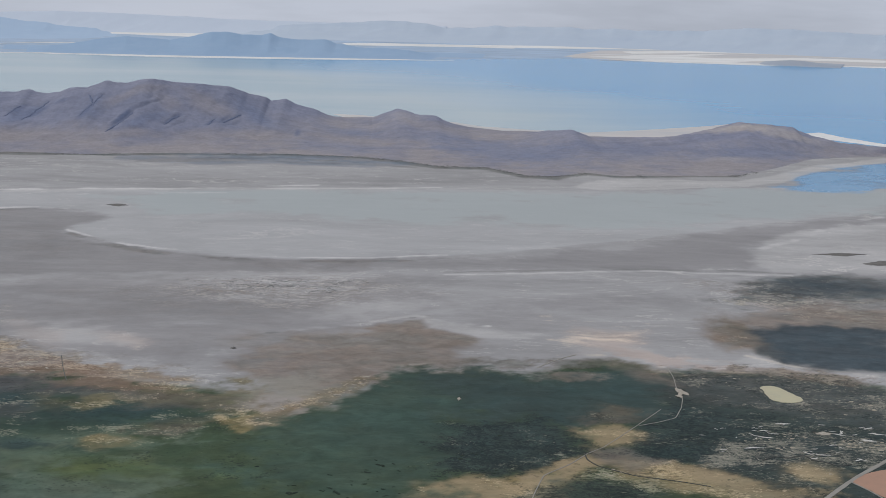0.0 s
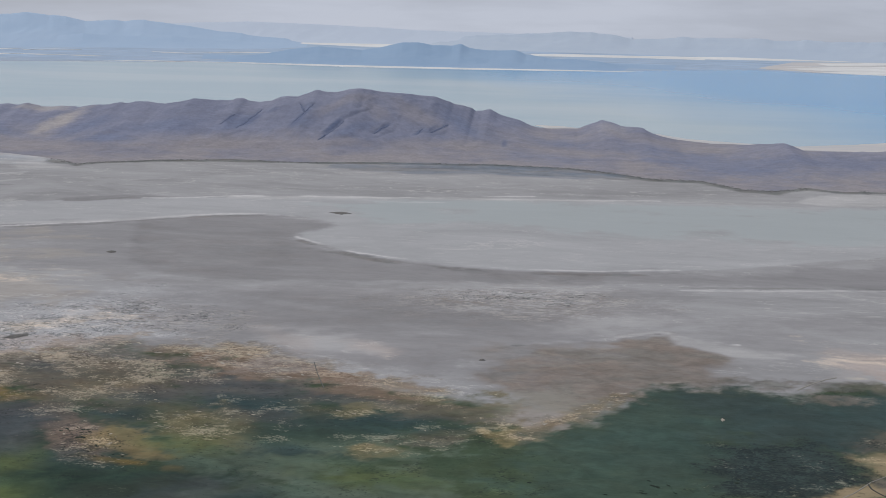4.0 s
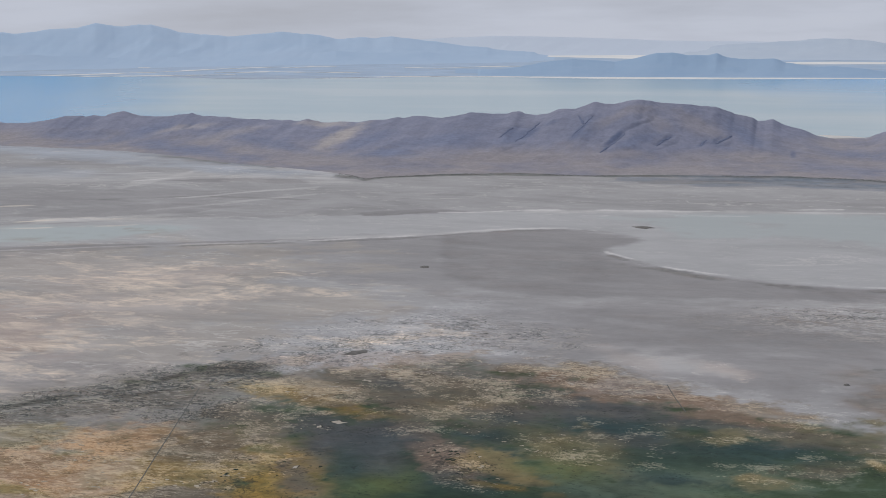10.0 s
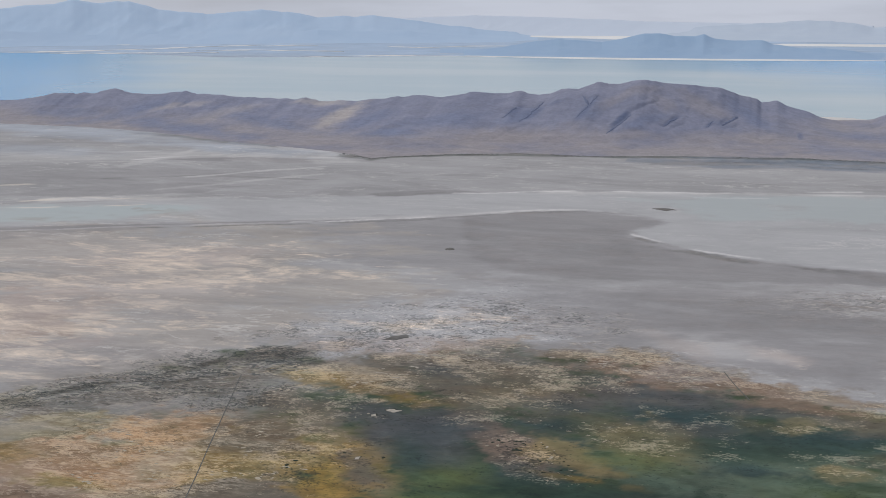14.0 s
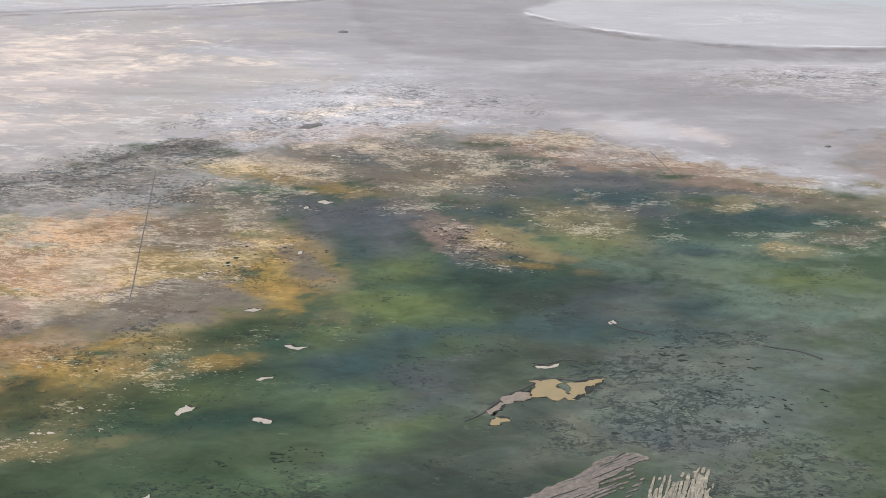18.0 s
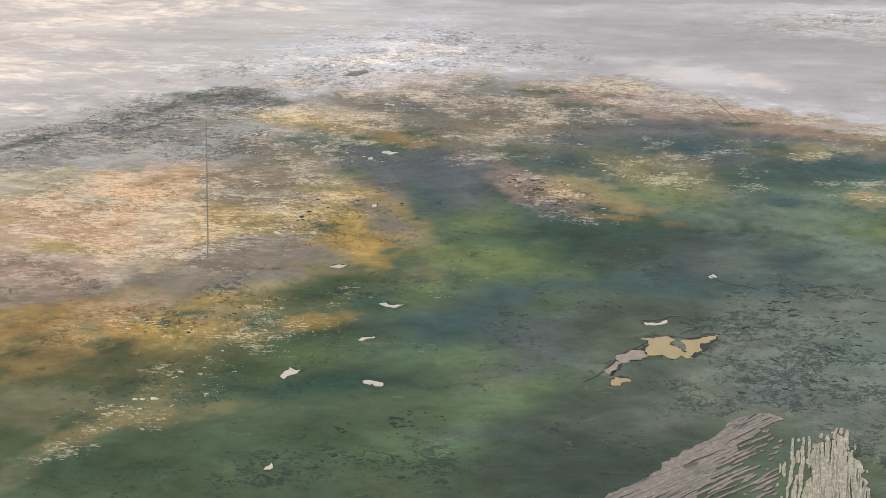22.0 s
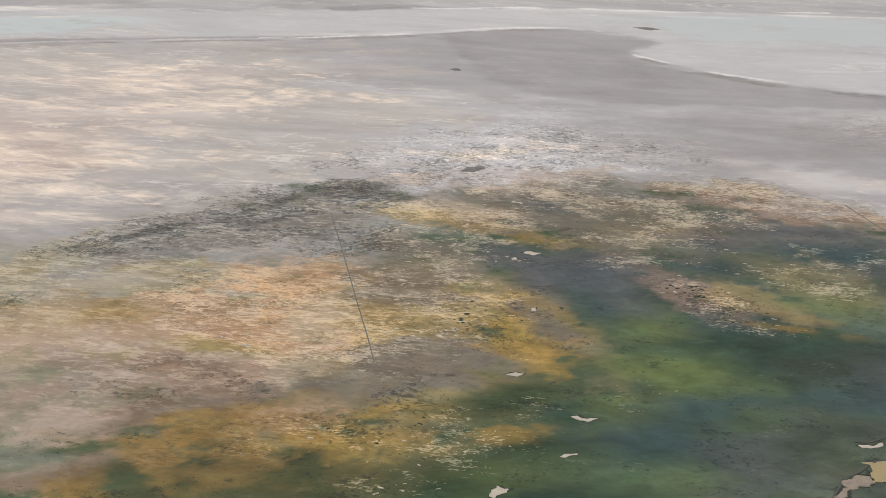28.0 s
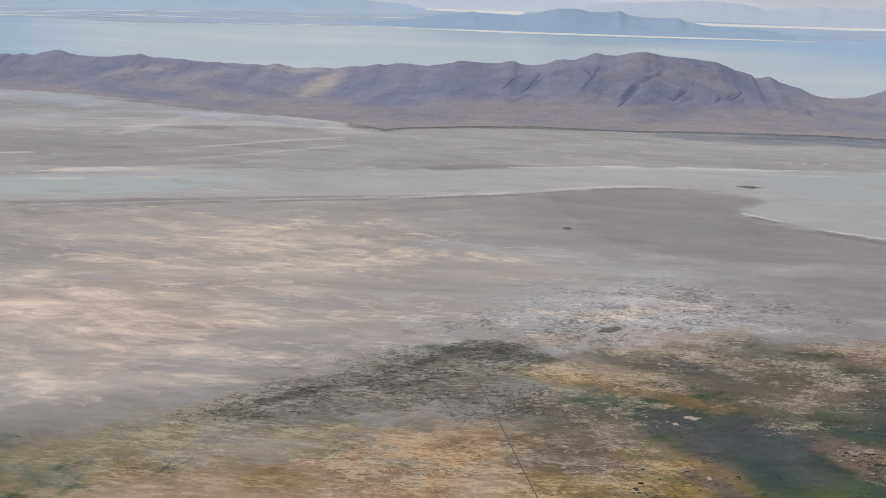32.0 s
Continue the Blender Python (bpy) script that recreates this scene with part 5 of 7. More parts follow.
strand("mud_line", 0.7, 3.0, (-16, 808), (23, 818), (72, 816))
strand("mud_line", 0.7, 3.0, (-41, 797), (25, 806), (90, 798))
strand("mud_line", 0.6, 2.5, (110, 796), (120, 793))
strand("cream_line", 0.6, 1.0, (115, 379), (138, 385), (144, 376), (148, 372), (161, 377), (165, 367), (178, 373), (191, 381))
strand("bay_strip", 0.45, 11.0, (-51, 810), (-12, 824), (27, 820), (71, 828))
strand("bay_strip", 0.45, 9.0, (-3, 836), (36, 842), (72, 847))
strand("bay_strip", 0.45, 9.0, (-7, 794), (42, 804), (90, 796))
strand("bay_strip", 0.45, 9.0, (113, 835), (172, 839), (220, 817))
drift("drift_cream_soft", 0.6, 178, 407, 16, 7.6, -39)
mark("ripple", 0.6, 67, 470, 50, 23.0, 6)
mark("crack", 0.35, 67, 479, 42, 18.3, 6)
drift("drift_cream_soft", 0.8, -230, 404, 32, 22.3, 24)
drift("drift_cream_soft", 0.6, -206, 496, 40, 20.3, 30)
mark("sunlit_streak", 0.9, -204, 488, 52, 32.0, 32)
mark("crack", 0.7, -94, 403, 42, 17.7, 12)
mark("crack", 0.5, -67, 434, 33, 20.2, 7)
mark("ripple", 0.6, -67, 434, 33, 21.7, 7)
strand("drift_reed_dark", 0.85, 2.2, (-179, 313), (-165, 327), (-147, 344), (-140, 359), (-133, 372), (-118, 378))
strand("drift_reed_dark", 0.6, 1.6, (-159, 324), (-141, 341), (-130, 353))
drift("drift_cream_soft", 0.7, 181, 414, 13, 6.4, -43)
drift("drift_umber", 0.5, 228, 415, 23, 5.6, -84)
# haze before the island's foot, put into the ground colour
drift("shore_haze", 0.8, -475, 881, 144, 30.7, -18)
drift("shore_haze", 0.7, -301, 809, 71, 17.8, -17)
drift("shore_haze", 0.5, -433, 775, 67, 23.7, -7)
strand("salt_line", 0.8, 3.0, (-249, 803), (-235, 817), (-228, 829))
strand("cream_line", 0.8, 3.0, (-324, 609), (-308, 620), (-298, 619))
strand("cream_line", 0.8, 2.5, (-394, 648), (-370, 644), (-357, 650))
mark("sunlit_streak", 0.7, -249, 431, 52, 43.2, -7)


def inside(px, py, outline):
    """Signed distance to a closed outline, positive inside."""
    best, odd = np.full(px.shape, 1e12), np.zeros(px.shape, bool)
    for (ax, ay), (bx, by) in zip(outline, np.roll(outline, -1, 0)):
        ex, ey = bx - ax, by - ay
        h = np.clip(((px - ax) * ex + (py - ay) * ey) / (ex * ex + ey * ey + 1e-9), 0, 1)
        best = np.minimum(best, (px - ax - h * ex) ** 2 + (py - ay - h * ey) ** 2)
        cross = (ay > py) != (by > py)
        odd ^= cross & (px < ex * (py - ay) / (ey if abs(ey) > 1e-9 else 1e-9) + ax)
    return np.where(odd, 1, -1) * np.sqrt(best)


def graded(*spans):
    """One axis of the ground's grid: (start, end, first step, last step), end to end."""
    axis = [spans[0][0]]
    for a, b, s0, s1 in spans:
        while axis[-1] < b - 1e-6:
            f = (axis[-1] - a) / (b - a)
            axis.append(min(b, axis[-1] + s0 + (s1 - s0) * f))
    return np.array(axis)


xs = graded((-4800, -450, 260, 6), (-450, -260, 6, 1), (-260, 250, 0.75, 0.75), (250, 520, 0.8, 5), (520, 4800, 5, 260))
ys = graded((-900, -60, 60, 6), (-60, 120, 6, 1.5), (120, 400, 0.65, 0.85), (400, 900, 0.85, 3), (900, 1700, 3, 12), (1700, 4850, 12, 120))
GX, GY = np.meshgrid(xs, ys)
pull = np.minimum(1, 2500 / np.hypot(GX, GY))  # the sheet ends behind the far skyline
GX, GY = GX * pull, GY * pull
colour = np.empty((*GX.shape, 3))
detail = np.zeros((*GX.shape, 6))
colour[:], detail[..., :3] = COVERS["flat"][0], COVERS["flat"][1:]
wide_x, wide_y = fbm(GX / 42, GY / 42, 4) - 0.5, fbm(GX / 42 + 50, GY / 42 + 80, 4) - 0.5
tiny = fbm(GX / 2.6 + 5, GY / 2.6, 2) - 0.5
plant_dither = fbm(GX / 9, GY / 8, 6, 0.72) - 0.5
flat_dither = fbm(GX / 30, GY / 17, 6, 0.62) - 0.5
near_x, near_y = fbm(GX / 7 + 30, GY / 7, 3) - 0.5, fbm(GX / 7, GY / 7 + 61, 3) - 0.5
# haze put into the ground colour, growing with distance
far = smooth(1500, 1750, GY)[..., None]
colour += (np.array(COVERS["hazy_plain"][0]) - colour) * far
for cover, soft, amount, outline in PATCHES:
    if soft is None:
        if len(outline) == 2:
            width, line = outline
            x0, y0 = line.min(0) - 8
            x1, y1 = line.max(0) + 8
            i0, i1 = np.searchsorted(xs, x0), np.searchsorted(xs, x1) + 1
            j0, j1 = np.searchsorted(ys, y0), np.searchsorted(ys, y1) + 1
            s = np.s_[j0:j1, i0:i1]
            px, py = GX[s] + wide_x[s] * 8, GY[s] + wide_y[s] * 8 + near_y[s] * 2
            away = np.full(px.shape, 1e9)
            for (ax, ay), (bx, by) in zip(line[:-1], line[1:]):
                h = np.clip(((px - ax) * (bx - ax) + (py - ay) * (by - ay)) / ((bx - ax) ** 2 + (by - ay) ** 2), 0, 1)
                away = np.minimum(away, np.hypot(px - ax - h * (bx - ax), py - ay - h * (by - ay)))
            w = amount * smooth(width * 1.3, width * 0.4, away) * smooth(-0.12, 0.08, flat_dither[s])
            colour[s] += (np.array(COVERS[cover][0]) - colour[s]) * w[..., None]
            continue
        x, y, a, b, turn = outline
        reach = a * 1.5 + 6
        i0, i1 = np.searchsorted(xs, x - reach), np.searchsorted(xs, x + reach) + 1
        j0, j1 = np.searchsorted(ys, y - reach), np.searchsorted(ys, y + reach) + 1
        s = np.s_[j0:j1, i0:i1]
        px = GX[s] - x + wide_x[s] * b * 1.2 + near_x[s] * min(b * 0.9, 9)
        py = GY[s] - y + wide_y[s] * b * 1.2 + near_y[s] * min(b * 0.9, 9)
        r = np.hypot((px * math.cos(turn) + py * math.sin(turn)) / a, (py * math.cos(turn) - px * math.sin(turn)) / b)
        crisp = isinstance(cover, str) and sum(COVERS[cover][0]) > 0.33 and y < 402 and amount < 1
        w = amount * (smooth(1.2, 0.5, r + plant_dither[s] * 2.4) if crisp else smooth(1.45, 0.2, r + plant_dither[s] * 1.3))
        if isinstance(cover, int):
            detail[s][..., cover] = np.maximum(detail[s][..., cover], w)
        else:
            colour[s] += (np.array(COVERS[cover][0]) - colour[s]) * w[..., None]
        continue
    wide = 2.2 if COVERS[cover][2] > 0.05 else 1.6
    loose = 3 if COVERS[cover][1] + COVERS[cover][2] > 0.1 and cover != "pale_crust" else 0
    reach = soft * 7 + 8
    x0, y0 = outline.min(0) - reach
    x1, y1 = outline.max(0) + reach
    i0, i1 = np.searchsorted(xs, x0), np.searchsorted(xs, x1) + 1
    j0, j1 = np.searchsorted(ys, y0), np.searchsorted(ys, y1) + 1
    s = np.s_[j0:j1, i0:i1]
    px = GX[s] + wide_x[s] * (soft * 2 + loose) + near_x[s] * (soft * 2 + loose * 0.7)
    py = GY[s] + wide_y[s] * (soft * 2 + loose) + near_y[s] * (soft * 2 + loose * 0.7)
    base = smooth(-soft * wide, soft * wide, inside(px, py, outline) + tiny[s] * loose)
    ragged_w = smooth(0, 1, base + plant_dither[s] * 8 * base * (1 - base)) if loose else smooth(0.1, 0.9, base + flat_dither[s] * (2.4 if soft > 7 else 1.4))
    w = (ragged_w * (base > 0.001) * amount)[..., None]
    colour[s] += (np.array(COVERS[cover][0]) - colour[s]) * w
    marks_of = np.array([*COVERS[cover][1:], 0, COVERS[cover][2] if cover in CRACKED else 0, 1.0 if cover == "sunlit_silt" else 0])
    detail[s] += (marks_of - detail[s]) * w
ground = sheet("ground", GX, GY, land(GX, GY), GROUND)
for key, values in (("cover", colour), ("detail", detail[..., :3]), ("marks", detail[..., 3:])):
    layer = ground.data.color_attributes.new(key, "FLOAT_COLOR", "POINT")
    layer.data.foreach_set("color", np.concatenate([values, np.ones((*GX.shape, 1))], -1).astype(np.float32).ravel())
tagged(ground, "grey salt playa running into green and ochre marsh", "ground", kind="structure")


# ---- lake ----
FAR_SHORE = np.array([(-926, 1665), (-764, 1665), (-632, 1629), (-462, 1679), (-354, 1719), (-178, 1705), (-40, 1709), (148, 1744), (229, 1792), (339, 1843), (411, 1811), (558, 1797), (767, 1815)])
lake_x = np.concatenate([np.linspace(-1800, -700, 40), np.linspace(-690, 700, 180), np.linspace(720, 1700, 40)])
lake_front = np.interp(lake_x, [-1800, -800, 200, 440, 480, 560, 1700], [1000, 1000, 925, 912, 890, 880, 880])
lake_back = np.interp(lake_x, FAR_SHORE[:, 0], FAR_SHORE[:, 1]) + 14 * (fbm(lake_x / 60, lake_x * 0, 4) - 0.5)
lake_v = np.linspace(0, 1, 60)[:, None]
LX, LY = np.broadcast_to(lake_x, (60, len(lake_x))), lake_front + lake_v * (lake_back - lake_front)
lake = sheet("water", LX, LY, land(LX, LY) + 0.3, LAKE)
tagged(lake, "wide pale blue salt lake behind the mountain island", "lake", kind="structure")

# ---- the mountain island ----
RIDGE_X = [-680, -600, -560, -540, -522, -488, -473, -455, -434, -408, -398, -380, -358, -314, -306, -296, -270, -241, -216, -203, -181, -161, -147, -138, -126, -118, -106, -93, -80, -63, -45, -22, -9, 2, 15, 18, 29, 37, 51, 59, 74, 93, 112, 125, 139, 152, 164, 191, 213, 231, 245, 266, 297, 313, 331, 352, 371, 386, 400, 418]
RIDGE_Z = [4.5, 7.5, 8.2, 10.5, 14.0, 14.8, 19.1, 15.6, 15.5, 19, 16.7, 17.7, 16, 16.2, 18.2, 15.9, 16, 19.5, 21.6, 19.8, 24.7, 23.9, 25.8, 23.9, 24.2, 28.3, 28.1, 33.1, 32.2, 35.6, 32.2, 29.7, 28, 22.7, 19.3, 17.1, 17.8, 13.8, 9.8, 6.5, 3.7, 4.7, 11.9, 8.6, 8.8, 4.7, 1.9, 1.8, 5.9, 8.8, 4.8, 4.7, 6.5, 8.9, 11.5, 15.8, 15, 13.7, 8.7, 5.1]
RIDGE_Y = np.array([(-700, 985), (-474, 991), (-307, 959), (-63, 953), (23, 1008), (110, 1019), (234, 922), (300, 915), (345, 935), (400, 925), (430, 905), (470, 880)])
SHORE = np.array([(-549, 907), (-487, 900), (-447, 894), (-412, 886), (-364, 865), (-325, 842), (-283, 826), (-248, 813), (-230, 801), (-208, 784), (-197, 794), (-166, 811), (-126, 824), (-79, 822), (-28, 833), (39, 839), (89, 833), (110, 821), (134, 800), (165, 797), (186, 768), (202, 766), (224, 782), (243, 773), (277, 778), (316, 785), (341, 814), (385, 866), (441, 888)])
# gullies: upper end, lower end, depth
GULLIES = [(-65, 905, -79, 878, 0.4), (-90, 928, -101, 901, 0.4), (-101, 935, -93, 912, 0.4), (-144, 921, -150, 902, 0.4), (-128, 935, -138, 899, 0.4), (-36, 913, -44, 899, 0.4), (-13, 920, -17, 909, 0.4), (3, 942, -7, 916, 0.4)]


def island_shape():
    x = np.concatenate([np.linspace(-1000, -720, 60), np.linspace(-718, 470, 1000)])
    ridge_y = np.interp(x, RIDGE_Y[:, 0], RIDGE_Y[:, 1])
    shore_y = np.interp(x, SHORE[:, 0], SHORE[:, 1]) + 5 * (fbm(x / 14, x * 0 + 3, 4) - 0.5)
    top = np.interp(x, RIDGE_X, RIDGE_Z)
    top = np.maximum(top + 1.8 * (fbm(x / 7, x * 0 + 8, 4) - 0.5) * smooth(0, 8, top), 0.3)
    top = top * smooth(470, 440, x) + 0.2
    shore_y = np.minimum(shore_y, ridge_y - 12)
    front = np.linspace(0, 1, 120)[:, None]
    behind = np.linspace(0, 1, 22)[1:, None]
    X = np.broadcast_to(x, (141, len(x)))
    Y = np.concatenate([shore_y + front * (ridge_y - shore_y), ridge_y + behind * (45 + top * 2.0)])
    u = np.broadcast_to(front, (120, len(x)))
    rise = np.interp(u, [0, 0.06, 0.3, 0.45, 0.7, 0.9, 1], [0, 0.012, 0.10, 0.24, 0.62, 0.90, 1])
    bent = X[:120] - 0.5 * (Y[:120] - ridge_y) + 30 * (fbm(X[:120] / 34, Y[:120] / 30, 3) - 0.5)
    spur = 1 - np.abs(2 * fbm(bent / 34, u * 0.5 + 5, 3, 0.4) - 1) * 2.2
    spur_b = 1 - np.abs(2 * fbm(bent / 11, u * 0.8 + 15, 2) - 1) * 2
    amp = np.clip(u - 0.12, 0, 1) ** 0.8 * np.clip(1 - u, 0, 1) ** 0.7
    crease = 1 - np.abs(2 * fbm(X[:120] / 26 + 3, Y[:120] / 20, 5, 0.5) - 1)
    z = top * rise + top * amp * (0.10 * (spur - 0.55) + 0.02 * (spur_b - 0.5) + 0.16 * (crease - 0.7)) + 3.4 * amp * (fbm(X[:120] / 13, Y[:120] / 13, 5, 0.62) - 0.5)
    # sharp gullies cut into the middle slopes
    cuts = np.random.RandomState(12)
    for s0 in np.arange(-640, 330, 21.0):
        s0 += cuts.uniform(-9, 9)
        u0, u1, width = cuts.uniform(0.22, 0.45), cuts.uniform(0.6, 0.88), cuts.uniform(1.0, 1.8)
        z -= top * cuts.uniform(0.004, 0.016) * np.exp(-((bent - s0) / width) ** 2) * smooth(u0, u0 + 0.12, u) * smooth(u1 + 0.1, u1, u)
    for x0, y0, x1, y1, depth in GULLIES:
        ex, ey = x1 - x0, y1 - y0
        h = ((X[:120] - x0) * ex + (Y[:120] - y0) * ey) / (ex * ex + ey * ey)
        d = np.hypot(X[:120] - x0 - np.clip(h, 0, 1) * ex, Y[:120] - y0 - np.clip(h, 0, 1) * ey) + 1.5 * (fbm(X[:120] / 6, Y[:120] / 6, 3) - 0.5)
        z -= depth * np.exp(-(d / 1.6) ** 2)
    z = np.maximum(z, 0.25 * smooth(0, 0.05, u) - 0.1)
    zb = top * (1 - behind) ** 1.4 - 0.3 * behind
    Z = np.concatenate([z, zb])
    return X, Y, Z + land(X, Y)


ISLE_X, ISLE_Y, ISLE_Z = island_shape()
# stretches put into the slope's colour: pale grass and tan soil, some of it sunlit facets, scrub blued by haze, gullies
# dark with shade and brush: amount, middle, and two half axes
SLOPE_A = [
    # a sunlit patch of slope, its light put in as pale colour
    ("pale", 0.9, -267, 917, 10.0, 27.3, 6.5, -14.5),
    ("pale", 0.7, -291, 952, 18.9, 1.9, 3.1, -9.1),
    ("pale", 0.5, -306, 949, 8.9, -0.4, 2.7, -7.6),
    ("pale", 0.5, -402, 948, 24.0, 7.0, 2.7, -5.2),
    ("pale", 0.4, -355, 933, 21.2, 11.6, 4.8, -10.3),
    ("tan", 0.8, -128, 871, 54.6, 7.1, 3.5, -17.8),
    ("tan", 0.7, -69, 876, 32.5, 5.8, 1.2, -8.6),
    ("tan", 0.6, 2, 896, 42.8, 18.3, 0.8, -13.5),
    ("tan", 0.6, -169, 854, 21.3, 5.7, 2.6, -10.6),
    ("tan", 0.5, -227, 843, 22.9, 0.4, 5.0, -15.7),
    # lit crest and lit facet, lightened by colour
    ("tan", 0.5, -69, 932, 24.4, 19.5, 1.7, -7.4),
    ("tan", 0.6, -19, 940, 21.2, -14.1, -1.9, -14.9),
]
SLOPE_B = [
    # another lit facet, lightened by colour
    ("tan", 0.5, 55, 928, 35.5, -25.3, -1.0, -25.6),
    ("tan", 0.5, -45, 929, 10.7, -6.5, -1.5, -11.2),
    ("tan", 0.4, -108, 886, 21.3, 6.3, 1.9, -7.8),
    ("scrub", 0.9, -219, 867, 19.9, -0.8, 3.4, -11.6),
    ("scrub", 0.7, -244, 897, 15.6, 23.6, 4.5, -10.8),
    ("scrub", 0.8, -139, 909, 14.6, 19.1, 3.2, -9.0),
    ("scrub", 0.7, -191, 896, 28.9, 10.3, 3.6, -12.4),
    ("scrub", 0.8, 15, 948, 20.7, -22.3, -1.6, -16.6),
    ("scrub", 0.7, 36, 935, 22.1, -2.9, -0.3, -16.1),
    ("scrub", 0.7, 75, 941, 25.3, -6.4, -0.7, -20.0),
    ("scrub", 0.7, -439, 939, 31.0, 27.5, 7.3, -12.8),
    ("scrub", 0.8, -372, 892, 67.8, -37.0, 9.1, -21.5),
]
SLOPE_C = [
    ("scrub", 0.6, -482, 942, 38.3, -1.3, 6.0, -11.2),
    ("scrub", 0.6, -93, 910, 4.5, 18.6, 5.5, -9.1),
    ("scrub", 0.7, -318, 905, 42.7, -23.8, 4.3, -13.1),
    ("scrub", 0.6, -6, 920, 14.4, -4.3, -0.6, -9.9),
    ("scrub", 0.6, -57, 899, 18.7, 20.9, 1.8, -5.1),
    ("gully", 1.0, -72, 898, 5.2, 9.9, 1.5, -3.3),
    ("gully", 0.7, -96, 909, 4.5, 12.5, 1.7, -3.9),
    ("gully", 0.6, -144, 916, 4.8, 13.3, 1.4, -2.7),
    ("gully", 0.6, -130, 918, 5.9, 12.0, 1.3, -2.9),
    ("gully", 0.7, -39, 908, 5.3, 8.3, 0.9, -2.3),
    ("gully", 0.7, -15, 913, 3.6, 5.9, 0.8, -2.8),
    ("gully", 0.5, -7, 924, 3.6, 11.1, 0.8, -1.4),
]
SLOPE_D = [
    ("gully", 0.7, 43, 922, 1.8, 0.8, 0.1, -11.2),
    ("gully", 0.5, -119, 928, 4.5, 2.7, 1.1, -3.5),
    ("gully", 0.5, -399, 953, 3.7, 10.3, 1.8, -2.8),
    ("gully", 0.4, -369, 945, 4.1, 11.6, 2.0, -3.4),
    ("pale", 0.9, 349, 922, 31.0, -2.3, -2.4, -9.6),
    ("pale", 0.7, 382, 912, 23.5, -0.4, -2.4, -7.7),
    ("pale", 0.4, 323, 844, 15.6, 4.0, -1.8, -7.5),
    ("pale", 0.4, 118, 988, 16.3, -5.8, -0.6, -19.9),
    ("tan", 0.5, 134, 959, 24.0, -7.9, -1.0, -18.0),
    ("scrub", 0.8, 184, 868, 55.7, -34.4, -4.4, -46.1),
    ("scrub", 0.8, 344, 867, 49.1, 15.1, -5.3, -21.5),
    ("scrub", 0.6, 257, 863, 37.1, 1.9, -5.9, -37.3),
    ("scrub", 0.5, 73, 877, 37.3, -16.5, 0.8, -31.2),
]


def slope_colours(ob):
    """Lays those stretches over the island as two layers of amounts."""
    amounts = {key: np.zeros(ISLE_X.shape) for key in ("pale", "tan", "scrub", "gully")}
    warp_x, warp_y = fbm(ISLE_X / 9, ISLE_Y / 9, 4) - 0.5, fbm(ISLE_X / 9 + 40, ISLE_Y / 9, 4) - 0.5
    rough = fbm(ISLE_X / 5, ISLE_Y / 8, 5, 0.7) - 0.5
    for kind, amount, x, y, ax, ay, bx, by in SLOPE_A + SLOPE_B + SLOPE_C + SLOPE_D:
        k = 1.5 if kind == "gully" else 7
        px, py = ISLE_X - x + warp_x * k, ISLE_Y - y + warp_y * k
        det = ax * by - ay * bx
        det = det if abs(det) > 1e-3 else 1e-3
        r = np.hypot((px * by - py * bx) / det, (py * ax - px * ay) / det)
        w = amount * smooth(1.5, 0.25, r + rough * (0.5 if kind == "gully" else 1.0))
        amounts[kind] = np.maximum(amounts[kind], w)
    layer = ob.data.color_attributes.new("growth", "FLOAT_COLOR", "POINT")
    layer.data.foreach_set("color", np.stack([amounts[k] for k in ("pale", "tan", "scrub", "gully")], -1).astype(np.float32).ravel())


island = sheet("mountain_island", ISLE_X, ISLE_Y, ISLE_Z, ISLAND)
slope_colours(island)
tagged(island, "long dry mountain island of mauve brown slopes in the lake", "island")


def gully_shade_scrub(line, seed):
    """Low mounds of scrub along one gully of the island, their dark colour holding the gully's shade."""
    x0, y0, x1, y1, depth = line
    rng = np.random.RandomState(seed)
    bm = bmesh.new()
    n = int(math.hypot(x1 - x0, y1 - y0) / 0.8) + 4
    along = np.array([x1 - x0, y1 - y0]) / math.hypot(x1 - x0, y1 - y0)
    side = np.array([-along[1], along[0]])
    rows = []
    for k, f in enumerate(np.linspace(0, 1, n)):
        mid = np.array([x0 + (x1 - x0) * f, y0 + (y1 - y0) * f]) + side * 1.6 * (fbm(k / 4.0, seed * 9.0, 3) - 0.5)
        half = (0.4 + 1.0 * rng.rand()) * math.sin(math.pi * (0.06 + 0.9 * f)) ** 0.6
        row = []
        for v, up in ((-1, -0.3), (-0.4, 0.2 * half), (0.35, 0.25 * half), (1, -0.3)):
            x, y = mid + side * v * half
            i = int(np.argmin(np.abs(ISLE_X[0] - x)))
            row.append(bm.verts.new((x, y, np.interp(y, ISLE_Y[:, i], ISLE_Z[:, i]) + up + 0.15)))
        rows.append(row)
    for r0, r1 in zip(rows[:-1], rows[1:]):
        for k in range(3):
            bm.faces.new((r0[k], r0[k + 1], r1[k + 1], r1[k]))
    bmesh.ops.recalc_face_normals(bm, faces=bm.faces)
    part("gully_shade_scrub", bm, SHADED_BRUSH, island, "dark shaded scrub along a gully")


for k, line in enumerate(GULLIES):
    gully_shade_scrub(line, k)


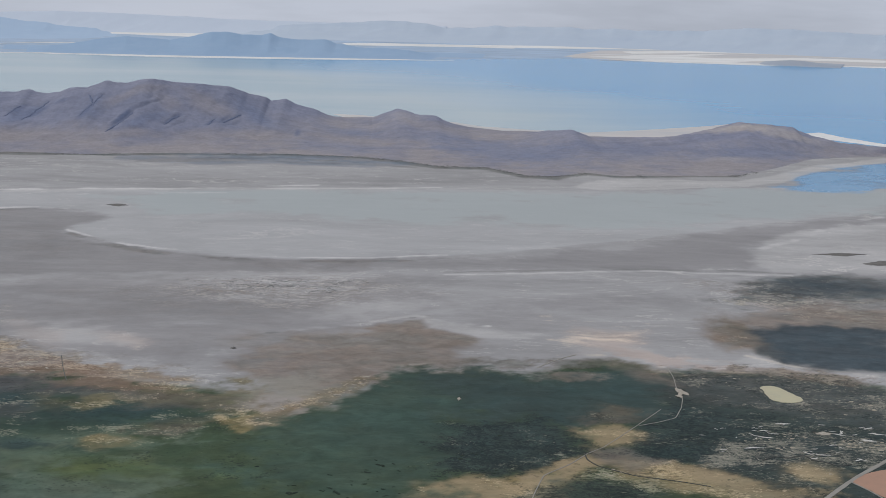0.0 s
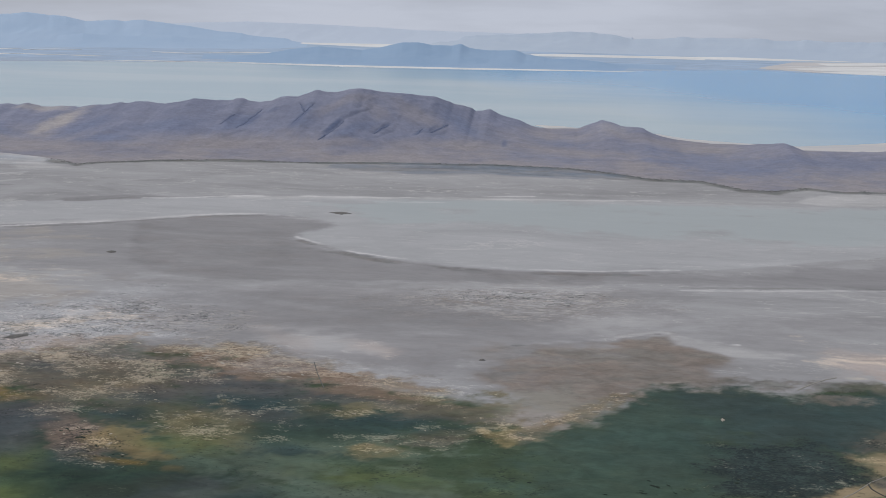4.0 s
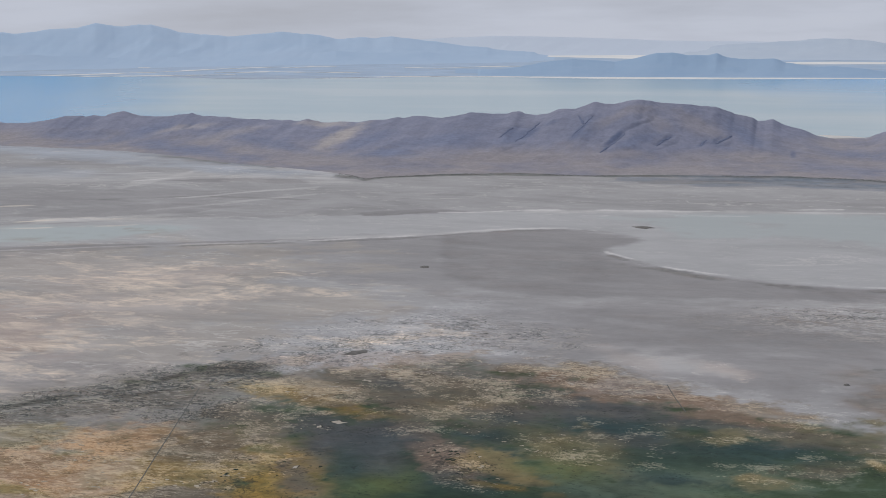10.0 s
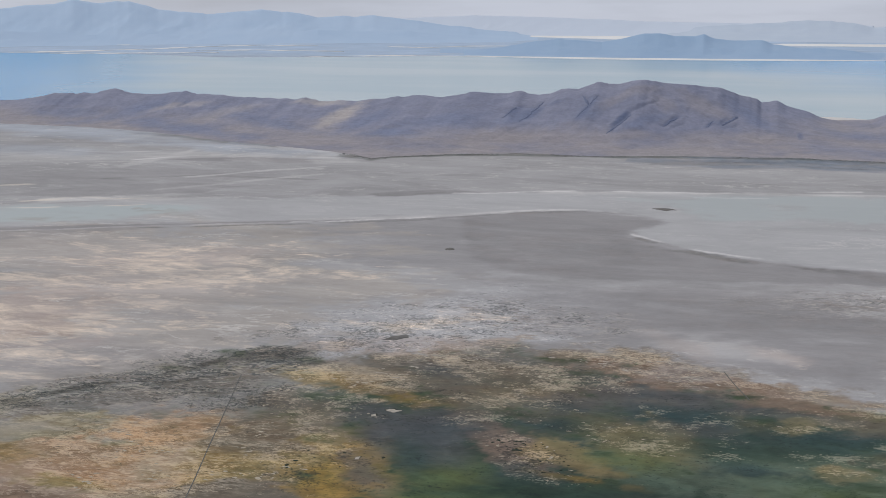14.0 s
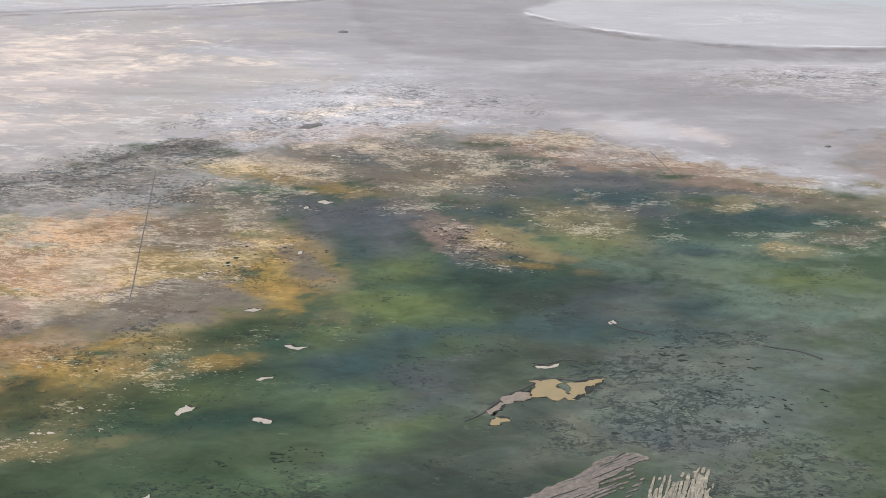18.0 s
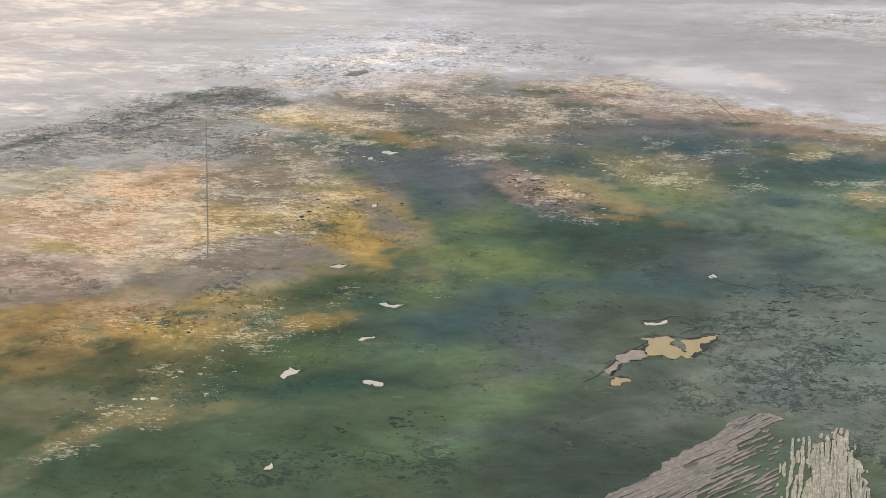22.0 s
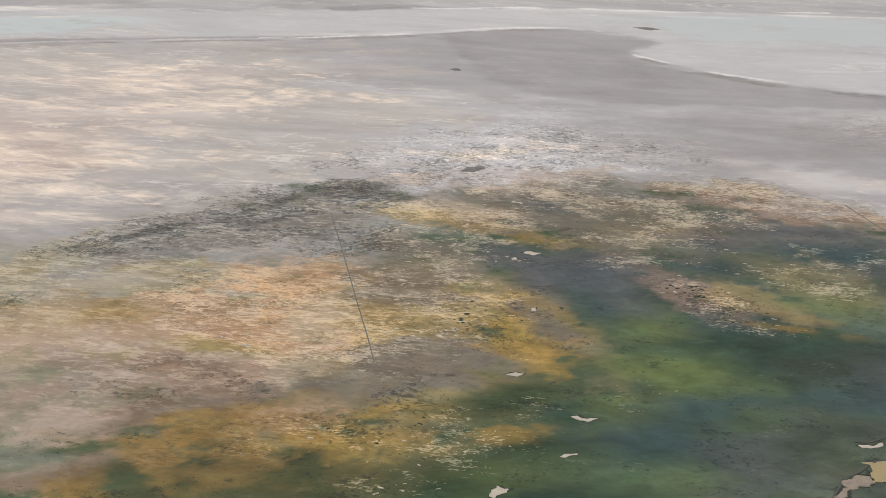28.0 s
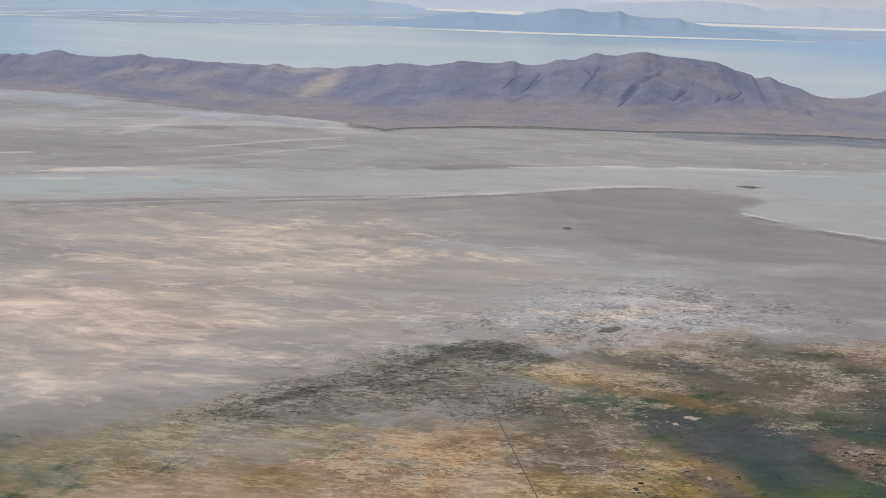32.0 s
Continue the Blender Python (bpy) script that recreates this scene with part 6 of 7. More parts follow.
def mountain_range(name, skyline, away, front, material, label, crag=1.0, category="mountain range", grain_size=40):
    """A far range: its skyline as (bearing in degrees, height), at a distance, with slopes that come forward by front."""
    sk = np.array(skyline)
    b = np.linspace(sk[0, 0] - 1, sk[-1, 0] + 1, 320)
    x = np.radians(b) * away
    top = np.maximum(np.interp(b, sk[:, 0], sk[:, 1], left=0, right=0), 0)
    top = np.maximum(top + crag * (fbm(x / grain_size, x * 0 + away / 90, 4) - 0.5) * smooth(0, 4, top), 0.05)
    u = np.concatenate([np.linspace(0, 1, 30), np.linspace(1.15, 2, 5)])[:, None]
    B = np.broadcast_to(b, (35, len(b)))
    D = away - front + np.minimum(u, 1) * front + np.maximum(u - 1, 0) * 90 + 0 * B
    fall = np.where(u <= 1, np.interp(u, [0, 0.25, 0.6, 1], [0, 0.16, 0.5, 1]), (2 - u))
    amp = np.clip(u, 0, 1) * np.clip(1 - u, 0, 1)
    spur = 1 - np.abs(2 * fbm((x - 0.3 * (D - away)) / 80, u + away / 70, 4) - 1) * 2
    Z = top * fall + top * amp * 0.34 * (spur - 0.5) - 0.5 * (1 - np.clip(u, 0, 1))
    X, Y = D * np.sin(np.radians(B)), D * np.cos(np.radians(B))
    return tagged(sheet(name, X, Y, Z + land(X, Y), material), label, category)


far_isle = mountain_range("far_island", [(-11.45, 2), (-10.04, 6.4), (-8.87, 13.1), (-7.54, 19.1), (-6.65, 15.4), (-5.84, 14.8), (-4.91, 19.3), (-4.1, 25.3), (-3.53, 26.1), (-2.84, 22.6), (-2.04, 22.7), (-1.7, 26.4), (-1.35, 20.7), (-0.78, 17.9), (0.57, 19), (1.02, 14.1), (1.92, 9.4), (3.47, 8.6), (4.34, 6.1), (5.22, 0.2), (6.09, -3.6)], 1830, 95, FAR_HAZE_SLOPE, "low blue hazy island ridge across the lake", crag=3.2, category="island", grain_size=24)
range_a = mountain_range("mountain_range", [(-34.33, 50.1), (-32.29, 54.1), (-30.44, 44.1), (-29.16, 49.7), (-28.3, 52.8), (-27.21, 59.5), (-26.12, 53.6), (-25.02, 56.8), (-23.92, 42.6), (-21.9, 35.4), (-20.76, 38.6), (-19.73, 42.9), (-18.24, 35), (-17.55, 29.2), (-15.23, 31.5), (-13.84, 24.7), (-11.97, 15), (-9.87, 5.4), (-8.23, -2.1)], 2330, 270, PALE_HAZE_SLOPE, "tall pale blue mountain range behind the lake", crag=6, grain_size=26)
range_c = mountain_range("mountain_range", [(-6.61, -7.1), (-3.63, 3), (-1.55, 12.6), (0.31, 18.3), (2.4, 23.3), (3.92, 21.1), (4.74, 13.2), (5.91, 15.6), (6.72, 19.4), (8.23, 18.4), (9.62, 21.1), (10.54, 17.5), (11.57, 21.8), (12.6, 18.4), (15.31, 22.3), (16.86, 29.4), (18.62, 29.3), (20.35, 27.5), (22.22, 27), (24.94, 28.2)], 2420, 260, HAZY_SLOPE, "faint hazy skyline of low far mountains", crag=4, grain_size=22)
mountain_range("mountain_range", [(-15.76, 17.7), (-13.43, 23.2), (-11.1, 26.9), (-8.77, 24.7), (-5.98, 20.8), (-4.14, 17), (-0.73, 15.7), (2.6, 12.9), (4.77, 13.8)], 2480, 200, FAINT_HAZE_SLOPE, "very faint pale mountains on the skyline", crag=2)
mountain_range("far_island", [(18.08, -0.3), (18.73, 5.1), (19.39, 7.2), (20.04, 6.4), (21.35, 1.7)], 1920, 22, ISLET_HAZE_SLOPE, "tiny low hazy island on the far shore", crag=1, category="island")


def foothill(parent, skyline, away, front, material, label):
    """A lower ridge in front of a range, part of it."""
    hill = mountain_range("foothill", skyline, away, front, material, label, crag=2)
    del hill["category"]
    hill.parent = parent


foothill(far_isle, [(-10, 0), (-8.5, 4), (-7, 8), (-5.6, 6), (-4, 12), (-2.6, 9), (-1, 10), (0.5, 5), (2.5, 3), (4, 0)], 1790, 48, FAR_HAZE_SLOPE, "lower blue spur of the far island")
foothill(range_a, [(-34, 10), (-30, 20), (-28, 15), (-26, 10), (-24, 12), (-22.5, 5), (-20.5, 0)], 2140, 80, PALE_HAZE_SLOPE, "low blue foothill ridge")
foothill(range_a, [(-22, 0), (-19, 10), (-17.5, 16), (-16, 12), (-14, 14), (-12, 6), (-9.5, 0)], 2170, 100, PALE_HAZE_SLOPE, "low pale foothill ridge")
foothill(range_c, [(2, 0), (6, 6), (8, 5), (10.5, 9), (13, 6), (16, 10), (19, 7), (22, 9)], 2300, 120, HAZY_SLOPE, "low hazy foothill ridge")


# ---- ponds, tracks and creeks ----
def ragged(outline, steps=5, amount=0.12):
    """A closed outline with uneven edges."""
    p = np.array(outline, float)
    size = np.ptp(p, 0).max()
    freq = 3.0 / max(size, 1.0) + 0.35
    out = []
    for a, c in zip(p, np.roll(p, -1, 0)):
        for k in range(steps):
            q = a + (c - a) * k / steps
            w = amount * min(size * 0.22, 2.2)
            q = q + w * 2 * np.array([fbm(q[0] * freq + 3, q[1] * freq, 4) - 0.5, fbm(q[0] * freq, q[1] * freq + 40, 4) - 0.5])
            out.append(q)
    return out


def slab(outline, lift, dome=0.0, steps=7, amount=0.8):
    """A thin body of the outline's shape on the ground, raised a little, domed in the middle."""
    bm = bmesh.new()
    pts = ragged(outline, steps, amount)
    mid = np.mean(pts, 0)
    top = [bm.verts.new((x, y, land(x, y) + lift)) for x, y in pts]
    low = [bm.verts.new((x + (x - mid[0]) * 0.015, y + (y - mid[1]) * 0.015, land(x, y) - 0.4)) for x, y in pts]
    for k in range(len(pts)):
        n = (k + 1) % len(pts)
        bm.faces.new((top[k], low[k], low[n], top[n]))
    if dome:
        ring = [bm.verts.new((*(mid + (np.array(p) - mid) * 0.5), land(*mid) + lift + dome)) for p in pts]
        for k in range(len(pts)):
            n = (k + 1) % len(pts)
            bm.faces.new((top[k], top[n], ring[n], ring[k]))
        bm.faces.new(ring)
    else:
        face = bm.faces.new(top)
        bmesh.ops.triangulate(bm, faces=[face])
    bmesh.ops.recalc_face_normals(bm, faces=bm.faces)
    return bm


def pool(name, material, label, category, lift, outline, dome=0.0):
    group = "salt pans in the marsh" if name == "alkali_pan" else "mud islets on the flat" if name == "mud_islet" else ""
    if name == "tan_pond":
        for _ in range(2):
            o = np.array(outline)
            n = np.roll(o, -1, 0)
            outline = np.stack([o * 0.75 + n * 0.25, o * 0.25 + n * 0.75], 1).reshape(-1, 2)
    ob = tagged(part(name, slab(outline, lift, dome, 7, 0.55 if name == "alkali_pan" else 0.25 if name == "tan_pond" else 0.8), material, None), label, category, group)
    if name in ("alkali_pan", "marsh_pool"):
        # a low bank of dark mud, wider along the far side, that stands in for the bank's shade
        o = np.array(outline)
        wide = o + (o - o.mean(0)) * 0.1 + np.array([0.1, 0.45])
        part("shaded_rim", slab(wide, lift * 0.55, 0, 7, 0.95), RIM_SHADE, ob, "dark rim of the shaded bank")
    return ob


def ribbon(name, material, label, category, width, lift, line):
    """A strip of even width laid along a line on the ground, with a low bed."""
    p = np.array(line, float)
    dist = np.concatenate([[0], np.cumsum(np.hypot(*np.diff(p, axis=0).T))])
    s = np.arange(0, dist[-1], max(width, 0.6))
    q = np.stack([np.interp(s, dist, p[:, 0]), np.interp(s, dist, p[:, 1])], 1)
    for _ in range(4):
        q[1:-1] = (q[:-2] + 2 * q[1:-1] + q[2:]) / 4
    q += 0.25 * width * (np.stack([fbm(q[:, 0], q[:, 1], 2), fbm(q[:, 0] + 9, q[:, 1], 2)], 1) - 0.5)
    t = np.gradient(q, axis=0)
    side = np.stack([-t[:, 1], t[:, 0]], 1) / (np.hypot(*t.T)[:, None] + 1e-9)
    half = width / 2 * (0.8 + 0.5 * fbm(s / 5, s * 0 + width, 3))[:, None]
    bm = bmesh.new()
    rows = []
    for a, c in zip(q + side * half, q - side * half):
        rows.append([bm.verts.new((*p2, land(*p2) + h)) for p2, h in ((a, -0.3), (a, lift), (c, lift), (c, -0.3))])
    for r0, r1 in zip(rows[:-1], rows[1:]):
        for k in range(3):
            bm.faces.new((r0[k], r0[k + 1], r1[k + 1], r1[k]))
    bmesh.ops.recalc_face_normals(bm, faces=bm.faces)
    return tagged(part(name, bm, material, None), label, category)


pool("alkali_pan", PAN, "pale salt pan with a forked end in green marsh", "salt pan", 0.08, [(-80.4, 212.7), (-80.2, 214.8), (-79.4, 215.7), (-79.2, 216.6), (-78.4, 215.5), (-77.4, 215.4), (-77.9, 214.2), (-79.1, 213.4), (-79.9, 212.2)])
pool("alkali_pan", PAN, "narrow pale salt pan among green marsh grass", "salt pan", 0.08, [(-66.6, 212.9), (-65.4, 213.1), (-64.6, 212.6), (-63, 212.3), (-63, 211.5), (-64.1, 211.3), (-64.8, 211.8), (-65.4, 211.5), (-66.4, 212.2)])
pool("alkali_pan", PAN, "thin curved pale salt pan in green marsh", "salt pan", 0.08, [(-69.3, 227.6), (-68.8, 228.6), (-67.7, 228.7), (-66.6, 229.4), (-66.7, 228.6), (-67.9, 228.1), (-68.7, 227.3)])
pool("alkali_pan", PAN, "small pale salt pan in olive marsh", "salt pan", 0.08, [(-123.2, 189.1), (-123.2, 190.1), (-122.6, 190.1), (-122.4, 191), (-121.7, 190.4), (-121.6, 189.6), (-122.4, 189.1)])
pool("alkali_pan", PAN, "small pale salt pan beside dark reeds", "salt pan", 0.08, [(-77.8, 184.3), (-77.6, 185.1), (-77.2, 185.5), (-76.9, 186.3), (-76.5, 185.2), (-76.7, 184.4)])
pool("alkali_pan", PAN, "pale narrow salt pan above the ochre pool", "salt pan", 0.08, [(-18.9, 238.8), (-17.5, 239.4), (-16.3, 239.1), (-14.7, 240.5), (-14.8, 239.3), (-16.8, 238.3), (-18.7, 237.9)])
pool("alkali_pan", PAN, "white salt streak on dark brown marsh", "salt pan", 0.08, [(-79.2, 259), (-77.3, 260.1), (-75.5, 259.6), (-77.1, 258.3)])
pool("alkali_pan", PAN, "white salt patch on dark marsh water", "salt pan", 0.08, [(-76.9, 328.5), (-75.5, 330.1), (-74.3, 329.2), (-72.8, 329), (-74.5, 327.1), (-75.9, 327.6)])
pool("alkali_pan", PAN, "ragged white salt streak in dark marsh", "salt pan", 0.08, [(-67.1, 242.6), (-66.3, 243.5), (-65.5, 242.4), (-64.3, 242.3), (-62.5, 242.9), (-64.2, 241.5), (-65.9, 241.5)])
pool("alkali_pan", PAN, "small white salt spot beside dark creek", "salt pan", 0.08, [(-5.1, 261.1), (-3.9, 262.1), (-3.3, 260.9), (-4.6, 260)])
pool("alkali_pan", PAN, "tiny white salt spot in brown marsh", "salt pan", 0.08, [(-74.8, 293.1), (-73.8, 293.8), (-73.7, 292), (-74.6, 291.7)])
pool("alkali_pan", PAN, "tiny white salt spot in dark marsh", "salt pan", 0.08, [(-79.4, 324.1), (-78.6, 324.9), (-78.1, 323.5), (-79.1, 322.7)])
pool("alkali_pan", PAN, "small white salt spot in teal marsh", "salt pan", 0.08, [(127.2, 345.5), (127.9, 346.8), (128.1, 345.1), (127.4, 343.8)])
pool("alkali_pan", PAN, "bright salt patch where the track bends", "salt pan", 0.08, [(191.7, 358.1), (192.9, 356.3), (194.4, 352.7), (191.9, 351.7), (191.5, 348.1), (190.6, 350.7)])
pool("alkali_pan", PAN, "white salt pan among reed beds", "salt pan", 0.08, [(220.6, 319.9), (223.6, 321.2), (226.1, 319.7), (223.3, 318.1)])
pool("marsh_pool", GOLD_POOL, "ochre yellow pool with a ragged notched shore", "pool", 0.1, [(-18.7, 232.7), (-17.1, 233.6), (-14.7, 233.5), (-14, 232.5), (-14.4, 229.8), (-13.1, 227.9), (-11.8, 228.3), (-11.3, 231.8), (-12, 232.3), (-9.6, 233.6), (-6.2, 234.7), (-6.8, 233.2), (-8.2, 231.3), (-9.3, 230.9), (-9.5, 228.2), (-11.4, 226.7), (-13.2, 225.5), (-14.9, 225.7), (-16.7, 226.2), (-18.5, 226), (-19, 228), (-18.5, 230)])
pool("marsh_pool", PINK_POOL, "dull pink mud pool beside the ochre pool", "pool", 0.1, [(-19.2, 227), (-20.9, 227.8), (-23.3, 226.3), (-25, 223.2), (-26, 219.9), (-25.5, 218.3), (-24.5, 219.7), (-23.8, 222.3), (-22.4, 224.1), (-20.6, 225.3), (-19.1, 226)])
pool("marsh_pool", GOLD_POOL, "small yellow pool at the end of the mud", "pool", 0.1, [(-25.8, 216.4), (-24.4, 217.6), (-22.6, 217.4), (-22.5, 216.5), (-23.8, 216), (-24.1, 214.8), (-25.5, 214.7)])
# two black strips added for the muddy, shadowed far banks; no creeks
ribbon("creek", BLACK_MUD, "black muddy shadow edge above the ochre pool", "creek", 0.35, 0.09, [(-30.1, 215.8), (-27.3, 218.8), (-25.7, 222.5), (-23.3, 227.1), (-21.2, 228.7), (-19.3, 231), (-18.1, 233.2), (-14.7, 234.5), (-11.7, 233.4), (-8.9, 234.5), (-5.5, 235.7)])
ribbon("creek", BLACK_MUD, "black muddy shadow edge above a salt pan", "creek", 0.3, 0.09, [(-19.3, 240.3), (-17.7, 239.9), (-15.2, 241.3), (-13.9, 242.8), (-10.7, 242.1)])
ribbon("creek", BLACK_MUD, "dark narrow creek through grey marsh", "creek", 0.5, 0.09, [(24.7, 253.2), (27.7, 252.2), (31.4, 251.5), (34.1, 249.2), (35.2, 248.1)])
ribbon("creek", BLACK_MUD, "dark narrow creek in teal marsh", "creek", 0.3, 0.09, [(-4.6, 261.2), (-2.8, 258.7), (-0.9, 257.6), (1.7, 257.2), (4.2, 255.5)])
pool("tan_pond", TAN_POOL, "pale tan pond with a rounded shore", "pond", 0.1, [(216.6, 360.1), (219.6, 361.9), (222.6, 360.4), (224.6, 354.5), (227.1, 349.3), (225.2, 346.1), (220.1, 345.4), (216.7, 348.4), (217.2, 354.2)])
pool("ploughed_field", FIELD, "orange brown ploughed field at the farm edge", "field", 0.08, [(220, 286), (224.9, 290.3), (231.1, 293.6), (249, 298.5), (239.8, 268.9), (224.4, 274.6)])
ribbon("dirt_track", TRACK, "pale winding dirt track through the marsh", "track", 0.2, 0.06, [(193.2, 379.2), (193.1, 369.2), (191.7, 356.8), (191.6, 348.3), (189.6, 340.1), (186.2, 331.1), (180.6, 327.2), (174.7, 324.1)])
ribbon("dirt_track", TRACK, "pale straight dirt track across the marsh", "track", 0.17, 0.07, [(183.5, 338.3), (174.9, 325.1), (168.8, 315.8), (162.8, 307), (158.1, 302.3)])
ribbon("dirt_track", TRACK, "pale dirt track over tan soil", "track", 0.22, 0.08, [(158.1, 302.3), (152.8, 294.6), (145.3, 286.7), (142.3, 276.5), (139.6, 266.2)])
ribbon("farm_road", TRACK, "grey farm road beside the ploughed field", "road", 1.1, 0.1, [(204.1, 266.3), (213.9, 278.5), (221.6, 287.5), (233.1, 299.2), (254.8, 320.8)])
ribbon("dirt_track", TRACK, "pale track along the field edge", "track", 0.35, 0.12, [(219.3, 284.9), (222.5, 278.1), (225.9, 266.8)])
ribbon("shore_track", TRACK, "pale track along the mud shore", "track", 0.45, 0.08, [(152.7, 376.6), (157.8, 383.5), (162.8, 388.8), (167.2, 392.2)])
ribbon("creek", BLACK_MUD, "dark winding creek through tan soil", "creek", 0.32, 0.09, [(157.2, 302.3), (157.4, 297.5), (159.6, 293.2), (167.6, 287), (172.8, 285.3), (177.9, 283.6), (184.7, 280.5)])
ribbon("creek", BLACK_MUD, "dark winding creek through tan soil", "creek", 0.45, 0.09, [(201.7, 298.9), (205.6, 301.9), (208.5, 300.4), (213.5, 303), (214.6, 299), (217.2, 298.2), (219.8, 295.2), (224, 296.9)])
ribbon("drainage_ditch", SCRUB, "long straight dark drainage ditch", "ditch", 0.2, 0.07, [(-125.1, 350.6), (-120.3, 330.7), (-115.2, 309.1), (-110.7, 289.9), (-106.9, 274.3), (-103.8, 260.6)])
ribbon("drainage_ditch", SCRUB, "short straight dark drainage ditch", "ditch", 0.2, 0.07, [(8.1, 383.1), (10.4, 374.2), (13, 365.3), (15.6, 357.3)])
pool("mud_islet", DARK_MUD, "small black mud islet on the grey flat", "islet", 0.06, [(-106.9, 533.1), (-106, 535.1), (-103.5, 535), (-102.7, 532.8), (-104.8, 531.4)], 0.35)
pool("mud_islet", DARK_MUD, "long dark mud islet on pale crust", "islet", 0.06, [(-95.4, 395.1), (-94, 398.9), (-89.4, 402), (-88.6, 398.6), (-91.8, 395.1)], 0.35)
pool("mud_islet", DARK_MUD, "thin dark mud islet off the spit", "islet", 0.06, [(-31.7, 646.2), (-26.5, 648.9), (-19.8, 645.4), (-25.7, 641.8)], 0.35)
pool("mud_islet", DARK_MUD, "dark mud islet on pale flat", "islet", 0.06, [(291.3, 554.7), (305.2, 559.5), (315.6, 556.8), (305.4, 552.4)], 0.35)
pool("mud_islet", DARK_MUD, "dark reed islet on pale flat", "islet", 0.06, [(307.9, 537.7), (317.4, 544.2), (326.7, 542.7), (321.2, 534.4), (309.2, 534.5)], 0.35)
pool("mud_islet", DARK_MUD, "tiny dark mud islet on the grey flat", "islet", 0.06, [(57.9, 393.5), (59, 394.8), (60, 393.6), (58.9, 392.9)], 0.35)
pool("salt_flat", TAN_FLAT, "broad pinkish tan salt flat beyond the lake", "salt flat", 0.35, [(345.3, 1893), (415.8, 2053.1), (643.3, 2146.3), (900.7, 2193.1), (1018.2, 2182), (855.5, 1782.3), (771.5, 1826.7), (564.1, 1820.3), (428.7, 1828.7), (365, 1863.9)])
pool("salt_flat", SALT, "thin bright white salt flat on the far shore", "salt flat", 0.35, [(34.4, 2090.9), (286.7, 2135.3), (660.2, 2215.8), (940.2, 2305), (1079.7, 2333.1), (1059.6, 2283.6), (923.3, 2256.9), (547.4, 2114.1), (281.5, 2071.4), (44.5, 2040.9)])
pool("salt_flat", SALT, "bright white salt flat on the far shore", "salt flat", 0.35, [(376.6, 1892.3), (474.3, 1953.9), (588.7, 1921.6), (686.6, 1983.1), (822.5, 1971.2), (803, 1916), (670.9, 1927.5), (553.2, 1838.7), (435, 1865.6)])
pool("salt_flat", SALT, "bright salt flat behind the far island", "salt flat", 0.35, [(-402.1, 2310.4), (-301.4, 2347.2), (-189.2, 2284.5), (-195.2, 2172), (-338.3, 2221.5)])
pool("salt_flat", SALT, "bright salt flat behind the far island", "salt flat", 0.35, [(46.9, 2098.2), (104.1, 2116.8), (237.7, 2103.4), (293.4, 2099.2), (288.3, 2054.1), (233.7, 2057.9), (103, 2070.1)])
pool("salt_flat", SALT, "white beach below the far island", "salt flat", 0.35, [(-348.1, 1726.1), (-252.7, 1725.4), (-180.3, 1721.4), (-41, 1730.2), (95, 1744.9), (188.1, 1745.8), (94.4, 1721.6), (-39.4, 1698.7), (-176.1, 1689.7), (-269.8, 1700.2)])
pool("salt_flat", SALT, "thin white salt strip along the blue lake", "salt flat", 0.35, [(406.4, 1832.2), (499.5, 1877.1), (597.6, 1832), (651.9, 1807.2), (586.8, 1790.4), (470.8, 1809.9)])
pool("salt_flat", SALT, "white salt strip along the blue lake", "salt flat", 0.35, [(668.8, 1813), (771.5, 1826.7), (874.9, 1830), (860.3, 1794), (759.7, 1793.3)])
pool("salt_flat", SALT, "faint white salt strip in pinkish flats", "salt flat", 0.35, [(447.2, 2037.4), (542.6, 2090.1), (670.5, 2113.1), (662.2, 2081), (550.1, 2043.4), (455.4, 1985.9)])
pool("salt_flat", SALT, "faint white salt strip in pinkish flats", "salt flat", 0.35, [(383.9, 1945.3), (521.3, 1984.8), (587.3, 1984), (512.8, 1943)])
pool("lagoon", LAGOON, "narrow pale blue lagoon in far salt flats", "lagoon", 0.45, [(731.8, 2080.7), (812.5, 2141.8), (888.5, 2158.2), (1018.2, 2182), (977.3, 2081.5), (848.5, 2044.9), (771.8, 2041.8)])
pool("beach", SALT, "white sand spit at the end of the island", "beach", 0.5, [(417.2, 1006.3), (434.2, 1016.5), (445.4, 983.6), (462.6, 950.6), (498.6, 905.3), (492.5, 890.3), (456.8, 934.2), (437.4, 959.2), (419.6, 982.5)])
pool("beach", TAN_FLAT, "pale sandy shore behind the island ridge", "beach", 0.45, [(61, 1074.5), (83.5, 1070.6), (110.4, 1047.3), (153.9, 1035.9), (174.1, 1009.5), (214.9, 991.6), (251.7, 984.1), (302.7, 1010.9), (358.4, 1047.2), (381.1, 1067.1), (362.3, 989.6), (303.1, 946.4), (252.5, 931.7), (189.8, 940.3), (150.5, 953.1), (89.1, 1012.5)])


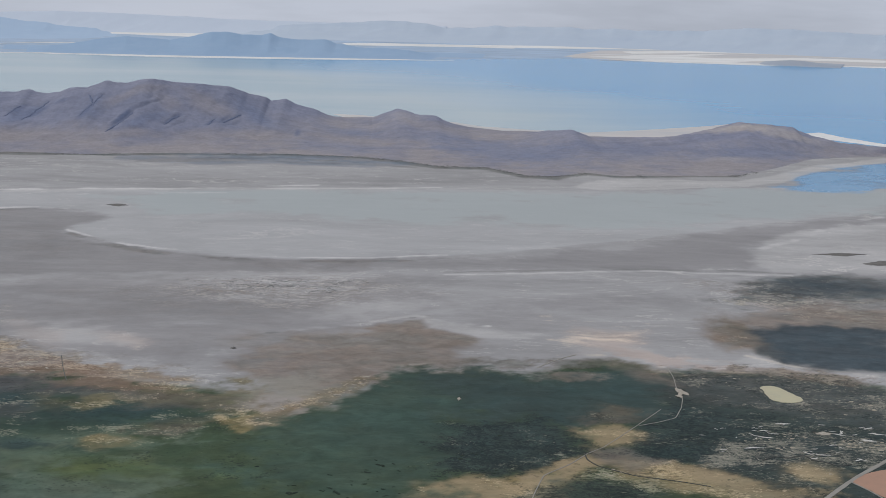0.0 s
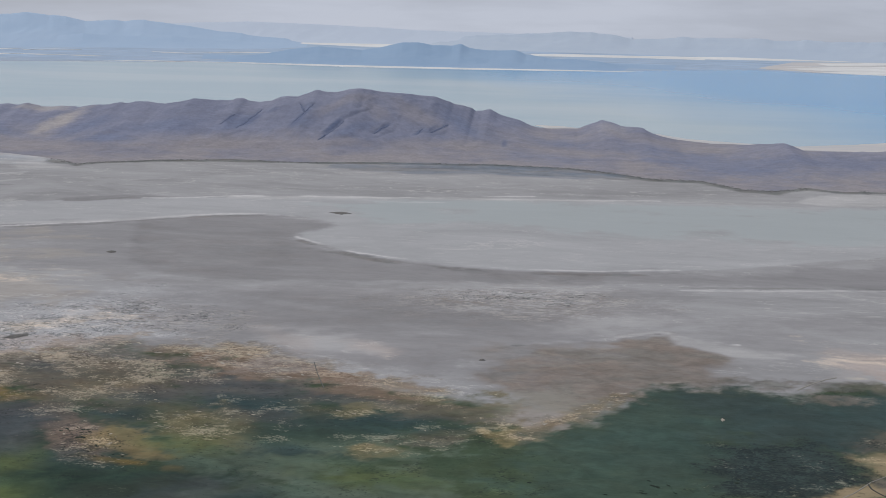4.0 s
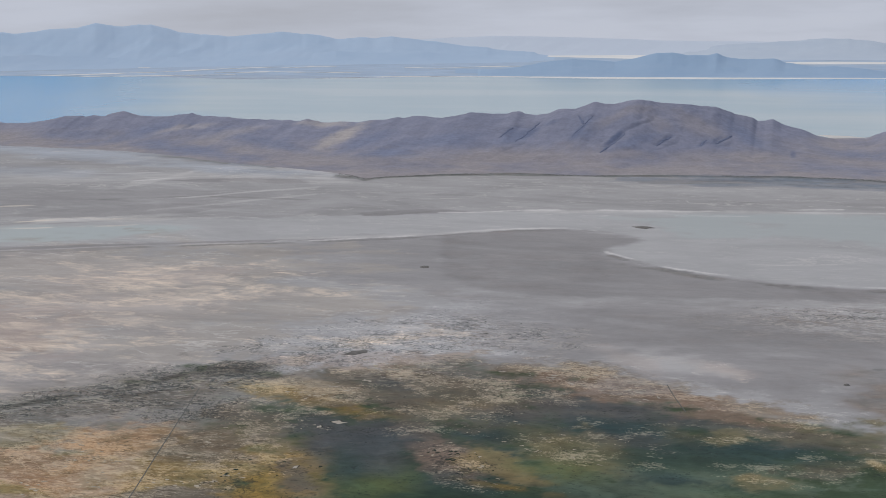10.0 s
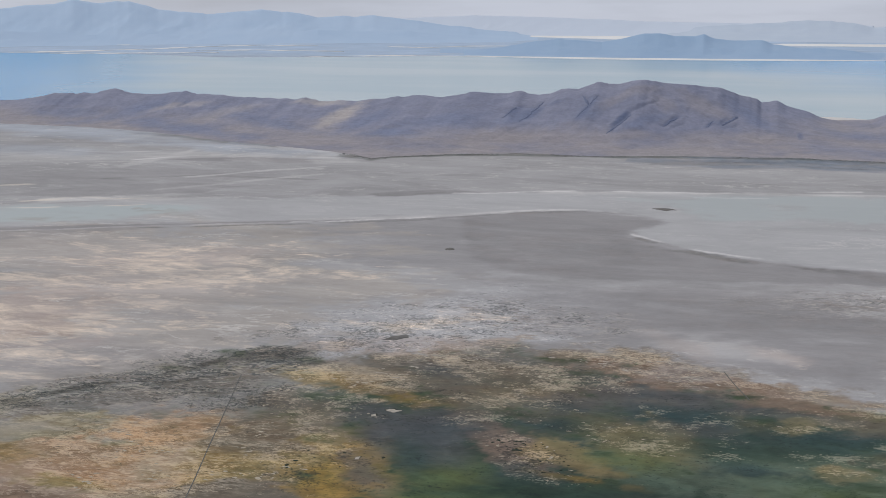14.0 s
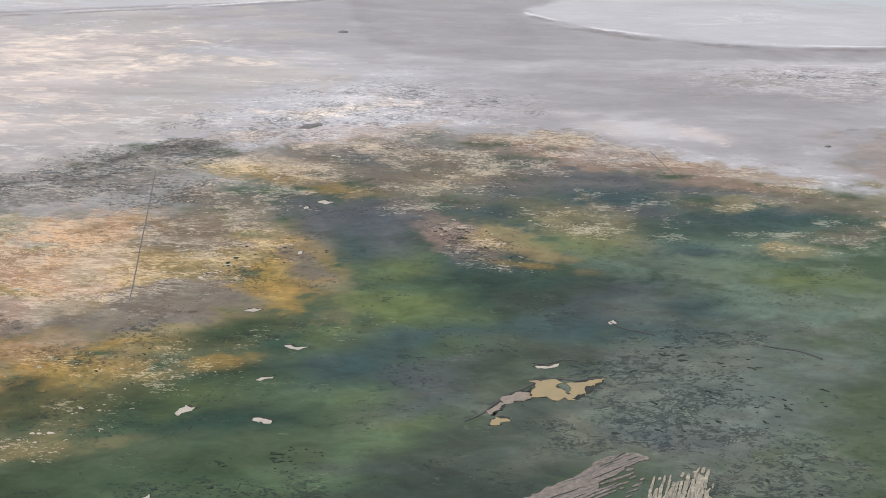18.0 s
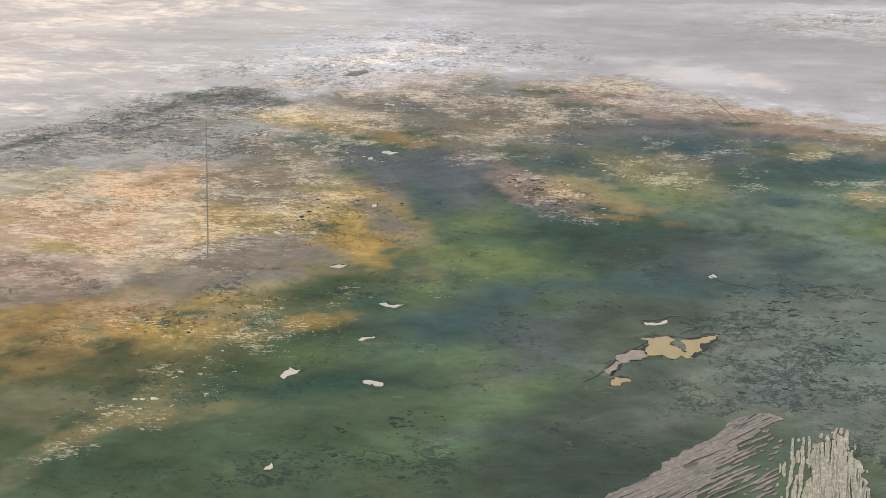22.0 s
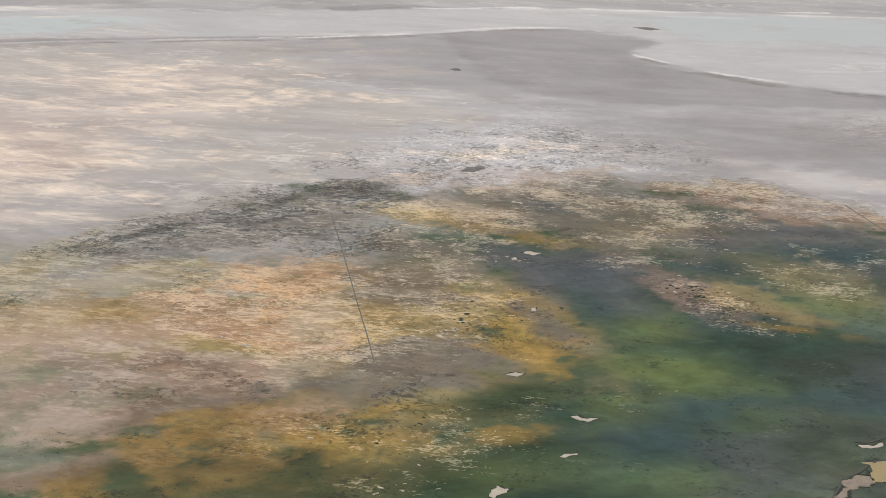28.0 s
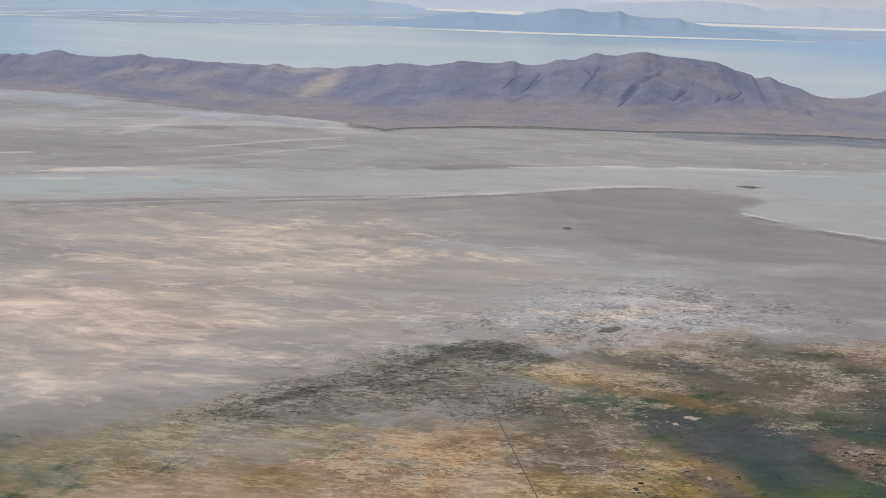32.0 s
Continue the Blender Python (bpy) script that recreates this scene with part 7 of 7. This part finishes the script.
def salt_strip(label, width, *line):
    """A long sliver of white salt, tapered and uneven, on the far flats."""
    p = np.array(line, float)
    f = np.linspace(0, 1, 90)
    dist = np.concatenate([[0], np.cumsum(np.hypot(*np.diff(p, axis=0).T))]) / np.hypot(*np.diff(p, axis=0).T).sum()
    q = np.stack([np.interp(f, dist, p[:, 0]), np.interp(f, dist, p[:, 1])], 1)
    q[:, 1] += 1.4 * width * (fbm(q[:, 0] / 50, q[:, 1] * 0 + width, 3) - 0.5)
    half = width * np.sin(np.pi * f) ** 0.6 * np.clip(2.6 * fbm(q[:, 0] / 22, q[:, 1] * 0 + len(label), 4, 0.6) - 0.75, 0.22, 1.2)
    bm = bmesh.new()
    rows = [[bm.verts.new((x, y + d, land(x, y) + h)) for d, h in ((-w, 0.12), (-w * 0.8, 0.5), (w * 0.8, 0.5), (w, 0.12))] for (x, y), w in zip(q, half)]
    for r0, r1 in zip(rows[:-1], rows[1:]):
        for k in range(3):
            bm.faces.new((r0[k], r0[k + 1], r1[k + 1], r1[k]))
    bmesh.ops.recalc_face_normals(bm, faces=bm.faces)
    return tagged(part("salt_flat", bm, SALT, None), label, "salt flat", "salt strips on the far shore")


salt_strip("long thin white salt strip at the foot of the range", 14, (-958, 1663), (-870, 1713), (-810, 1760), (-741, 1852), (-683, 1904))
salt_strip("thin white salt strip near the lake's edge", 9, (-885, 1650), (-776, 1690), (-676, 1717))
salt_strip("short bright salt strip below the range", 10, (-673, 1876), (-642, 1910), (-601, 1916))
salt_strip("bright broken salt strip beside the far island", 12, (-496, 1903), (-441, 1884), (-387, 1935), (-310, 1962))
salt_strip("faint salt strip along the lake's edge", 7, (-544, 1656), (-440, 1707), (-338, 1713), (-251, 1716))
salt_strip("narrow salt strip in the pinkish flats", 8, (-726, 1759), (-639, 1785), (-523, 1778))
salt_strip("narrow salt strip in the pinkish flats", 9, (-1129, 1915), (-1006, 1866), (-879, 1868), (-813, 1987))
salt_strip("thin salt strip on the far tan flats", 9, (349, 1858), (446, 1931), (570, 2017), (722, 2106))
salt_strip("thin salt strip on the far tan flats", 9, (381, 1812), (500, 1877), (637, 1952), (782, 2020))
salt_strip("thin salt strip by the lagoon", 8, (553, 2139), (694, 2168), (834, 2181))


def ridge_strip(bar, q, across, half, lift, material, name):
    """A narrow strip of crust or wet mud along a line, with uneven edges."""
    half = half[:, None]
    bm = bmesh.new()
    edge = ((q - across * half, -0.05), (q - across * half * 0.75, lift), (q + across * half * 0.75, lift), (q + across * half, -0.05))
    rows = [[bm.verts.new((*e[k], land(*e[k]) + h)) for e, h in edge] for k in range(len(q))]
    for r0, r1 in zip(rows[:-1], rows[1:]):
        for m in range(3):
            bm.faces.new((r0[m], r1[m], r1[m + 1], r0[m + 1]))
    bm.faces.new(rows[0])
    bm.faces.new(rows[-1][::-1])
    bmesh.ops.recalc_face_normals(bm, faces=bm.faces)
    f = part(name, bm, material, bar)
    f.matrix_parent_inverse = Matrix.Translation(-bar.location)


def mud_bar(outline, label, lean, count, material, body, gap, width):
    """A bar of dried mud: a solid body scored by dark furrows, and ridges of crust along it with frayed ends."""
    bar = new("mud_bar")
    mid = np.mean(outline, 0)
    bar.location = (*mid, land(*mid))
    tagged(bar, label, "mud bar")
    crust = part("crust", slab(body, 0.1, 0, 12, 0.75), material, bar)
    crust.matrix_parent_inverse = Matrix.Translation(-bar.location)
    o = np.array(outline)
    rng = np.random.RandomState(len(outline) + count)
    along = np.array([math.sin(lean), math.cos(lean)])
    across = np.array([along[1], -along[0]])
    off = (o - mid) @ across
    for k in range(count):
        c = mid + across * (off.min() + np.ptp(off) * (k + 0.2 + 0.6 * rng.rand()) / count)
        s = np.linspace(-30, 30, 301)
        line = c + along * s[:, None] + across * (0.9 * (fbm(s[:, None] / 5 + k * 0.6, s[:, None] * 0 + k * 0.5, 3) - 0.5))
        ends = inside(line[:, 0], line[:, 1], o) + rng.uniform(-0.7, 0.5)
        holes = fbm(s / 3.5 + k * 9, s * 0 + k * 3.7, 3)
        keep = (ends > 0.1) & (holes > gap)
        for r in np.split(np.arange(len(s)), np.where(np.diff(keep.astype(int)) != 0)[0] + 1):
            if not keep[r[0]] or len(r) < 4:
                continue
            r = r[::2] if len(r) > 8 else r
            q = line[r]
            t = np.linspace(0.12, 3.02, len(q))
            half = width * rng.uniform(0.5, 1.1) * np.sin(t) ** 0.35 * (0.45 + fbm(q[:, 0] * 1.6 + k, q[:, 1] * 1.6, 3))
            ridge_strip(bar, q, across, half, rng.uniform(0.12, 0.17), material, "ridge")
    off = (np.array(body) - mid) @ across
    for k in range(44):
        c = mid + across * (off.min() + np.ptp(off) * (k + rng.rand()) / 44)
        s = np.linspace(-40, 40, 401)
        line = c + along * s[:, None] + across * (0.7 * (fbm(s[:, None] / 5 + k * 7, s[:, None] * 0 + k, 3) - 0.5))
        run = np.where(inside(line[:, 0], line[:, 1], np.array(body)) > 0.2)[0]
        if len(run) > 20:
            a = rng.randint(len(run) - 12)
            q = line[run[a:a + rng.randint(12, 70)]][::2]
            ridge_strip(bar, q, across, rng.uniform(0.05, 0.13) * np.sin(np.linspace(0.1, 3.04, len(q))) + 0.01, 0.14, DARK_MUD if k % 3 else REED, "furrow")


mud_bar([(-20.7, 176.0), (-15.1, 186.0), (-11.8, 191.9), (-7.3, 198.9), (-3.4, 203.5), (0.4, 200.2), (-1.3, 195.4), (-2.6, 187.2), (-4.4, 176.0)], "long grey crusted mud bar with frayed dark furrows", 0.86, 24, crust_material("mud_crust", 0.86, (0.135, 0.116, 0.098), (0.212, 0.176, 0.147)), [(-32.3, 176.0), (-23.9, 185.2), (-18.3, 191.3), (-12.0, 198.5), (-6.9, 203.9), (-3.5, 208.1), (-1.7, 207.5), (1.0, 206.1), (-2.7, 203.1), (-6.6, 197.6), (-10.1, 191.9), (-13.2, 186.2), (-18.7, 176.0)], 0.39, 0.36)
mud_bar([(-4.9, 176.0), (-2.5, 187.2), (-0.4, 196.8), (0.5, 199.3), (2.7, 200.8), (5.3, 201.7), (9.6, 204.1), (10.5, 203.4), (10.6, 198.2), (11.1, 194.1), (11.1, 188.5), (11.1, 176.0)], "pale crusted mud bar with dark furrows and frayed ends", 0.2, 22, crust_material("pale_mud_crust", 0.2, (0.17, 0.155, 0.118), (0.33, 0.295, 0.215)), [(-0.8, 176.0), (1.7, 187.6), (3.1, 194.2), (4.7, 199.0), (7.0, 200.8), (9.4, 202.3), (9.7, 197.8), (10.1, 194.0), (10.3, 188.4), (10.7, 176.0)], 0.43, 0.36)


# ---- reeds, crust flakes and shore scrub ----
def scatter(name, xy, size, material, label, flat, category, stretch=1.0, sides=6, seed=1):
    """Many small uneven mounds or flakes in one mesh."""
    rng = np.random.RandomState(seed)
    n = len(xy)
    ang = np.linspace(0, 2 * np.pi, sides, endpoint=False) + rng.rand(n, 1) * 6
    rad = size[:, None] * rng.uniform(0.45, 1.15, (n, sides))
    rx, ry = np.cos(ang) * rad * stretch, np.sin(ang) * rad
    base = np.stack([xy[:, :1] + rx, xy[:, 1:] + ry], -1)
    z0 = land(xy[:, 0], xy[:, 1])[:, None]
    ring0 = np.concatenate([base, np.broadcast_to(z0[..., None] - 0.05, (n, sides, 1))], -1)
    inner = 0.86 if flat else 0.62
    high = np.full((n, 1), 0.07) if flat else size[:, None] * rng.uniform(0.35, 0.7, (n, 1))
    up = np.stack([xy[:, :1] + rx * inner, xy[:, 1:] + ry * inner], -1)
    ring1 = np.concatenate([up, np.broadcast_to((z0 + high)[..., None], (n, sides, 1))], -1)
    top = np.concatenate([xy, z0 + high * (1.02 if flat else 1.3)], -1)[:, None]
    verts = np.concatenate([ring0, ring1, top], 1)
    k = np.arange(sides)
    k2 = (k + 1) % sides
    quad = np.stack([k, k2, sides + k2, k, sides + k2, sides + k], -1).reshape(-1, 3)
    tri = np.stack([sides + k, sides + k2, np.full(sides, 2 * sides)], -1)
    one = np.concatenate([quad, tri])
    faces = (one[None] + (np.arange(n) * (2 * sides + 1))[:, None, None]).reshape(-1, 3)
    me = bpy.data.meshes.new(name)
    me.vertices.add(verts.shape[0] * verts.shape[1])
    me.vertices.foreach_set("co", verts.astype(np.float32).ravel())
    me.loops.add(faces.size)
    me.loops.foreach_set("vertex_index", faces.astype(np.int32).ravel())
    me.polygons.add(len(faces))
    me.polygons.foreach_set("loop_start", np.arange(0, faces.size, 3, dtype=np.int32))
    me.update(calc_edges=True)
    me.materials.append(material)
    return tagged(new(name, me), label, category, kind="stuff")


def sown(channel, count, x0, x1, y0, y1, bunch, gate, seed):
    """Places drawn where the land cover has that detail, gathered in bunches."""
    rng = np.random.RandomState(seed)
    x, y = rng.uniform(x0, x1, count), y0 * (y1 / y0) ** rng.rand(count)
    i = np.clip(np.searchsorted(xs, x), 0, len(xs) - 1)
    j = np.clip(np.searchsorted(ys, y), 0, len(ys) - 1)
    w = np.clip(detail[j, i, channel] * 1.7 - 0.6, 0, 1) * smooth(gate, gate + 0.2, fbm(x / bunch / 1.6 + seed, y / bunch, 4, 0.65))
    keep = rng.rand(count) < w
    return np.stack([x, y], 1)[keep]


xy = sown(1, 160000, -230, 260, 125, 460, 7, 0.53, 3)
scatter("reed_clumps", xy, 0.08 + 0.55 * np.random.RandomState(4).rand(len(xy)) ** 2.4, REED, "dark green reed clumps scattered over the marsh", True, "reeds", 1.5, 8, seed=5)
xy = sown(0, 200000, -260, 300, 130, 520, 8, 0.55, 8)
scatter("crust_flakes", xy, 0.07 + 0.5 * np.random.RandomState(9).rand(len(xy)) ** 2.6, FLAKE, "pale salt crust flakes scattered over the marsh", True, "salt crust", 1.8, 7, seed=6)


def sprinkle(name, outline, count, length, aspect, material, label, category, group, seed, lift=0.07):
    """Separate uneven patches laid over a stretch of land; a few shapes, shared."""
    rng = np.random.RandomState(seed)
    shapes = []
    for k in range(7):
        n = 18
        ang = np.linspace(0, 2 * np.pi, n, endpoint=False)
        rad = 0.5 * (0.22 + 1.2 * rng.rand(n)) * (1 + 0.4 * np.cos(2 * ang + rng.rand()))
        bend = rng.uniform(-0.5, 0.5)
        pts = [(math.cos(a) * r, math.sin(a) * r + bend * (math.cos(a) * r) ** 2) for a, r in zip(ang, rad)]
        bm = bmesh.new()
        top = [bm.verts.new((x, y, lift)) for x, y in pts]
        low = [bm.verts.new((x * 1.06, y * 1.06, -0.1)) for x, y in pts]
        mid = bm.verts.new((0, bend * 0.05, lift * 1.25))
        for i in range(n):
            j = (i + 1) % n
            bm.faces.new((top[i], top[j], mid))
            bm.faces.new((top[j], top[i], low[i], low[j]))
        bmesh.ops.recalc_face_normals(bm, faces=bm.faces)
        me = bpy.data.meshes.new(name)
        bm.to_mesh(me)
        bm.free()
        me.materials.append(material)
        shapes.append(me)
    o = np.array(outline, float)
    lo, hi = o.min(0), o.max(0)
    made = 0
    while made < count:
        x, y = rng.uniform(lo[0], hi[0]), rng.uniform(lo[1], hi[1])
        if inside(np.array([x]), np.array([y]), o)[0] < 0 or rng.rand() > smooth(0.4, 0.6, fbm(np.array([x / 6]), np.array([y / 6 + seed]), 3))[0]:
            continue
        size = length[0] + (length[1] - length[0]) * rng.rand() ** 2
        ob = new(name, shapes[rng.randint(7)])
        ob.location = (x, y, land(x, y))
        ob.rotation_euler = (0, 0, rng.normal(0, 0.5) + math.pi * rng.randint(2))
        ob.scale = (size, size * aspect * rng.uniform(0.7, 1.4), 1)
        tagged(ob, label, category, group)
        made += 1


sprinkle("salt_patch", [(189.8, 319.7), (206.3, 328.2), (242.6, 326.3), (246.3, 306.6), (220.9, 291.7), (208.1, 296.4), (191.6, 292.7)], 60, (0.7, 3.8), 0.32, SALTY, "pale salt patch between dark reed beds", "salt patch", "salt patches in the reed beds", 31)
sprinkle("salt_patch", [(-47.9, 395.2), (-25.3, 401.8), (-6, 386.8), (9.4, 370.7), (4.7, 363.2), (-12.1, 369.8), (-29.5, 381), (-46.3, 384.1)], 50, (0.6, 2.6), 0.6, PAN, "pale salt patch on the marsh edge", "salt patch", "salt patches on the marsh edge", 32)
sprinkle("salt_patch", [(-106, 354.5), (-86.7, 367.1), (-74.2, 381.5), (-62.4, 400.2), (-49.5, 396.1), (-60.2, 379.5), (-71.6, 364), (-85, 349.6)], 40, (0.5, 2.4), 0.6, PAN, "pale salt patch on the marsh edge", "salt patch", "salt patches on the marsh edge", 33)
sprinkle("salt_patch", [(-103.7, 193.6), (-99, 211.6), (-89.5, 226.9), (-82, 237.1), (-72.5, 238.6), (-74.3, 231.1), (-85.9, 223), (-89.6, 201), (-100.6, 191.4)], 25, (0.25, 0.9), 0.7, FLAKE, "small tan crust patch in green marsh", "salt patch", "crust patches in the green marsh", 34)
sprinkle("salt_patch", [(-151.7, 306.5), (-116.3, 310.9), (-88, 303.1), (-90.7, 285.6), (-106, 265.5), (-125.8, 259), (-145.2, 266.8)], 35, (0.3, 1.3), 0.7, FLAKE, "pale crust patch on ochre flat", "salt patch", "crust patches on the ochre flat", 35)
sprinkle("salt_patch", [(-121.1, 335), (-105, 348.4), (-79.4, 319.3), (-88, 303.1), (-104.8, 312.3)], 20, (0.4, 1.5), 0.6, FLAKE, "pale crust patch on brown marsh", "salt patch", "crust patches on brown marsh", 36)
sprinkle("salt_patch", [(-56.2, 343.3), (-40.6, 355.4), (-8.8, 332.1), (6, 307.3), (-11.1, 310.6), (-42.4, 331.2)], 30, (0.3, 1.3), 0.6, FLAKE, "golden crust patch in olive marsh", "salt patch", "crust patches in olive marsh", 37)
sprinkle("salt_patch", [(-54.3, 314.6), (-37.3, 320.6), (-20.7, 293.2), (-25.4, 285.6), (-40.5, 296.9)], 20, (0.3, 1.2), 0.7, FLAKE, "rosy crust patch in dark marsh", "salt patch", "crust patches in olive marsh", 38)
sprinkle("salt_patch", [(71, 322.9), (78.5, 340.4), (90.5, 351.2), (101.4, 367.1), (101.6, 357.1), (92.4, 343), (82.1, 333.7), (75.8, 318.6)], 20, (0.5, 1.8), 0.6, PAN, "bright crust patch along the marsh shore", "salt patch", "salt patches on the marsh edge", 39)
sprinkle("reed_patch", [(-176.4, 320.3), (-160.6, 335.3), (-145.5, 359.3), (-131.6, 379.2), (-111.2, 369), (-111.5, 352.4), (-127.9, 346.9), (-146.5, 335.3), (-173, 310.9)], 60, (0.7, 2.8), 0.6, SCRUB, "dark reed patch on the grey marsh edge", "reed patch", "reed patches on the marsh edge", 41)
sprinkle("reed_patch", [(-1.8, 251.6), (22.8, 259.4), (38.1, 245.6), (27, 193.2), (17.7, 202.4), (-2.8, 211.4), (-8.8, 220.8)], 70, (0.3, 1.4), 0.6, REED, "dark reed patch in grey green marsh", "reed patch", "reed patches in the grey marsh", 42)
sprinkle("reed_patch", [(-70, 197.8), (-57.3, 203.7), (-48.6, 202.5), (-56.1, 193.5), (-64.4, 192.6)], 30, (0.3, 1.1), 0.7, REED, "dark reed patch in green marsh", "reed patch", "reed patches in the green marsh", 43)
sprinkle("reed_patch", [(73.4, 274.5), (96.1, 289.7), (115.4, 306.2), (114.9, 275.7), (103.4, 265.3)], 35, (0.4, 1.8), 0.7, REED, "dark reed patch in green marsh", "reed patch", "reed patches in the green marsh", 44)
sprinkle("reed_patch", [(-86, 436.6), (-73.7, 451.9), (-45.2, 453.5), (-36.2, 427.1), (-64.8, 417.4)], 10, (0.8, 2.4), 0.5, SCRUB, "dark mud streak on pale crust", "reed patch", "mud streaks on the pale crust", 45)
sprinkle("reed_patch", [(-42.6, 316.1), (-29.9, 312), (-21.4, 292.1), (-28.8, 288), (-40.4, 298.3)], 30, (0.3, 1), 0.7, REED, "dark reed patch on rosy crust", "reed patch", "reed patches on rosy crust", 46)

rng = np.random.RandomState(21)
bx = rng.uniform(-240, 330, 2600)
by = np.interp(bx, SHORE[:, 0], SHORE[:, 1]) + rng.normal(0, 2.2, 2600) - 1
keep = fbm(bx / 40, bx * 0 + 2, 3) > 0.5
scatter("shore_scrub", np.stack([bx, by], 1)[keep], rng.uniform(0.12, 0.35, keep.sum()), SCRUB, "dark scrub along the foot of the island", True, "scrub", 3.0, seed=7)
